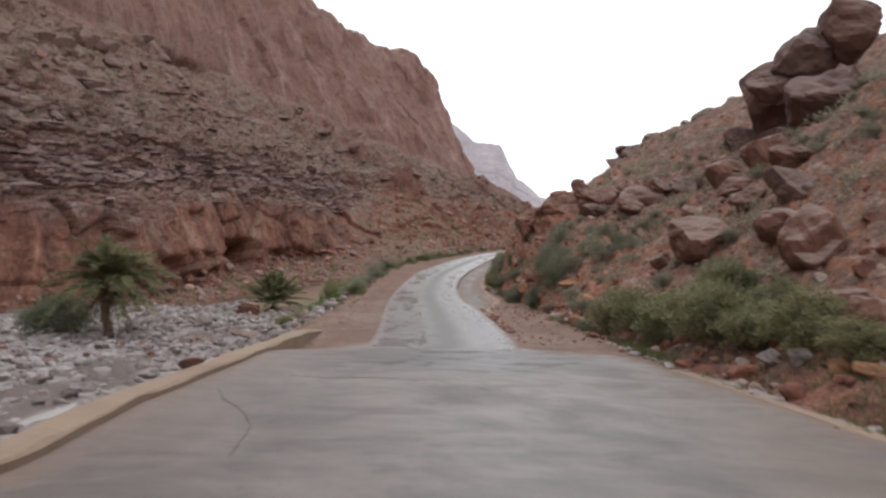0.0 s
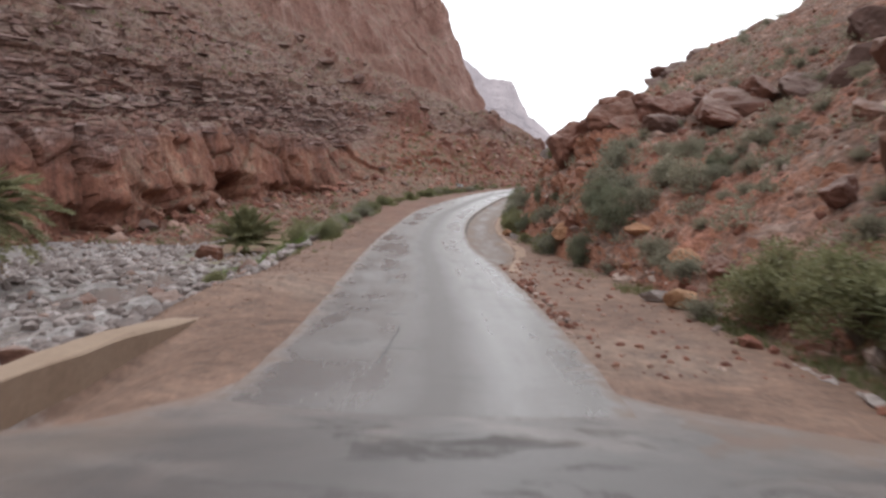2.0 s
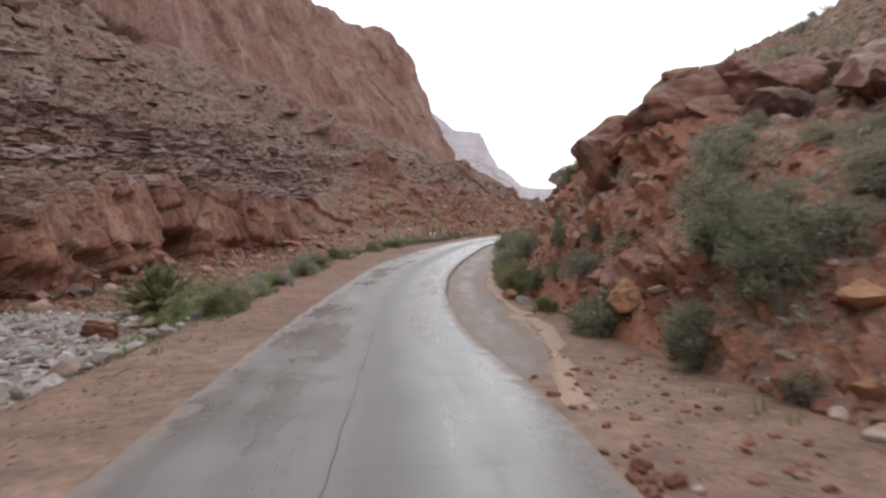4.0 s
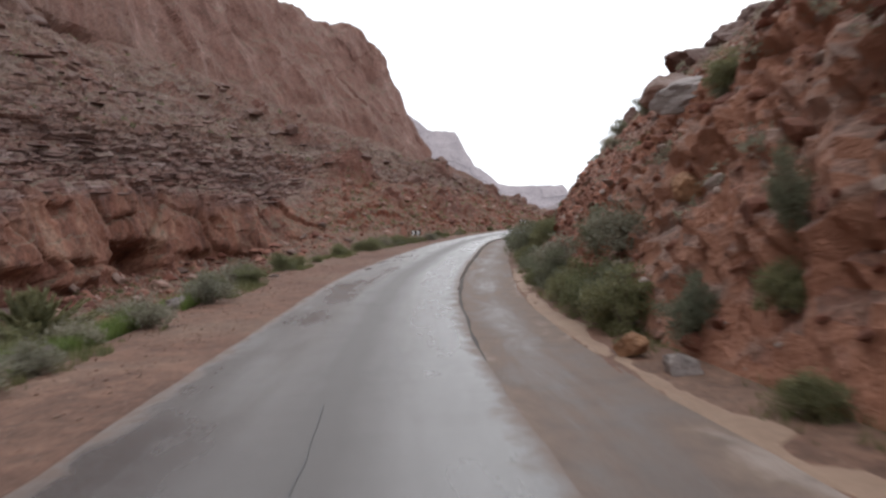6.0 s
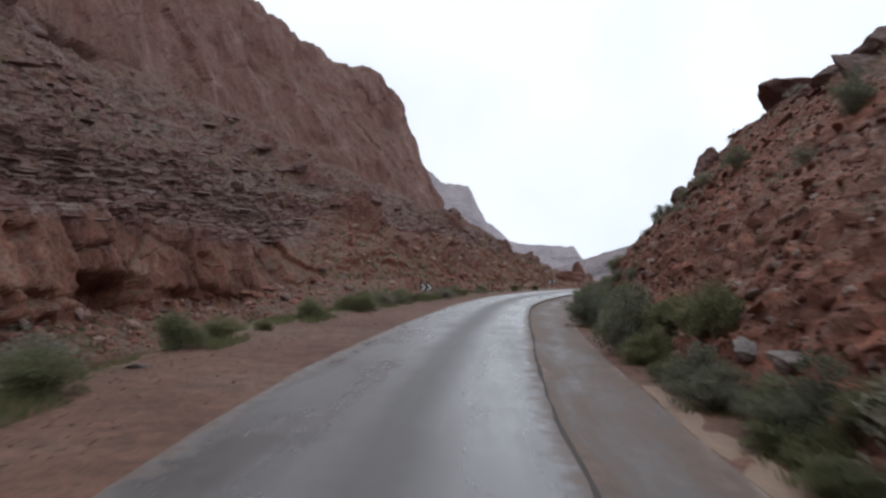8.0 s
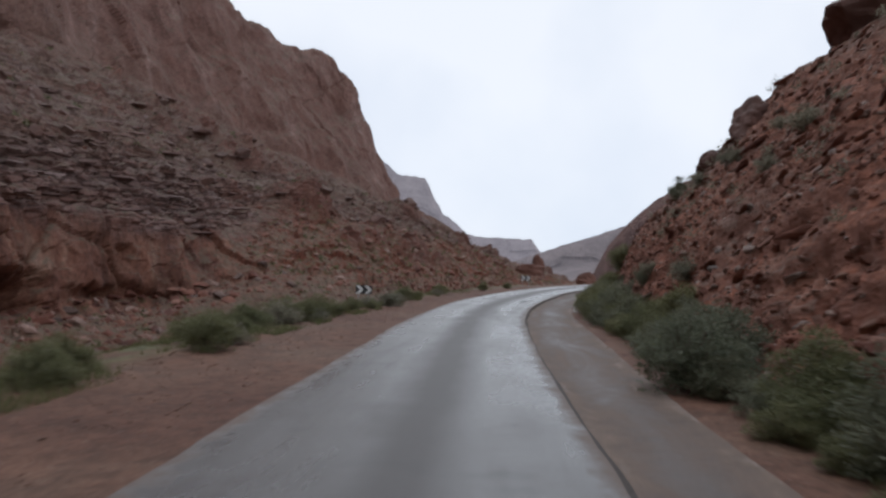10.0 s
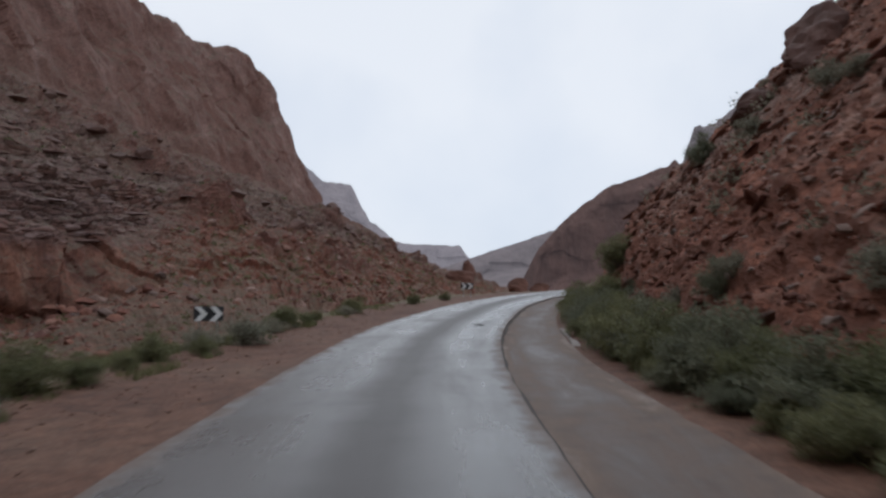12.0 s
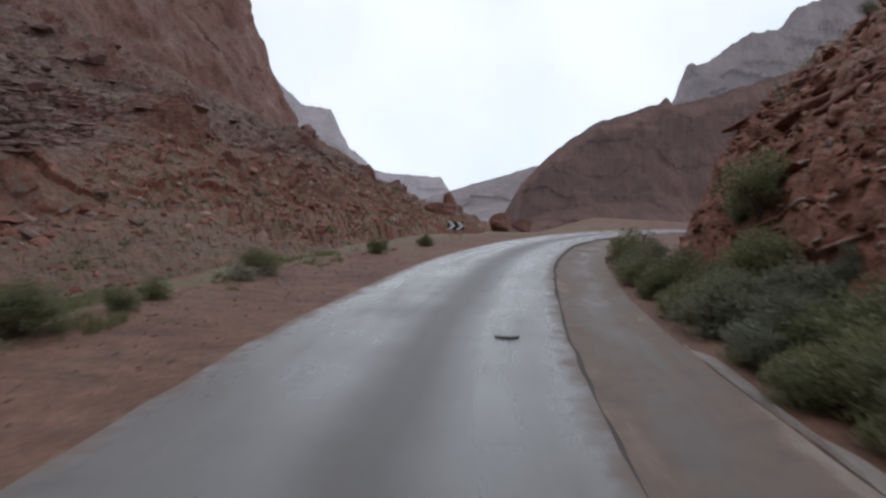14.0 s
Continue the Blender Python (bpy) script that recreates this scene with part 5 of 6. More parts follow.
def palm(x, y, z, trunk_h, crown_r, fronds, seed, label, dead=14, rise=(0, 80), droop=(0.3, 0.65)):
    rnd = random.Random(seed)
    root = empty("palm_tree", pose(x, y, z))
    tagged(root, label, "palm tree", "date palms by the river")
    bm = bmesh.new()
    path = [Vector((0.12 * math.sin(k * 0.5), 0.08 * k / 8, -0.3 + (trunk_h + 0.3) * k / 18)) for k in range(19)]
    sides = 10
    rings = []
    for k, p in enumerate(path):
        r = 0.27 - 0.06 * k / 18 + (0.03 if k % 2 else -0.02)
        rings.append([bm.verts.new(p + Vector((math.cos(6.2832 * i / sides + 0.3 * (k % 2)), math.sin(6.2832 * i / sides + 0.3 * (k % 2)), 0)) * r * rnd.uniform(0.9, 1.1)) for i in range(sides)])
    for lo, hi in zip(rings, rings[1:]):
        for i in range(sides):
            bm.faces.new((lo[i], lo[(i + 1) % sides], hi[(i + 1) % sides], hi[i]))
    bm.faces.new(rings[-1])
    part("trunk", bm, MAT_BARK, root, "rough brown palm trunk with old leaf bases")
    top = path[-1]
    for k in range(fronds):
        bm = bmesh.new()
        frond(bm, bm, top + Vector((0, 0, 0.05)), k * 2.39996 + rnd.uniform(-0.2, 0.2), radians(rnd.uniform(*rise)), crown_r * rnd.uniform(0.85, 1.15), rnd.uniform(*droop), rnd)
        part("frond", bm, MAT_PALM, root)
    for k in range(dead):
        bm = bmesh.new()
        frond(bm, bm, top - Vector((0, 0, 0.15)), k * 2.39996, radians(rnd.uniform(-60, -25)), crown_r * rnd.uniform(0.4, 0.7), rnd.uniform(0.35, 0.55), rnd, 16, 0.3)
        part("dead_frond", bm, MAT_STRAW, root, "dry straw-coloured hanging frond")
    return root


# ---------------------------------------------------------------- chevron signs
def box_bm(bm, lo, hi, bevel=0.0):
    r = bmesh.ops.create_cube(bm, size=1.0)
    for v in r["verts"]:
        v.co = Vector([(lo[i] + hi[i]) / 2 + v.co[i] * (hi[i] - lo[i]) for i in range(3)])
    if bevel:
        bmesh.ops.bevel(bm, geom=list({e for v in r["verts"] for e in v.link_edges}), offset=bevel, segments=2, affect="EDGES")


def chevron_sign(x, y, ground, centre, yaw, width=1.02, high=0.5, label="black and white chevron bend sign on two posts"):
    root = empty("chevron_sign", pose(x, y, ground, 0, 0, yaw))
    tagged(root, label, "road sign", "bend signs")
    mid = centre - ground
    bm = bmesh.new()
    box_bm(bm, (-width / 2, -0.012, mid - high / 2), (width / 2, 0.012, mid + high / 2), 0.006)
    panel = part("panel", bm, MAT_BLACK, root, "black sign panel")
    for k in (0, 1):
        bm = bmesh.new()
        x0, arm, h = -width * 0.49 + k * width * 0.51, width * 0.22, high * 0.485
        pts = [(0, h), (arm, h), (arm * 2.1, 0), (arm, -h), (0, -h), (arm * 1.1, 0)]
        front = [bm.verts.new((x0 + px, -0.0165, mid + pz)) for px, pz in pts]
        back = [bm.verts.new((x0 + px, -0.0125, mid + pz)) for px, pz in pts]
        for quad in ((0, 1, 2, 5), (5, 2, 3, 4)):
            bm.faces.new([front[i] for i in quad])
            bm.faces.new([back[i] for i in reversed(quad)])
        for i in range(6):
            bm.faces.new((front[i], back[i], back[(i + 1) % 6], front[(i + 1) % 6]))
        part("chevron", bm, MAT_WHITE, panel, "white arrow stripe")
    for sx in (-0.3, 0.3):
        bm = bmesh.new()
        stem_tube(bm, [Vector((sx * width, 0.035, -0.3)), Vector((sx * width, 0.035, mid + high / 2 - 0.02))], 0.022, 0.022, 10)
        part("post", bm, MAT_STEEL, root, "galvanised steel post")
    return root


# ---------------------------------------------------------------- what grows beside the road
GREENS = [make_bush("bush", 11 + k, 7600, 0.036, MAT_GREEN, "dense green shrub on the stony verge", 0.78, 22) for k in range(3)]
DARKS = [make_bush("bush", 31 + k, 7000, 0.034, MAT_DARK, "grey-olive shrub rooted in the red bank", 0.85, 20) for k in range(2)]
SAGES = [make_bush("bush", 51 + k, 2300, 0.048, MAT_SAGE, "small grey-green sagebrush on the red slope", 0.62, 18) for k in range(3)]
ALL_PROTOS = GREENS + DARKS + SAGES

HEDGE_A = [(6.75, 23.7, 1.9), (7.2, 21.6, 2.1), (7.55, 19.8, 2.2), (7.8, 17.9, 2.0), (7.9, 16.2, 2.0), (8.2, 14.5, 1.8), (8.3, 12.6, 1.6), (8.4, 10.7, 1.3), (8.9, 19.0, 1.6), (9.0, 15.6, 1.5)]
SLOPE_A = [(5.5, 36.2, 1.3), (6.5, 38.8, 1.5), (7.5, 35.0, 1.0), (4.4, 42.6, 1.2), (5.1, 35.8, 1.1), (3.9, 52.5, 1.3), (6.0, 37.9, 1.5), (6.45, 36.4, 1.2), (5.95, 34.8, 1.6), (6.7, 34.6, 1.2), (7.5, 35.2, 1.1), (7.8, 33.3, 1.4), (8.6, 33.7, 0.8), (6.4, 31.2, 1.15), (4.5, 40.0, 1.5)]
SLOPE_B = [(5.1, 36.1, 1.1), (6.35, 29.9, 0.75), (6.3, 27.7, 1.0), (5.6, 33.2, 0.7), (8.95, 32.0, 0.85), (9.8, 34.1, 1.1), (8.4, 30.6, 0.65), (8.5, 36.6, 1.05), (8.0, 38.0, 0.95), (5.95, 25.0, 0.8), (3.75, 58.6, 1.7), (9.1, 34.1, 0.7), (10.4, 34.2, 0.85), (8.1, 31.2, 0.5), (9.3, 38.0, 0.8), (8.6, 32.8, 0.6)]
BANK_A = [(3.5, 52.6, 1.45), (3.55, 50.6, 1.5), (3.45, 54.8, 1.2), (3.6, 51.6, 1.3), (3.8, 48.1, 1.0), (3.7, 44.6, 0.65), (4.25, 41.0, 0.95), (4.2, 40.1, 0.9), (4.3, 71.8, 1.9), (3.5, 57.9, 1.25), (4.2, 46.1, 0.8), (5.4, 50.4, 1.0), (5.6, 56.2, 0.7), (3.9, 54.6, 1.2), (3.75, 61.5, 1.2), (4.6, 66.5, 1.3)]
BANK_B = [(5.1, 80.4, 2.0), (5.2, 75.1, 1.8), (5.0, 71.0, 1.6), (4.7, 67.7, 1.3), (4.3, 69.9, 1.3), (3.95, 65.4, 1.2), (3.85, 62.7, 1.05), (3.7, 60.8, 1.0), (4.0, 60.4, 0.85), (5.9, 78.0, 1.6), (6.3, 82.2, 1.8), (6.7, 84.6, 1.9), (5.4, 77.2, 1.5)]
HEDGE_B = [(8.2, 99.8, 1.7), (9.0, 101.0, 1.8), (7.8, 94.8, 1.6), (7.2, 91.3, 1.6), (7.9, 91.0, 1.7), (6.7, 88.7, 1.3), (6.7, 87.2, 1.3), (6.2, 85.7, 1.1), (7.7, 88.0, 1.5), (8.4, 97.2, 1.7), (7.6, 93.0, 1.5), (8.6, 95.5, 1.6), (9.5, 103.5, 1.6), (7.3, 86.3, 1.4), (8.3, 90.0, 1.5)]
HEDGE_C = [(15.2, 123.0, 1.9), (12.6, 117.0, 1.3), (10.6, 109.3, 1.6), (10.0, 106.8, 1.5), (9.6, 105.0, 1.5), (9.5, 103.9, 1.4), (12.7, 112.2, 1.0), (11.4, 108.0, 1.6), (11.2, 106.8, 1.3), (11.9, 111.4, 1.7), (11.3, 110.3, 1.6), (12.4, 114.2, 1.7), (13.6, 118.6, 1.6), (10.6, 105.2, 1.4), (13.4, 116.0, 1.4), (14.3, 120.5, 1.5)]
RIDGE = [(12.5, 90.8, 1.3), (11.7, 84.6, 1.3), (9.9, 72.0, 1.2), (8.2, 70.9, 0.9), (11.3, 90.8, 0.8), (11.0, 105.0, 1.2), (10.1, 98.9, 1.0), (15.8, 110.5, 1.3), (15.1, 105.7, 1.2), (14.6, 101.3, 1.2), (10.2, 98.4, 0.8), (13.4, 113.3, 0.9), (11.9, 108.1, 0.7), (9.6, 93.0, 1.1), (10.4, 101.5, 1.0)]
VERGE_A = [(-7.1, 47.5, 1.6), (-5.0, 43.4, 1.1), (-6.0, 51.2, 1.1), (-5.6, 57.8, 1.5), (-5.6, 45.0, 1.2), (-7.7, 37.5, 0.8), (-7.8, 52.0, 1.7), (-5.0, 44.6, 1.2), (-5.4, 46.8, 1.3), (-5.3, 48.4, 1.0), (-5.5, 53.2, 1.1), (-6.0, 59.0, 1.2), (-5.9, 63.4, 1.1), (-5.2, 81.0, 1.0), (-6.4, 55.0, 1.3)]
VERGE_B = [(-3.5, 85.5, 0.9), (-6.7, 64.7, 1.6), (-4.9, 79.6, 1.1), (-3.7, 84.3, 1.2), (-5.4, 74.5, 0.6), (-0.3, 102.8, 1.3), (-2.4, 93.0, 0.8), (-3.3, 91.2, 1.4), (-2.9, 93.1, 1.1), (-2.1, 96.1, 0.8), (-1.7, 99.5, 0.9), (-1.2, 101.8, 1.0), (0.1, 106.5, 1.0), (2.5, 115.2, 0.8), (0.3, 108.2, 1.2)]
VERGE_C = [(-3.4, 92.2, 1.3), (-2.6, 95.2, 1.2), (-3.9, 89.8, 1.2), (-1.9, 98.0, 0.6), (-0.9, 100.6, 0.6), (-4.6, 86.4, 1.1), (1.0, 110.4, 0.6), (1.3, 111.7, 0.6), (2.8, 116.6, 1.0), (6.4, 125.4, 0.9), (9.0, 131.0, 0.8), (-6.1, 69.6, 1.2), (-5.9, 72.0, 0.9), (-4.0, 88.6, 0.8), (-4.7, 90.0, 1.0)]
seed = 1000
for spots, protos, tall, group in (
        (HEDGE_A, GREENS, 0.68, "green thicket by the ford"), (SLOPE_A, SAGES + DARKS[:1], 0.9, "shrubs on the red slope"), (SLOPE_B, SAGES, 0.85, "shrubs on the red slope"),
        (BANK_A, DARKS + GREENS, 0.85, "shrubs under the red bank"), (BANK_B, GREENS + DARKS, 0.68, "shrubs under the red bank"), (HEDGE_B, GREENS + DARKS, 0.74, "hedge along the gutter"),
        (HEDGE_C, GREENS + DARKS, 0.74, "hedge along the gutter"), (RIDGE, SAGES + DARKS, 0.9, "shrubs on the ridge"), (VERGE_A, GREENS + SAGES, 0.75, "verge shrubs"),
        (VERGE_B, GREENS + SAGES, 0.7, "verge shrubs"), (VERGE_C, GREENS, 0.7, "verge shrubs")):
    for x, y, size in spots:
        seed += 1
        place_bush(protos[seed % len(protos)], x, y, size * 1.12, seed, tall, group)

for k, (x, y, z, size, tall) in enumerate(((4.45, 46.2, 0.75, 0.62, 1.9), (4.5, 46.8, 0.6, 0.5, 1.5), (4.75, 43.4, 1.05, 0.5, 0.8), (5.3, 42.0, 1.7, 0.42, 0.8), (4.7, 44.6, 0.85, 0.4, 0.8), (5.6, 48.2, 2.9, 0.8, 0.7), (3.9, 47.8, -0.35, 0.7, 0.9), (5.4, 50.3, 3.0, 0.8, 0.8))):
    ob = copy_thing(DARKS[k % 2], pose(x, y, z, 0, -14, 50 * k))
    ob.scale = (size, size, size * tall)
    tagged(ob, group="shrubs on the bank ledges")
for k, (x, y, size) in enumerate(((8.9, 101.6, 1.9), (9.7, 103.8, 2.0), (10.4, 105.9, 2.1), (11.3, 108.0, 2.0), (9.4, 101.0, 1.8), (12.2, 110.2, 2.0), (13.2, 112.4, 2.0), (8.2, 97.4, 1.9), (7.6, 94.0, 1.8), (8.6, 99.2, 1.9))):
    seed += 1
    place_bush((GREENS + DARKS)[k % 5], x, y, size, seed, 0.8, "tall hedge along the gutter")
rnd = random.Random(75)
for k in range(22):
    y = 55.5 + k * 1.42 + rnd.uniform(-0.4, 0.4)
    seed += 1
    place_bush((GREENS + DARKS)[seed % 5], float(soft_interp(y, OUT_Y, OUT_X)) + rnd.uniform(0.7, 1.15), y, rnd.uniform(0.9, 1.4), seed, rnd.uniform(0.5, 0.65), "low hedge along the gutter")
for k in range(20):
    y = 87.0 + k * 1.5 + rnd.uniform(-0.4, 0.4)
    seed += 1
    place_bush((GREENS + DARKS)[seed % 5], float(soft_interp(y, OUT_Y, OUT_X)) + rnd.uniform(0.6, 0.95), y, rnd.uniform(0.9, 1.3), seed, rnd.uniform(0.55, 0.7), "low hedge along the gutter")
rnd = random.Random(76)
for _ in range(62):
    y = rnd.uniform(22, 45)
    x = float(toe(y)) + 1.6 + rnd.random() * 11
    seed += 1
    place_bush(SAGES[seed % 3], x, y, rnd.uniform(0.35, 0.95), seed, 0.85, "sagebrush on the slope")
rnd = random.Random(77)
for _ in range(62):
    y = rnd.uniform(16, 118)
    x = float(toe(y)) + (1.2 if y > 60 else 0.8) + rnd.random() ** 1.3 * 20
    if rnd.random() < (0.95 if 24 < y < 42 or x > float(toe(y)) + 5 else 0.25):
        seed += 1
        place_bush(SAGES[seed % 3], x, y, rnd.uniform(0.3, 0.8) * (1 + 0.04 * (x - 5)), seed, 0.85, "sagebrush on the slope")
bpy.data.batch_remove([o for p in ALL_PROTOS for o in (p, *p.children_recursive)])

def tussocks(name, count, seed, label):
    """Small grey-green tufts past counting, in one mesh."""
    r = random.Random(seed)
    g = np.random.default_rng(seed)
    V = []
    for _ in range(count):
        y = r.uniform(16, 52) if r.random() < 0.72 else r.uniform(52, 118)
        x = float(toe(y)) + (0.6 if y < 60 else 1.5) + r.random() ** 1.2 * (14 if y < 60 else 20)
        z, size, n = surface(x, y), r.uniform(0.2, 0.5) * (1 + 0.02 * (x - 5)), 110
        d = g.normal(size=(n, 3)) * np.array((1, 1, 0.8))
        d[:, 2] = np.abs(d[:, 2])
        d /= np.linalg.norm(d, axis=1, keepdims=True)
        c = np.array((x, y, z - 0.03)) + d * size * g.random((n, 1)) ** 0.6
        tip = c + (d + 0.6 * g.normal(size=(n, 3))) * 0.16 * size
        side = np.cross(d, g.normal(size=(n, 3))) * 0.05 * size
        V.append(np.stack([c - side, c + side, tip], 1).reshape(-1, 3))
    V = np.concatenate(V)
    return tagged(mesh_object(name, V, np.arange(len(V)).reshape(-1, 3), MAT_SAGE, shade=False), label, "shrubs", kind="stuff")


tussocks("sagebrush_tussocks", 620, 78, "small pale grey-green tussocks dotting the red slope")

palm(-17.35, 38.3, surface(-17.35, 38.3) - 0.05, 3.0, 3.6, 76, 5, "date palm with grey-green crown on the stony riverbed")
palm(-17.2, 70.6, surface(-17.2, 70.6) - 0.05, 0.55, 3.9, 110, 6, "low bushy young date palm at the river's edge", 34, (12, 88), (0.2, 0.45))
tamarisk = make_bush("bush", 91, 14000, 0.03, MAT_DARK, "broad dark tamarisk bush beside the date palm", 0.6, 30)
tamarisk.matrix_world = pose(-20.6, 39.5, surface(-20.6, 39.5) - 0.05)
tamarisk.scale = (4.6, 4.0, 3.4)


# ---------------------------------------------------------------- grass on the verge
def grass(name, count, edge, lo, hi, wide, tall, seed, label, on_hill=False, material=MAT_GRASS):
    """Blades strewn along a line of the plan, thick and thin in patches."""
    r = np.random.default_rng(seed)
    y = r.uniform(lo, hi, count)
    x = edge(y) + wide[0] + (wide[1] - wide[0]) * r.random(count) ** 1.3
    p = np.stack([x * 0.9, y * 0.45, 0 * x], -1)
    keep = fbm(p, 3, seed) + 0.35 * fbm(p * 6, 2, seed + 5) > 0.12
    x, y = x[keep], y[keep]
    n = len(x)
    z = (np.array([surface(a, b) for a, b in zip(x, y)]) if on_hill else ground_z(x, y)) - 0.02
    h = tall * r.uniform(0.35, 1.0, n) * (0.6 + 0.8 * (fbm(np.stack([x, y, 0 * x], -1) * 0.8, 2, seed + 9) + 0.5))
    b, w = r.uniform(0, 6.2832, n), r.uniform(0.006, 0.013, n)
    lean = h * r.uniform(0.1, 0.8, n)
    A = np.stack([x - w * np.sin(b), y + w * np.cos(b), z], -1)
    B = np.stack([x + w * np.sin(b), y - w * np.cos(b), z], -1)
    C = np.stack([x + lean * np.cos(b), y + lean * np.sin(b), z + h], -1)
    V = np.stack([A, B, C], 1).reshape(-1, 3)
    return tagged(mesh_object(name, V, np.arange(3 * n).reshape(-1, 3), material, shade=False), label, "grass", kind="stuff")


def shoulder_edge(y):
    return soft_interp(y, SHOULDER_Y, SHOULDER_X)


grass("grass", 110000, shoulder_edge, 36, 128, (0.2, -4.0), 0.2, 7, "olive-green grass thinning out along the verge")
grass("grass", 70000, shoulder_edge, 43, 60, (-0.5, -5.2), 0.5, 12, "bright lush grass on the river bank", False, MAT_LUSH)
grass("grass", 26000, toe, 22, 118, (0.2, -0.7), 0.22, 8, "rough grass at the foot of the hillside")


grass("grass", 22000, toe, 4, 26, (-0.3, 2.4), 0.22, 9, "weedy grass between stones beside the ford", True)


# ---------------------------------------------------------------- boulders that stand out
boulder(9.75, 24.2, 2.7, 3, MAT_BOULDER, "large red boulder with a paler grey top on the slope", 0.66, 0.25, (1.2, 0.8, 1), 20)
boulder(10.5, 17.3, 2.6, 4, MAT_BOULDER, "big weathered brown and grey rock on the slope", 0.8, 0.35, (1.0, 0.8, 1), 60)
boulder(10.7, 20.6, 1.7, 70, MAT_BOULDER, "rounded red boulder between larger ones", 0.7, 0.3)
boulder(9.2, 13.6, 1.5, 71, MAT_BOULDER, "layered grey-brown rock above the thicket", 0.55, 0.35)
boulder(7.75, 13.0, 0.55, 72, MAT_PALE, "grey boulder at the foot of the thicket", 0.75, 0.2)
boulder(7.9, 12.2, 0.6, 73, MAT_PALE, "grey boulder at the foot of the thicket", 0.75, 0.2)
boulder(9.0, 16.6, 0.6, 74, MAT_PALE, "pale block on the slope", 0.8, 0.2)
boulder(8.75, 26.2, 1.2, 7, MAT_BOULDER, "red boulder lodged in the slope")
boulder(10.9, 21.3, 1.3, 8, MAT_BOULDER, "red boulder lodged in the slope")
boulder(10.2, 16.7, 1.4, 9, MAT_BOULDER, "weathered boulder sunk in the slope", 0.7, 0.4)
boulder(11.4, 25.1, 1.5, 10, MAT_BOULDER, "dark red boulder high on the slope")
boulder(8.95, 12.1, 1.3, 11, MAT_BOULDER, "red boulder beside the thicket")
boulder(13.2, 25.9, 1.8, 12, MAT_BOULDER, "rounded red outcrop boulder")
boulder(12.9, 31.2, 1.6, 13, MAT_BOULDER, "rounded red outcrop boulder")
boulder(17.6, 31.8, 4.8, 14, MAT_CRAG, "dark overhanging crag on the skyline", 0.8, 0.55)
boulder(18.6, 34.4, 4.2, 75, MAT_CRAG, "dark overhanging crag on the skyline", 0.9, 0.5)
boulder(22.6, 51.5, 4.2, 15, MAT_BOULDER, "blocky dark crag on the skyline", 0.85, 0.5)
for n, (x, y, size, flat, sink, what) in enumerate((
        (8.5, 41.4, 1.9, 0.6, 0.6, "dark weathered rock beside the sagebrush"), (7.8, 42.9, 1.1, 0.8, 0.6, "small dark knob of rock on the crest"), (9.9, 42.6, 2.2, 0.6, 0.6, "dark flat-topped rock on the crest"),
        (11.4, 40.6, 3.8, 0.6, 0.66, "broad red bluff of bare rock"), (13.5, 40.0, 2.8, 0.7, 0.62, "dark craggy block on the ridge"), (15.2, 38.2, 4.2, 0.8, 0.62, "tall dark crag on the ridge"), (16.8, 36.5, 3.4, 0.8, 0.62, "tall dark crag on the ridge"),
        (12.6, 31.2, 2.5, 0.8, 0.3, "rounded brown boulder stacked on the slope"), (13.4, 28.6, 2.4, 0.85, 0.3, "rounded brown boulder stacked on the slope"), (11.9, 27.6, 1.6, 0.7, 0.3, "brown boulder wedged in the slope"),
        (10.6, 29.2, 1.2, 0.7, 0.3, "brown boulder wedged in the slope"), (12.0, 22.8, 2.0, 0.75, 0.35, "dark red boulder above the thicket"), (18.4, 106.6, 4.0, 0.75, 0.66, "dark crag above the road cut"), (16.9, 108.5, 2.6, 0.7, 0.6, "dark crag above the road cut"))):
    boulder(x, y, size, 200 + n, MAT_CRAG if "dark" in what else MAT_BOULDER, what, flat, sink, (1.15, 0.95, 1))
boulder(19.0, 42.6, 5.4, 16, MAT_CRAG, "tall dark crag on the skyline", 1.05, 0.3)
boulder(20.2, 43.4, 3.2, 76, MAT_CRAG, "tall dark crag on the skyline", 0.9, 0.35)
boulder(17.0, 42.9, 2.4, 77, MAT_CRAG, "dark crag stepping down the skyline", 0.8, 0.45)
boulder(10.4, 43.2, 1.5, 17, MAT_BOULDER, "weathered block above the red face")
boulder(6.45, 28.3, 0.95, 18, MAT_ORANGE, "orange-brown boulder at the foot of the slope", 0.85, 0.1)
boulder(5.75, 27.4, 1.0, 19, MAT_PALE, "flat grey stone slab on the verge", 0.35, 0.2, (1.2, 0.7, 1), 10)
boulder(5.85, 26.35, 0.75, 20, MAT_ORANGE, "broken orange stone on the verge", 0.8, 0.15)
boulder(6.35, 33.3, 1.2, 21, MAT_ORANGE, "tilted tan slab in the bank", 0.4, 0.3, (1.3, 0.6, 1), 40)
boulder(4.75, 39.4, 1.1, 22, MAT_ORANGE, "orange rock in the bank")
boulder(6.85, 27.0, 0.9, 23, MAT_BOULDER, "red rock at the foot of the slope")
boulder(5.9, 32.4, 0.5, 24, MAT_ORANGE, "orange rock at the foot of the slope")
boulder(8.05, 10.9, 0.6, 25, MAT_ORANGE, "orange rock beside the thicket")
boulder(8.1, 10.1, 0.5, 26, MAT_ORANGE, "orange rock beside the thicket")
boulder(10.4, 39.5, 1.7, 27, MAT_BOULDER, "dark red rock outcrop on the slope")
boulder(11.8, 40.1, 1.9, 28, MAT_BOULDER, "dark red rock outcrop on the slope")
boulder(9.15, 41.7, 0.9, 29, MAT_CRAG, "dark rock on the crest", 0.7, 0.5)
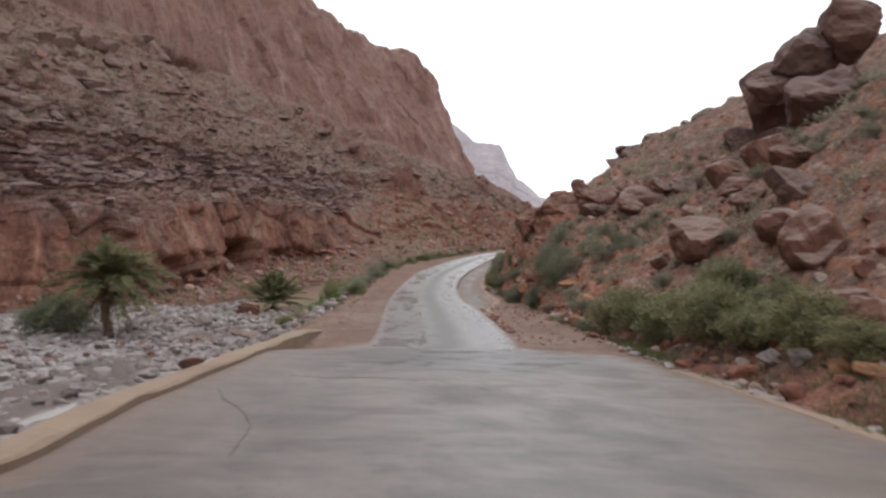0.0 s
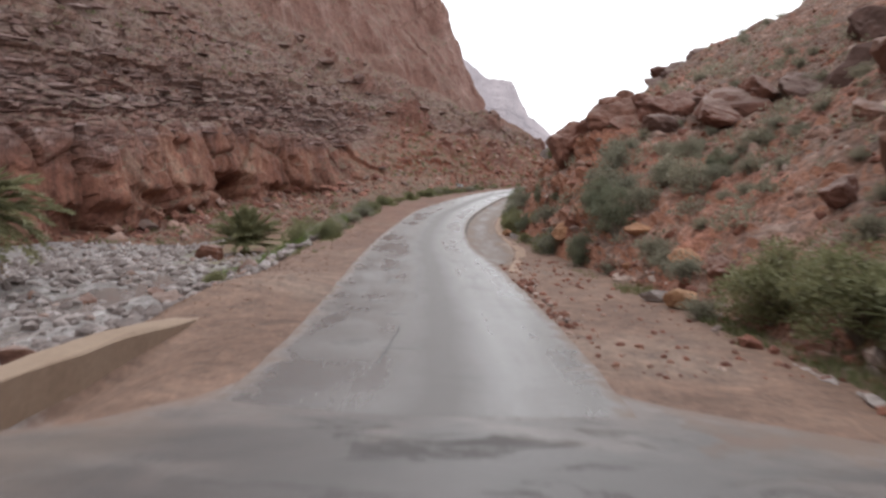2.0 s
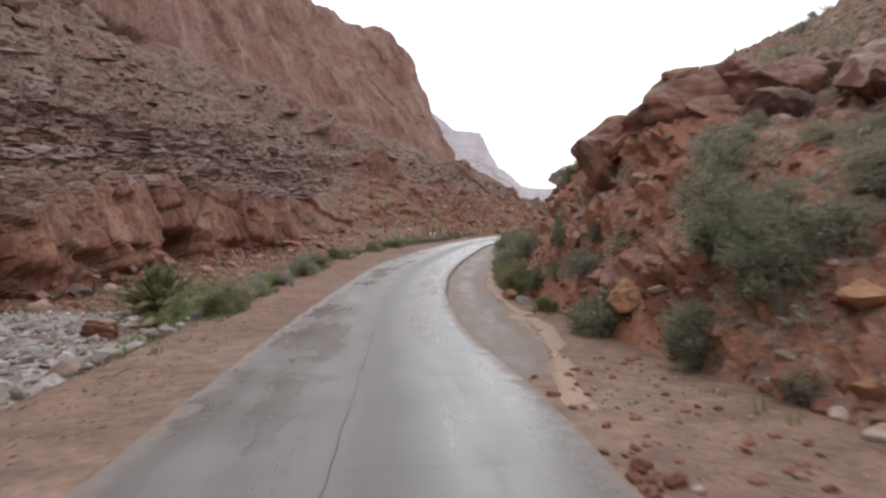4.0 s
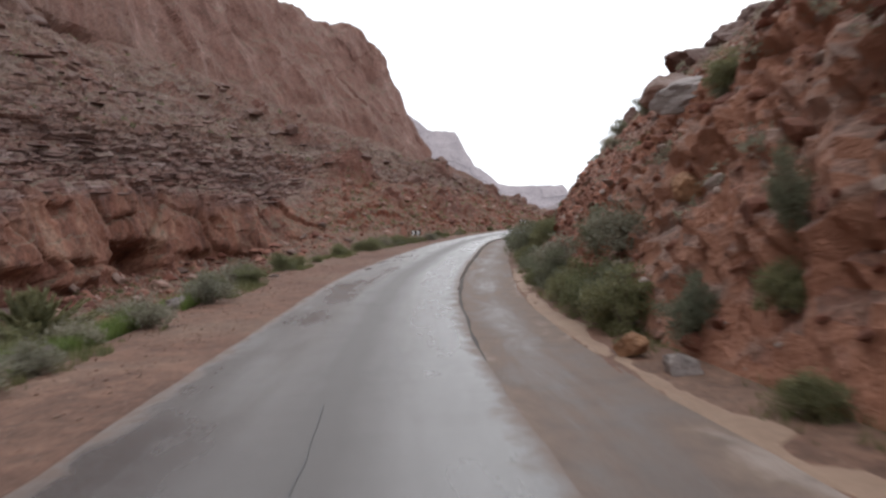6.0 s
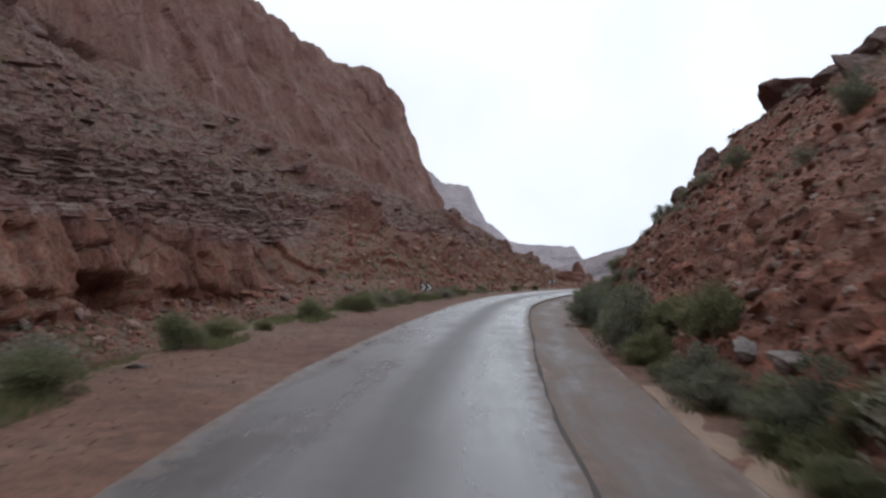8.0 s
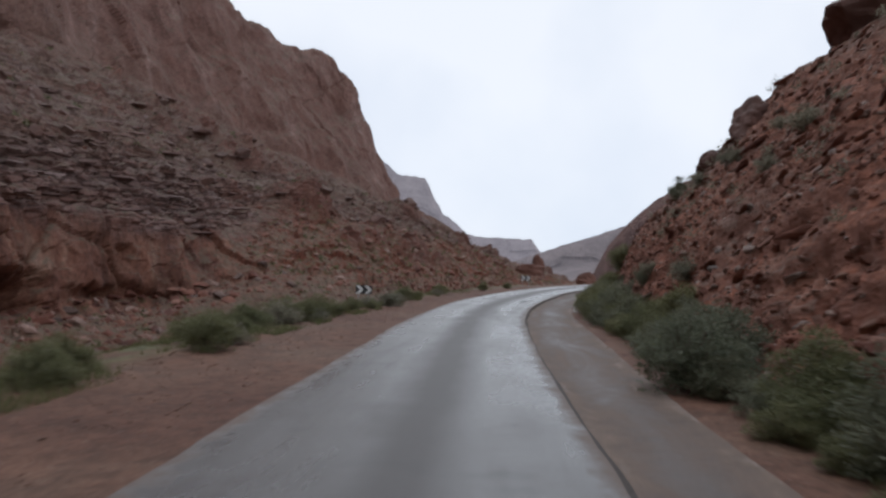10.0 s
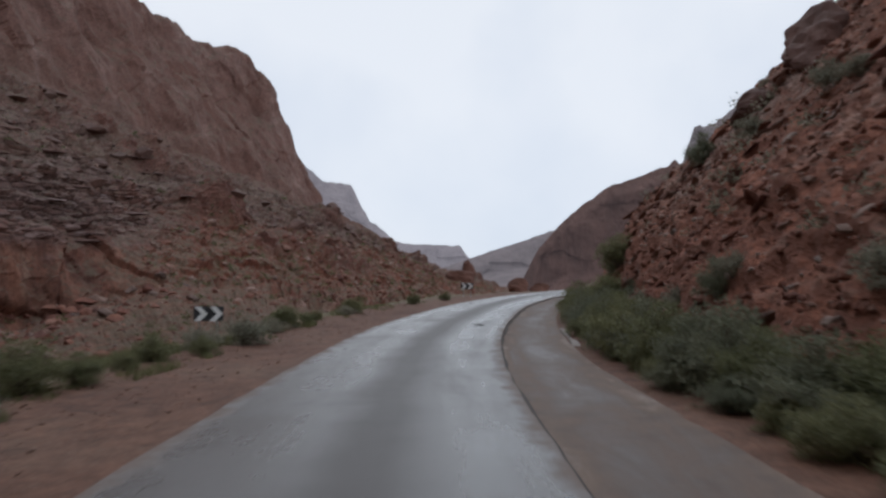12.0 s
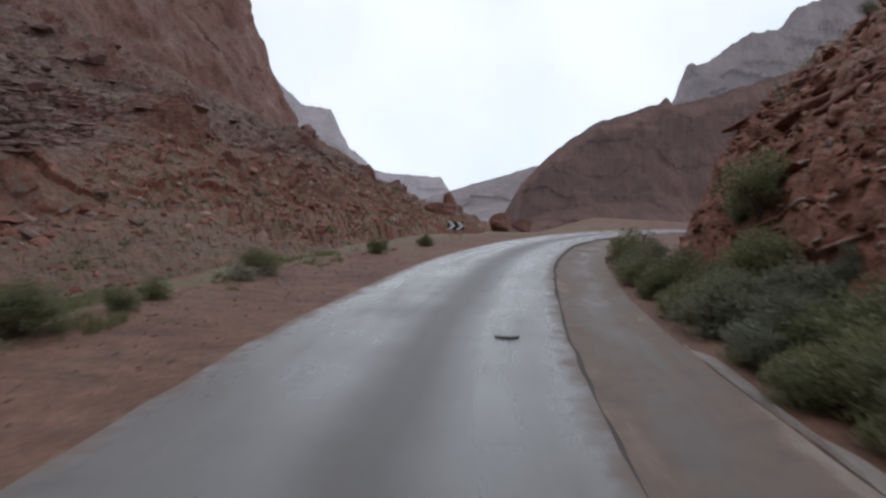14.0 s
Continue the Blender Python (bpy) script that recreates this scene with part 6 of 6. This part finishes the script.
boulder(2.95, 48.1, 0.5, 30, MAT_ORANGE, "pinkish boulder against the kerb", 0.8, 0.12)
boulder(3.25, 46.9, 0.65, 31, MAT_PALE, "grey boulder below the bank", 0.5)
rock_at(5.55, 52.9, 3.6, 2.1, 32, MAT_PALE, "pale grey limestone slab jutting from the bank", (0.9, 1.1, 0.4), 10)
boulder(8.9, 65.4, 2.8, 62, MAT_BOULDER, "dark block on the crest of the cut", 0.6, 0.35)
boulder(6.6, 49.6, 1.2, 33, MAT_BOULDER, "dark boulder on the crest", 0.7, 0.45)
boulder(4.65, 50.6, 0.9, 34, MAT_ORANGE, "orange rock in the bank")
boulder(23.2, 103.8, 6.2, 35, MAT_CRAG, "huge overhanging dark crag on the skyline", 0.55, 0.5, (1.15, 0.9, 1), 15, -0.35)
boulder(24.2, 100.5, 3.0, 36, MAT_BOULDER, "dark crag on the skyline", 0.6, 0.6)
boulder(4.4, 64.8, 0.65, 37, MAT_PALE, "pale rock in the rubble bank")
boulder(4.3, 63.1, 0.7, 38, MAT_PALE, "pale rock in the rubble bank")
boulder(19.4, 92.0, 2.4, 39, MAT_CRAG, "dark crag on the ridge", 0.7, 0.62)
boulder(9.5, 90.4, 0.8, 40, MAT_PALE, "pale slab in the rubble bank", 0.35)
boulder(29.3, 92.0, 4.0, 41, MAT_BOULDER, "blocky crag on the ridge", 0.8, 0.5)
boulder(25.0, 96.0, 2.6, 42, MAT_BOULDER, "weathered block on the ridge", 0.7, 0.45)
boulder(18.9, 94.3, 2.0, 43, MAT_CRAG, "weathered dark block on the ridge", 0.7, 0.62)
boulder(9.9, 58.4, 1.5, 44, MAT_BOULDER, "dark block on the crest of the bank", 0.9)
boulder(-17.2, 63.0, 2.6, 45, MAT_BOULDER, "red boulder in the riverbed below the palm", 0.6)
boulder(-8.6, 27.5, 1.3, 46, MAT_BOULDER, "brown boulder in the riverbed", 0.5)
boulder(-9.0, 37.0, 1.5, 47, MAT_BOULDER, "red flat boulder in the riverbed", 0.45)
boulder(-5.75, 66.4, 0.45, 48, MAT_PALE, "flat stone lying on the dirt shoulder", 0.3)
boulder(-2.62, 12.0, 0.4, 49, MAT_PALE, "pale block standing on the kerb", 0.8, 0.1, lift=0.9)
for k, (x, y, z, size, stretch, turn) in enumerate((
        (5.0, 44.5, 3.2, 1.7, (0.8, 1.2, 1.0), 15), (5.7, 44.6, 3.7, 2.0, (0.9, 1.2, 1.0), 25), (6.4, 43.8, 4.2, 2.2, (0.9, 1.2, 0.95), 40), (7.1, 43.0, 4.5, 2.4, (1.0, 1.1, 0.85), 55), (8.3, 42.6, 4.75, 2.3, (1.1, 1.0, 0.8), 60),
        (6.9, 42.9, 5.2, 0.9, (1.3, 1.1, 0.7), 10), (6.2, 43.9, 2.3, 2.0, (0.8, 1.2, 1.0), 30), (6.9, 43.1, 3.0, 2.2, (0.9, 1.2, 1.0), 48), (7.8, 42.3, 3.9, 2.2, (1.0, 1.1, 0.9), 62), (9.4, 42.9, 5.1, 2.2, (1.2, 0.9, 0.7), 70), (9.3, 54.6, 6.7, 1.6, (0.9, 0.9, 0.9), 20))):
    rock_at(x, y, z, size, 720 + k, MAT_BLUFF, "red-brown bedded rock face of the bluff", stretch, turn)
# stepped crags along the higher crest behind
for k, (x, y, z, size, stretch, turn) in enumerate((
        (17.9, 86.2, 12.0, 3.4, (1.0, 0.9, 0.85), 15), (19.6, 87.0, 13.2, 4.0, (1.2, 0.9, 0.7), 50), (22.2, 88.5, 14.6, 4.2, (1.2, 1.0, 0.75), 80), (24.6, 88.0, 15.5, 3.6, (1.1, 1.0, 0.75), 20), (27.2, 89.4, 16.7, 3.6, (1.2, 1.0, 0.7), 60), (18.3, 37.4, 11.9, 3.8, (1.1, 1.0, 0.8), 75), (20.0, 37.0, 13.0, 4.4, (1.2, 1.0, 0.85), 20), (17.2, 38.0, 10.6, 3.0, (1.2, 1.0, 0.7), 40))):
    rock_at(x, y, z, size, 760 + k, MAT_CRAG, "grey-brown stepped crag on the crest", stretch, turn)
rock_at(64, 447, 13.5, 16, 730, MAT_FARROCK, "red rock mound on the far ridge", (1.3, 1.0, 0.85), 20, "far_rock", "rocks of the far ridge")
rock_at(86, 421, 10.5, 13, 731, MAT_FARROCK, "red rock block beside the far bend", (1.2, 0.9, 0.75), 50, "far_rock", "rocks of the far ridge")
rock_at(98, 424, 9.5, 9, 732, MAT_FARROCK, "red rock block beside the far bend", (1.3, 0.9, 0.7), 5, "far_rock", "rocks of the far ridge")
pillar = new("rock_pillar", rock_mesh("rock_pillar", 55, MAT_FARROCK, 1.0, 12, 4))
pillar.matrix_world = pose(69, 452, 19.5, 2, -3, 30)
pillar.scale = (9.5, 8.5, 15)
tagged(pillar, "lone red rock tower on the far ridge", "rock")

# ---------------------------------------------------------------- road signs and marks
chevron_sign(-1.54, 105.4, surface(-1.54, 105.4), 2.07, 12, 0.8, 0.41)
chevron_sign(11.62, 137.6, surface(11.62, 137.6), 3.7, -12, 0.88, 0.44)


def flat_patch(name, x, y, rx, ry, seed, parent, material, label, thick=0.004):
    """A thin ragged lump lying on the road."""
    r = random.Random(seed)
    bm = bmesh.new()
    z = float(road_z(y)) + 0.022
    n = 30
    wave = [r.uniform(0, 6.28) for _ in range(4)]
    ring = []
    for i in range(n):
        a = 6.2832 * i / n
        k = 0.8 + 0.22 * math.sin(2 * a + wave[0]) + 0.16 * math.sin(3 * a + wave[1]) + 0.12 * math.sin(5 * a + wave[2]) + r.uniform(-0.09, 0.09)
        ring.append((x + rx * math.cos(a) * k, y + ry * math.sin(a) * k))
    low = [bm.verts.new((px, py, z - 0.05)) for px, py in ring]
    top = [bm.verts.new((x + (px - x) * 0.985, y + (py - y) * 0.985, z + thick)) for px, py in ring]
    bm.faces.new(top)
    for i in range(n):
        bm.faces.new((low[i], low[(i + 1) % n], top[(i + 1) % n], top[i]))
    return part(name, bm, material, parent, label)


flat_patch("tar_lump", 6.69, 108.2, 0.17, 0.13, 1, road, MAT_TAR, "dark flat lump of tar", 0.02)


def crack(points, width, seed, parent):
    """A filled crack wandering along the road."""
    r = random.Random(seed)
    pts = np.array(points, float)
    n = 40
    t = np.linspace(0, len(pts) - 1, n)
    x, y = np.interp(t, range(len(pts)), pts[:, 0]), np.interp(t, range(len(pts)), pts[:, 1])
    x = x + np.array([r.uniform(-0.02, 0.02) for _ in range(n)])
    bm = bmesh.new()
    rows = []
    for a, b in zip(x, y):
        w = width * r.uniform(0.4, 1.2)
        grain = float(fbm(np.array([[a, b, 0.0]]) * 0.7, 3, 3)[0])
        if parent is apron:
            z = float(road_z(b)) - 0.012 + 0.02 * (1 - (2 * (a + 2.35) / 8.6 - 1) ** 2) + 0.012 * grain + 0.005
        else:
            u = (a - float(road_left(b))) / float(road_right(b) - road_left(b))
            z = float(road_z(b)) - 0.035 * (1 - float(smooth(16.8, 18.6, b))) + 0.03 * (1 - (2 * u - 1) ** 2) + 0.012 * grain + 0.006
        rows.append((bm.verts.new((a - w, b, z)), bm.verts.new((a + w, b, z)), bm.verts.new((a + w, b, z - 0.03)), bm.verts.new((a - w, b, z - 0.03))))
    for p, q in zip(rows, rows[1:]):
        for i in range(4):
            bm.faces.new((p[i], p[(i + 1) % 4], q[(i + 1) % 4], q[i]))
    return part("crack", bm, MAT_STAIN if parent is apron else MAT_TAR, parent, "dark crack in the asphalt")


def worn_patch(x, y, rx, ry, seed):
    """A ragged darker skin of old repair, lying on the asphalt."""
    r = random.Random(seed)
    n, rings = 36, 4
    wave = [r.uniform(0, 6.28) for _ in range(4)]
    V, F = [], []
    for j in range(rings + 1):
        for i in range(n):
            a = 6.2832 * i / n
            k = 0.75 + 0.25 * math.sin(2 * a + wave[0]) + 0.18 * math.sin(3 * a + wave[1]) + 0.13 * math.sin(7 * a + wave[2]) + (r.uniform(-0.12, 0.12) if j == rings else 0)
            V.append((x + rx * math.cos(a) * k * j / rings, y + ry * math.sin(a) * k * j / rings))
    V = np.array(V)
    left, right = road_left(V[:, 1]), road_right(V[:, 1])
    u = (V[:, 0] - left) / (right - left)
    z = road_z(V[:, 1]) - 0.035 * (1 - smooth(16.8, 18.6, V[:, 1])) + 0.03 * (1 - (2 * u - 1) ** 2) + 0.012 * fbm(np.stack([V[:, 0], V[:, 1], 0 * u], -1) * 0.7, 3, 3) + 0.006
    z[-n:] -= 0.012
    for j in range(rings):
        for i in range(n):
            F.append((j * n + i, j * n + (i + 1) % n, (j + 1) * n + (i + 1) % n, (j + 1) * n + i))
    return tagged(mesh_object("patch", np.concatenate([V, z[:, None]], 1), F, MAT_PATCH, road), "darker worn patch of asphalt")


for n, (x, y, rx, ry) in enumerate(((0.2, 20.9, 0.4, 0.35), (0.95, 20.6, 0.3, 0.2), (-0.05, 25.2, 0.35, 0.3), (0.45, 23.6, 0.25, 0.25), (-0.5, 31.2, 0.3, 0.9), (-0.55, 34.2, 0.4, 0.5), (-0.2, 28.6, 0.3, 0.6))):
    worn_patch(x, y, rx, ry, 20 + n)
crack([(0.6, 25.9), (0.33, 29.4), (-0.05, 34.5), (-0.38, 39.3), (-0.78, 45.3)], 0.011, 1, road)
crack([(0.75, 19.6), (0.68, 22.4)], 0.012, 3, road)
crack([(-1.62, 10.0), (-1.25, 9.0), (-0.66, 8.0), (-0.23, 7.0), (0.0, 5.5)], 0.008, 4, apron)
crack([(-0.9, 11.6), (-0.2, 11.4), (0.6, 11.7), (1.3, 11.5)], 0.008, 5, apron)

# ---------------------------------------------------------------- loose stone
def stone_pieces(parent, count, place, sizes, seed, material, kinds=8, rise=0.1):
    """Stones that can be told apart: one object each, sharing a few meshes."""
    r = random.Random(seed)
    forms = [rock_mesh("stone", seed + k, material, 0.62, 6, 1) for k in range(kinds)]
    for _ in range(count):
        x, y, z = place(r)
        ob = new("stone", forms[r.randrange(kinds)])
        s = sizes[0] + (sizes[1] - sizes[0]) * r.random() ** 2
        ob.matrix_world = pose(x, y, z + rise * s, r.uniform(-20, 20), r.uniform(-20, 20), r.uniform(0, 360))
        ob.scale = (s * r.uniform(0.9, 1.4), s * r.uniform(0.7, 1.0), s)
        ob.parent = parent


def on_ground(x, y):
    return x, y, ground_at(x, y)


def river_spot(lo, hi, deep):
    def pick(r):
        y = r.uniform(lo, hi)
        edge = float(soft_interp(y, SHOULDER_Y, SHOULDER_X)) - 0.7
        return on_ground(edge - deep * r.random() ** 1.2, y)
    return pick


def slope_spot(lo, hi, out):
    def pick(r):
        y = r.uniform(lo, hi)
        x = float(toe(y)) + 0.1 + out * r.random() ** 1.6
        return x, y, surface(x, y)
    return pick


def verge_spot(r):
    y = r.uniform(20, 37)
    x = float(road_right(y)) + (0.05 + abs(r.gauss(0, 0.25)) if r.random() < 0.5 and y > 22 and y < 31 else r.uniform(0.2, 2.6))
    return on_ground(x, y)


def edge_spot(r):
    y = r.uniform(23.5, 30.5)
    return on_ground(float(road_right(y)) + 0.08 + abs(r.gauss(0, 0.16)), y)


def left_spot(r):
    y = r.uniform(22, 125)
    a, b = float(road_left(y)), float(soft_interp(y, SHOULDER_Y, SHOULDER_X))
    return on_ground(b - 0.6 + (a - b) * r.random() ** 2, y)


stone_pieces(ground, 240, river_spot(6, 34, 9), (0.2, 0.65), 300, MAT_RIVER)
stone_pieces(ground, 26, river_spot(8, 60, 13), (0.5, 1.3), 320, MAT_BOULDER)
stone_pieces(ground, 55, edge_spot, (0.1, 0.32), 350, MAT_RUBBLE)
stone_pieces(hillside, 290, slope_spot(50, 114, 5.0), (0.12, 0.42), 400, MAT_RUBBLE, rise=-0.1)
scatter("river_gravel", 5000, river_spot(-2, 66, 17), (0.08, 0.8), 500, MAT_RIVER, "grey and white river cobbles")
scatter("rubble", 8000, slope_spot(12, 122, 15), (0.06, 0.42), 510, MAT_RUBBLE, "loose red rubble on the hillside", rise=-0.05)
scatter("slope_stones", 800, slope_spot(10, 50, 14), (0.15, 0.8), 512, MAT_RUBBLE, "broken red and pale stones among the shrubs", level=2, rise=-0.05)
scatter("bank_rubble", 3200, slope_spot(52, 120, 9), (0.08, 0.36), 515, MAT_RUBBLE, "angular broken rock in the road cut", rise=-0.14)
scatter("cut_stones", 5000, slope_spot(55, 120, 8), (0.06, 0.4), 518, MAT_RUBBLE, "small angular stones weathering out of the red cut", rise=0.0)
scatter("roadside_stones", 420, verge_spot, (0.04, 0.2), 520, MAT_RUBBLE, "scattered red stones beside the asphalt")
scatter("ford_stones", 150, lambda r: (lambda y: (lambda x: (x, y, surface(x, y)))(float(toe(y)) - 0.5 + 2.2 * r.random()))(r.uniform(4, 24)), (0.08, 0.5), 525, MAT_RUBBLE, "broken stones along the ford's edge")
scatter("shoulder_gravel", 9000, left_spot, (0.018, 0.075), 530, MAT_GRAVEL, "small stones on the dirt shoulder")

wall_co = np.zeros(len(canyon_wall.data.vertices) * 3)
canyon_wall.data.vertices.foreach_get("co", wall_co)
wall_co = wall_co.reshape(-1, 3)
layer, loose = np.zeros(len(wall_co), np.float32), np.zeros(len(wall_co), np.float32)
canyon_wall.data.attributes["layer"].data.foreach_get("value", layer)
canyon_wall.data.attributes["loose"].data.foreach_get("value", loose)
seen = (wall_co[:, 1] > 60) & (wall_co[:, 1] < 420)
loose_part = wall_co[seen & (loose > 0.5) & (layer > -0.9)]
foot_part = wall_co[seen & (layer < 0.05) & (layer > -0.85)]
scree_part = wall_co[seen & (layer > 1.3) & (layer < 2.9)]


def talus_spot(r):
    k = r.random()
    src = loose_part if k < 0.55 else foot_part if k < 0.94 else scree_part
    return tuple(src[r.randrange(len(src))])


def plain_spot(r):
    y = r.uniform(128, 190)
    return on_ground(float(soft_interp(y, SHOULDER_Y, SHOULDER_X)) - 7 - 32 * r.random(), y)


def far_bed_spot(r):
    y = r.uniform(40, 132)
    return on_ground(-16 - 0.3 * max(y - 60, 0) - 24 * r.random(), y)


scatter("far_cobbles", 2600, far_bed_spot, (0.2, 1.3), 555, MAT_RIVER, "grey cobbles of the far riverbed")
scatter("valley_rubble", 1500, plain_spot, (0.2, 1.7), 550, MAT_TALUS, "red rubble strewn below the canyon wall")
scatter("talus_boulders", 2200, talus_spot, (0.7, 3.4), 540, MAT_TALUS, "fallen red boulders on the talus", rise=-0.05)
scatter("talus_stones", 9500, talus_spot, (0.28, 1.3), 545, MAT_TALUS, "broken red stones strewn over the talus", rise=0.0)

ledge_part = wall_co[seen & (layer > 0.8) & (layer < 2.4) & (loose < 0.3)]
flag_part = wall_co[seen & (layer > 1.95) & (layer < 2.95)]
red_part = wall_co[seen & (layer > -0.3) & (layer < 0.12) & (loose < 0.3) & (wall_co[:, 1] > 95)]


def slabs(name, count, src, sizes, shape, seed, material, label, tilt=0.09, sunk=0.0):
    """Flat rock slabs lying along the beds of the wall, past counting, in one mesh."""
    r = np.random.default_rng(seed)
    forms = [rock_mesh("slab_form", seed + k, material, 1.0, 8, 2) for k in range(5)]
    data = []
    for me in forms:
        co = np.zeros(len(me.vertices) * 3)
        me.vertices.foreach_get("co", co)
        data.append((co.reshape(-1, 3), np.array([list(q.vertices) for q in me.polygons])))
        bpy.data.meshes.remove(me)
    V, F, base = [], [], 0
    for at in src[r.integers(0, len(src), count)]:
        co, fa = data[r.integers(0, 5)]
        size = sizes[0] + (sizes[1] - sizes[0]) * r.random() ** 2.5
        q = co * size * np.array(shape) * r.uniform(0.7, 1.4, 3)
        heading = r.normal(0.0, 0.3) + (0.55 if at[1] > 200 else 0.1)
        ca, sa = math.cos(heading), math.sin(heading)
        x, y = q[:, 0] * ca + q[:, 1] * sa, -q[:, 0] * sa + q[:, 1] * ca
        V.append(np.stack([x - sunk * size, y, q[:, 2] + tilt * y], -1) + at)
        F.append(fa + base)
        base += len(co)
    return tagged(mesh_object(name, np.concatenate(V), np.concatenate(F), material, shade=False), label, "rocks", kind="stuff")


slabs("ledge_slabs", 800, ledge_part, (1.2, 6.5), (0.5, 1.7, 0.18), 600, MAT_FLAG, "grey-violet rock slabs stacked along the ledges", 0.09, 0.1)
slabs("slope_slabs", 600, flag_part, (0.8, 3.4), (0.6, 1.2, 0.34), 610, MAT_FLAG, "grey and red slabs strewn over the high slope", 0.09, 0.08)
slabs("slope_crags", 170, flag_part, (3.0, 9.0), (0.7, 1.1, 0.5), 620, MAT_CRAG, "dark red crags standing out of the slope")
slabs("foot_blocks", 420, red_part, (0.8, 3.6), (0.8, 1.2, 0.6), 630, MAT_TALUS, "fallen red blocks at the foot of the canyon wall")


def scrub_tufts(name, count, place, seed, sizes, material, label):
    """Low tufts of scrub past counting, in one mesh."""
    r, g = random.Random(seed), np.random.default_rng(seed)
    V = []
    for _ in range(count):
        x, y, z = place(r)
        size, n = sizes[0] + (sizes[1] - sizes[0]) * r.random() ** 2, 60
        d = g.normal(size=(n, 3)) * np.array((1, 1, 0.7))
        d[:, 2] = np.abs(d[:, 2])
        d /= np.linalg.norm(d, axis=1, keepdims=True)
        c = np.array((x, y, z - 0.05)) + d * size * g.random((n, 1)) ** 0.6
        tip = c + (d + 0.6 * g.normal(size=(n, 3))) * 0.3 * size
        side = np.cross(d, g.normal(size=(n, 3))) * 0.09 * size
        V.append(np.stack([c - side, c + side, tip], 1).reshape(-1, 3))
    V = np.concatenate(V)
    return tagged(mesh_object(name, V, np.arange(len(V)).reshape(-1, 3), material, shade=False), label, "shrubs", kind="stuff")


def talus_scrub(r):
    k = r.random()
    src = loose_part if k < 0.5 else foot_part if k < 0.75 else flag_part
    return tuple(src[r.randrange(len(src))])


scrub_tufts("talus_scrub", 1500, talus_scrub, 640, (0.25, 1.1), MAT_GRASS, "olive scrub dotting the talus")

cut_rows = HILL_P[(hy > 55) & (hy < 119)]
cut_part = cut_rows[:, (hv > 0.4) & (hv < 4.0)].reshape(-1, 3)
slabs("cut_ledges", 260, cut_part[cut_part[:, 1] > 84], (0.4, 1.4), (0.45, 1.5, 0.22), 660, MAT_TALUS, "dark red ledges dipping through the cut", -0.3)
slabs("cut_slabs", 2600, cut_part, (0.1, 0.55), (0.6, 1.25, 0.34), 650, MAT_CUT, "pale and red broken stones bedded in the cut", -0.3)
bank_rows = HILL_P[(hy > 36) & (hy < 56)]
bank_part = bank_rows[:, (hv > 0.3) & (hv < 3.2)].reshape(-1, 3)
slabs("bank_slabs", 420, bank_part, (0.1, 0.5), (0.75, 1.1, 0.45), 660, MAT_CUT, "orange and pale stones lodged in the red bank", -0.2)
slabs("ford_edge_stones", 70, np.stack([np.interp(np.linspace(6, 21, 60), [6, 7.6, 12, 18, 21], [7.3, 7.3, 6.95, 6.25, 6.05]), np.linspace(6, 21, 60), road_z(np.linspace(6, 21, 60)) - 0.02], -1), (0.15, 0.6), (0.7, 1.2, 0.3), 670, MAT_PALE, "broken pale concrete and stones along the ford's edge", -0.03)
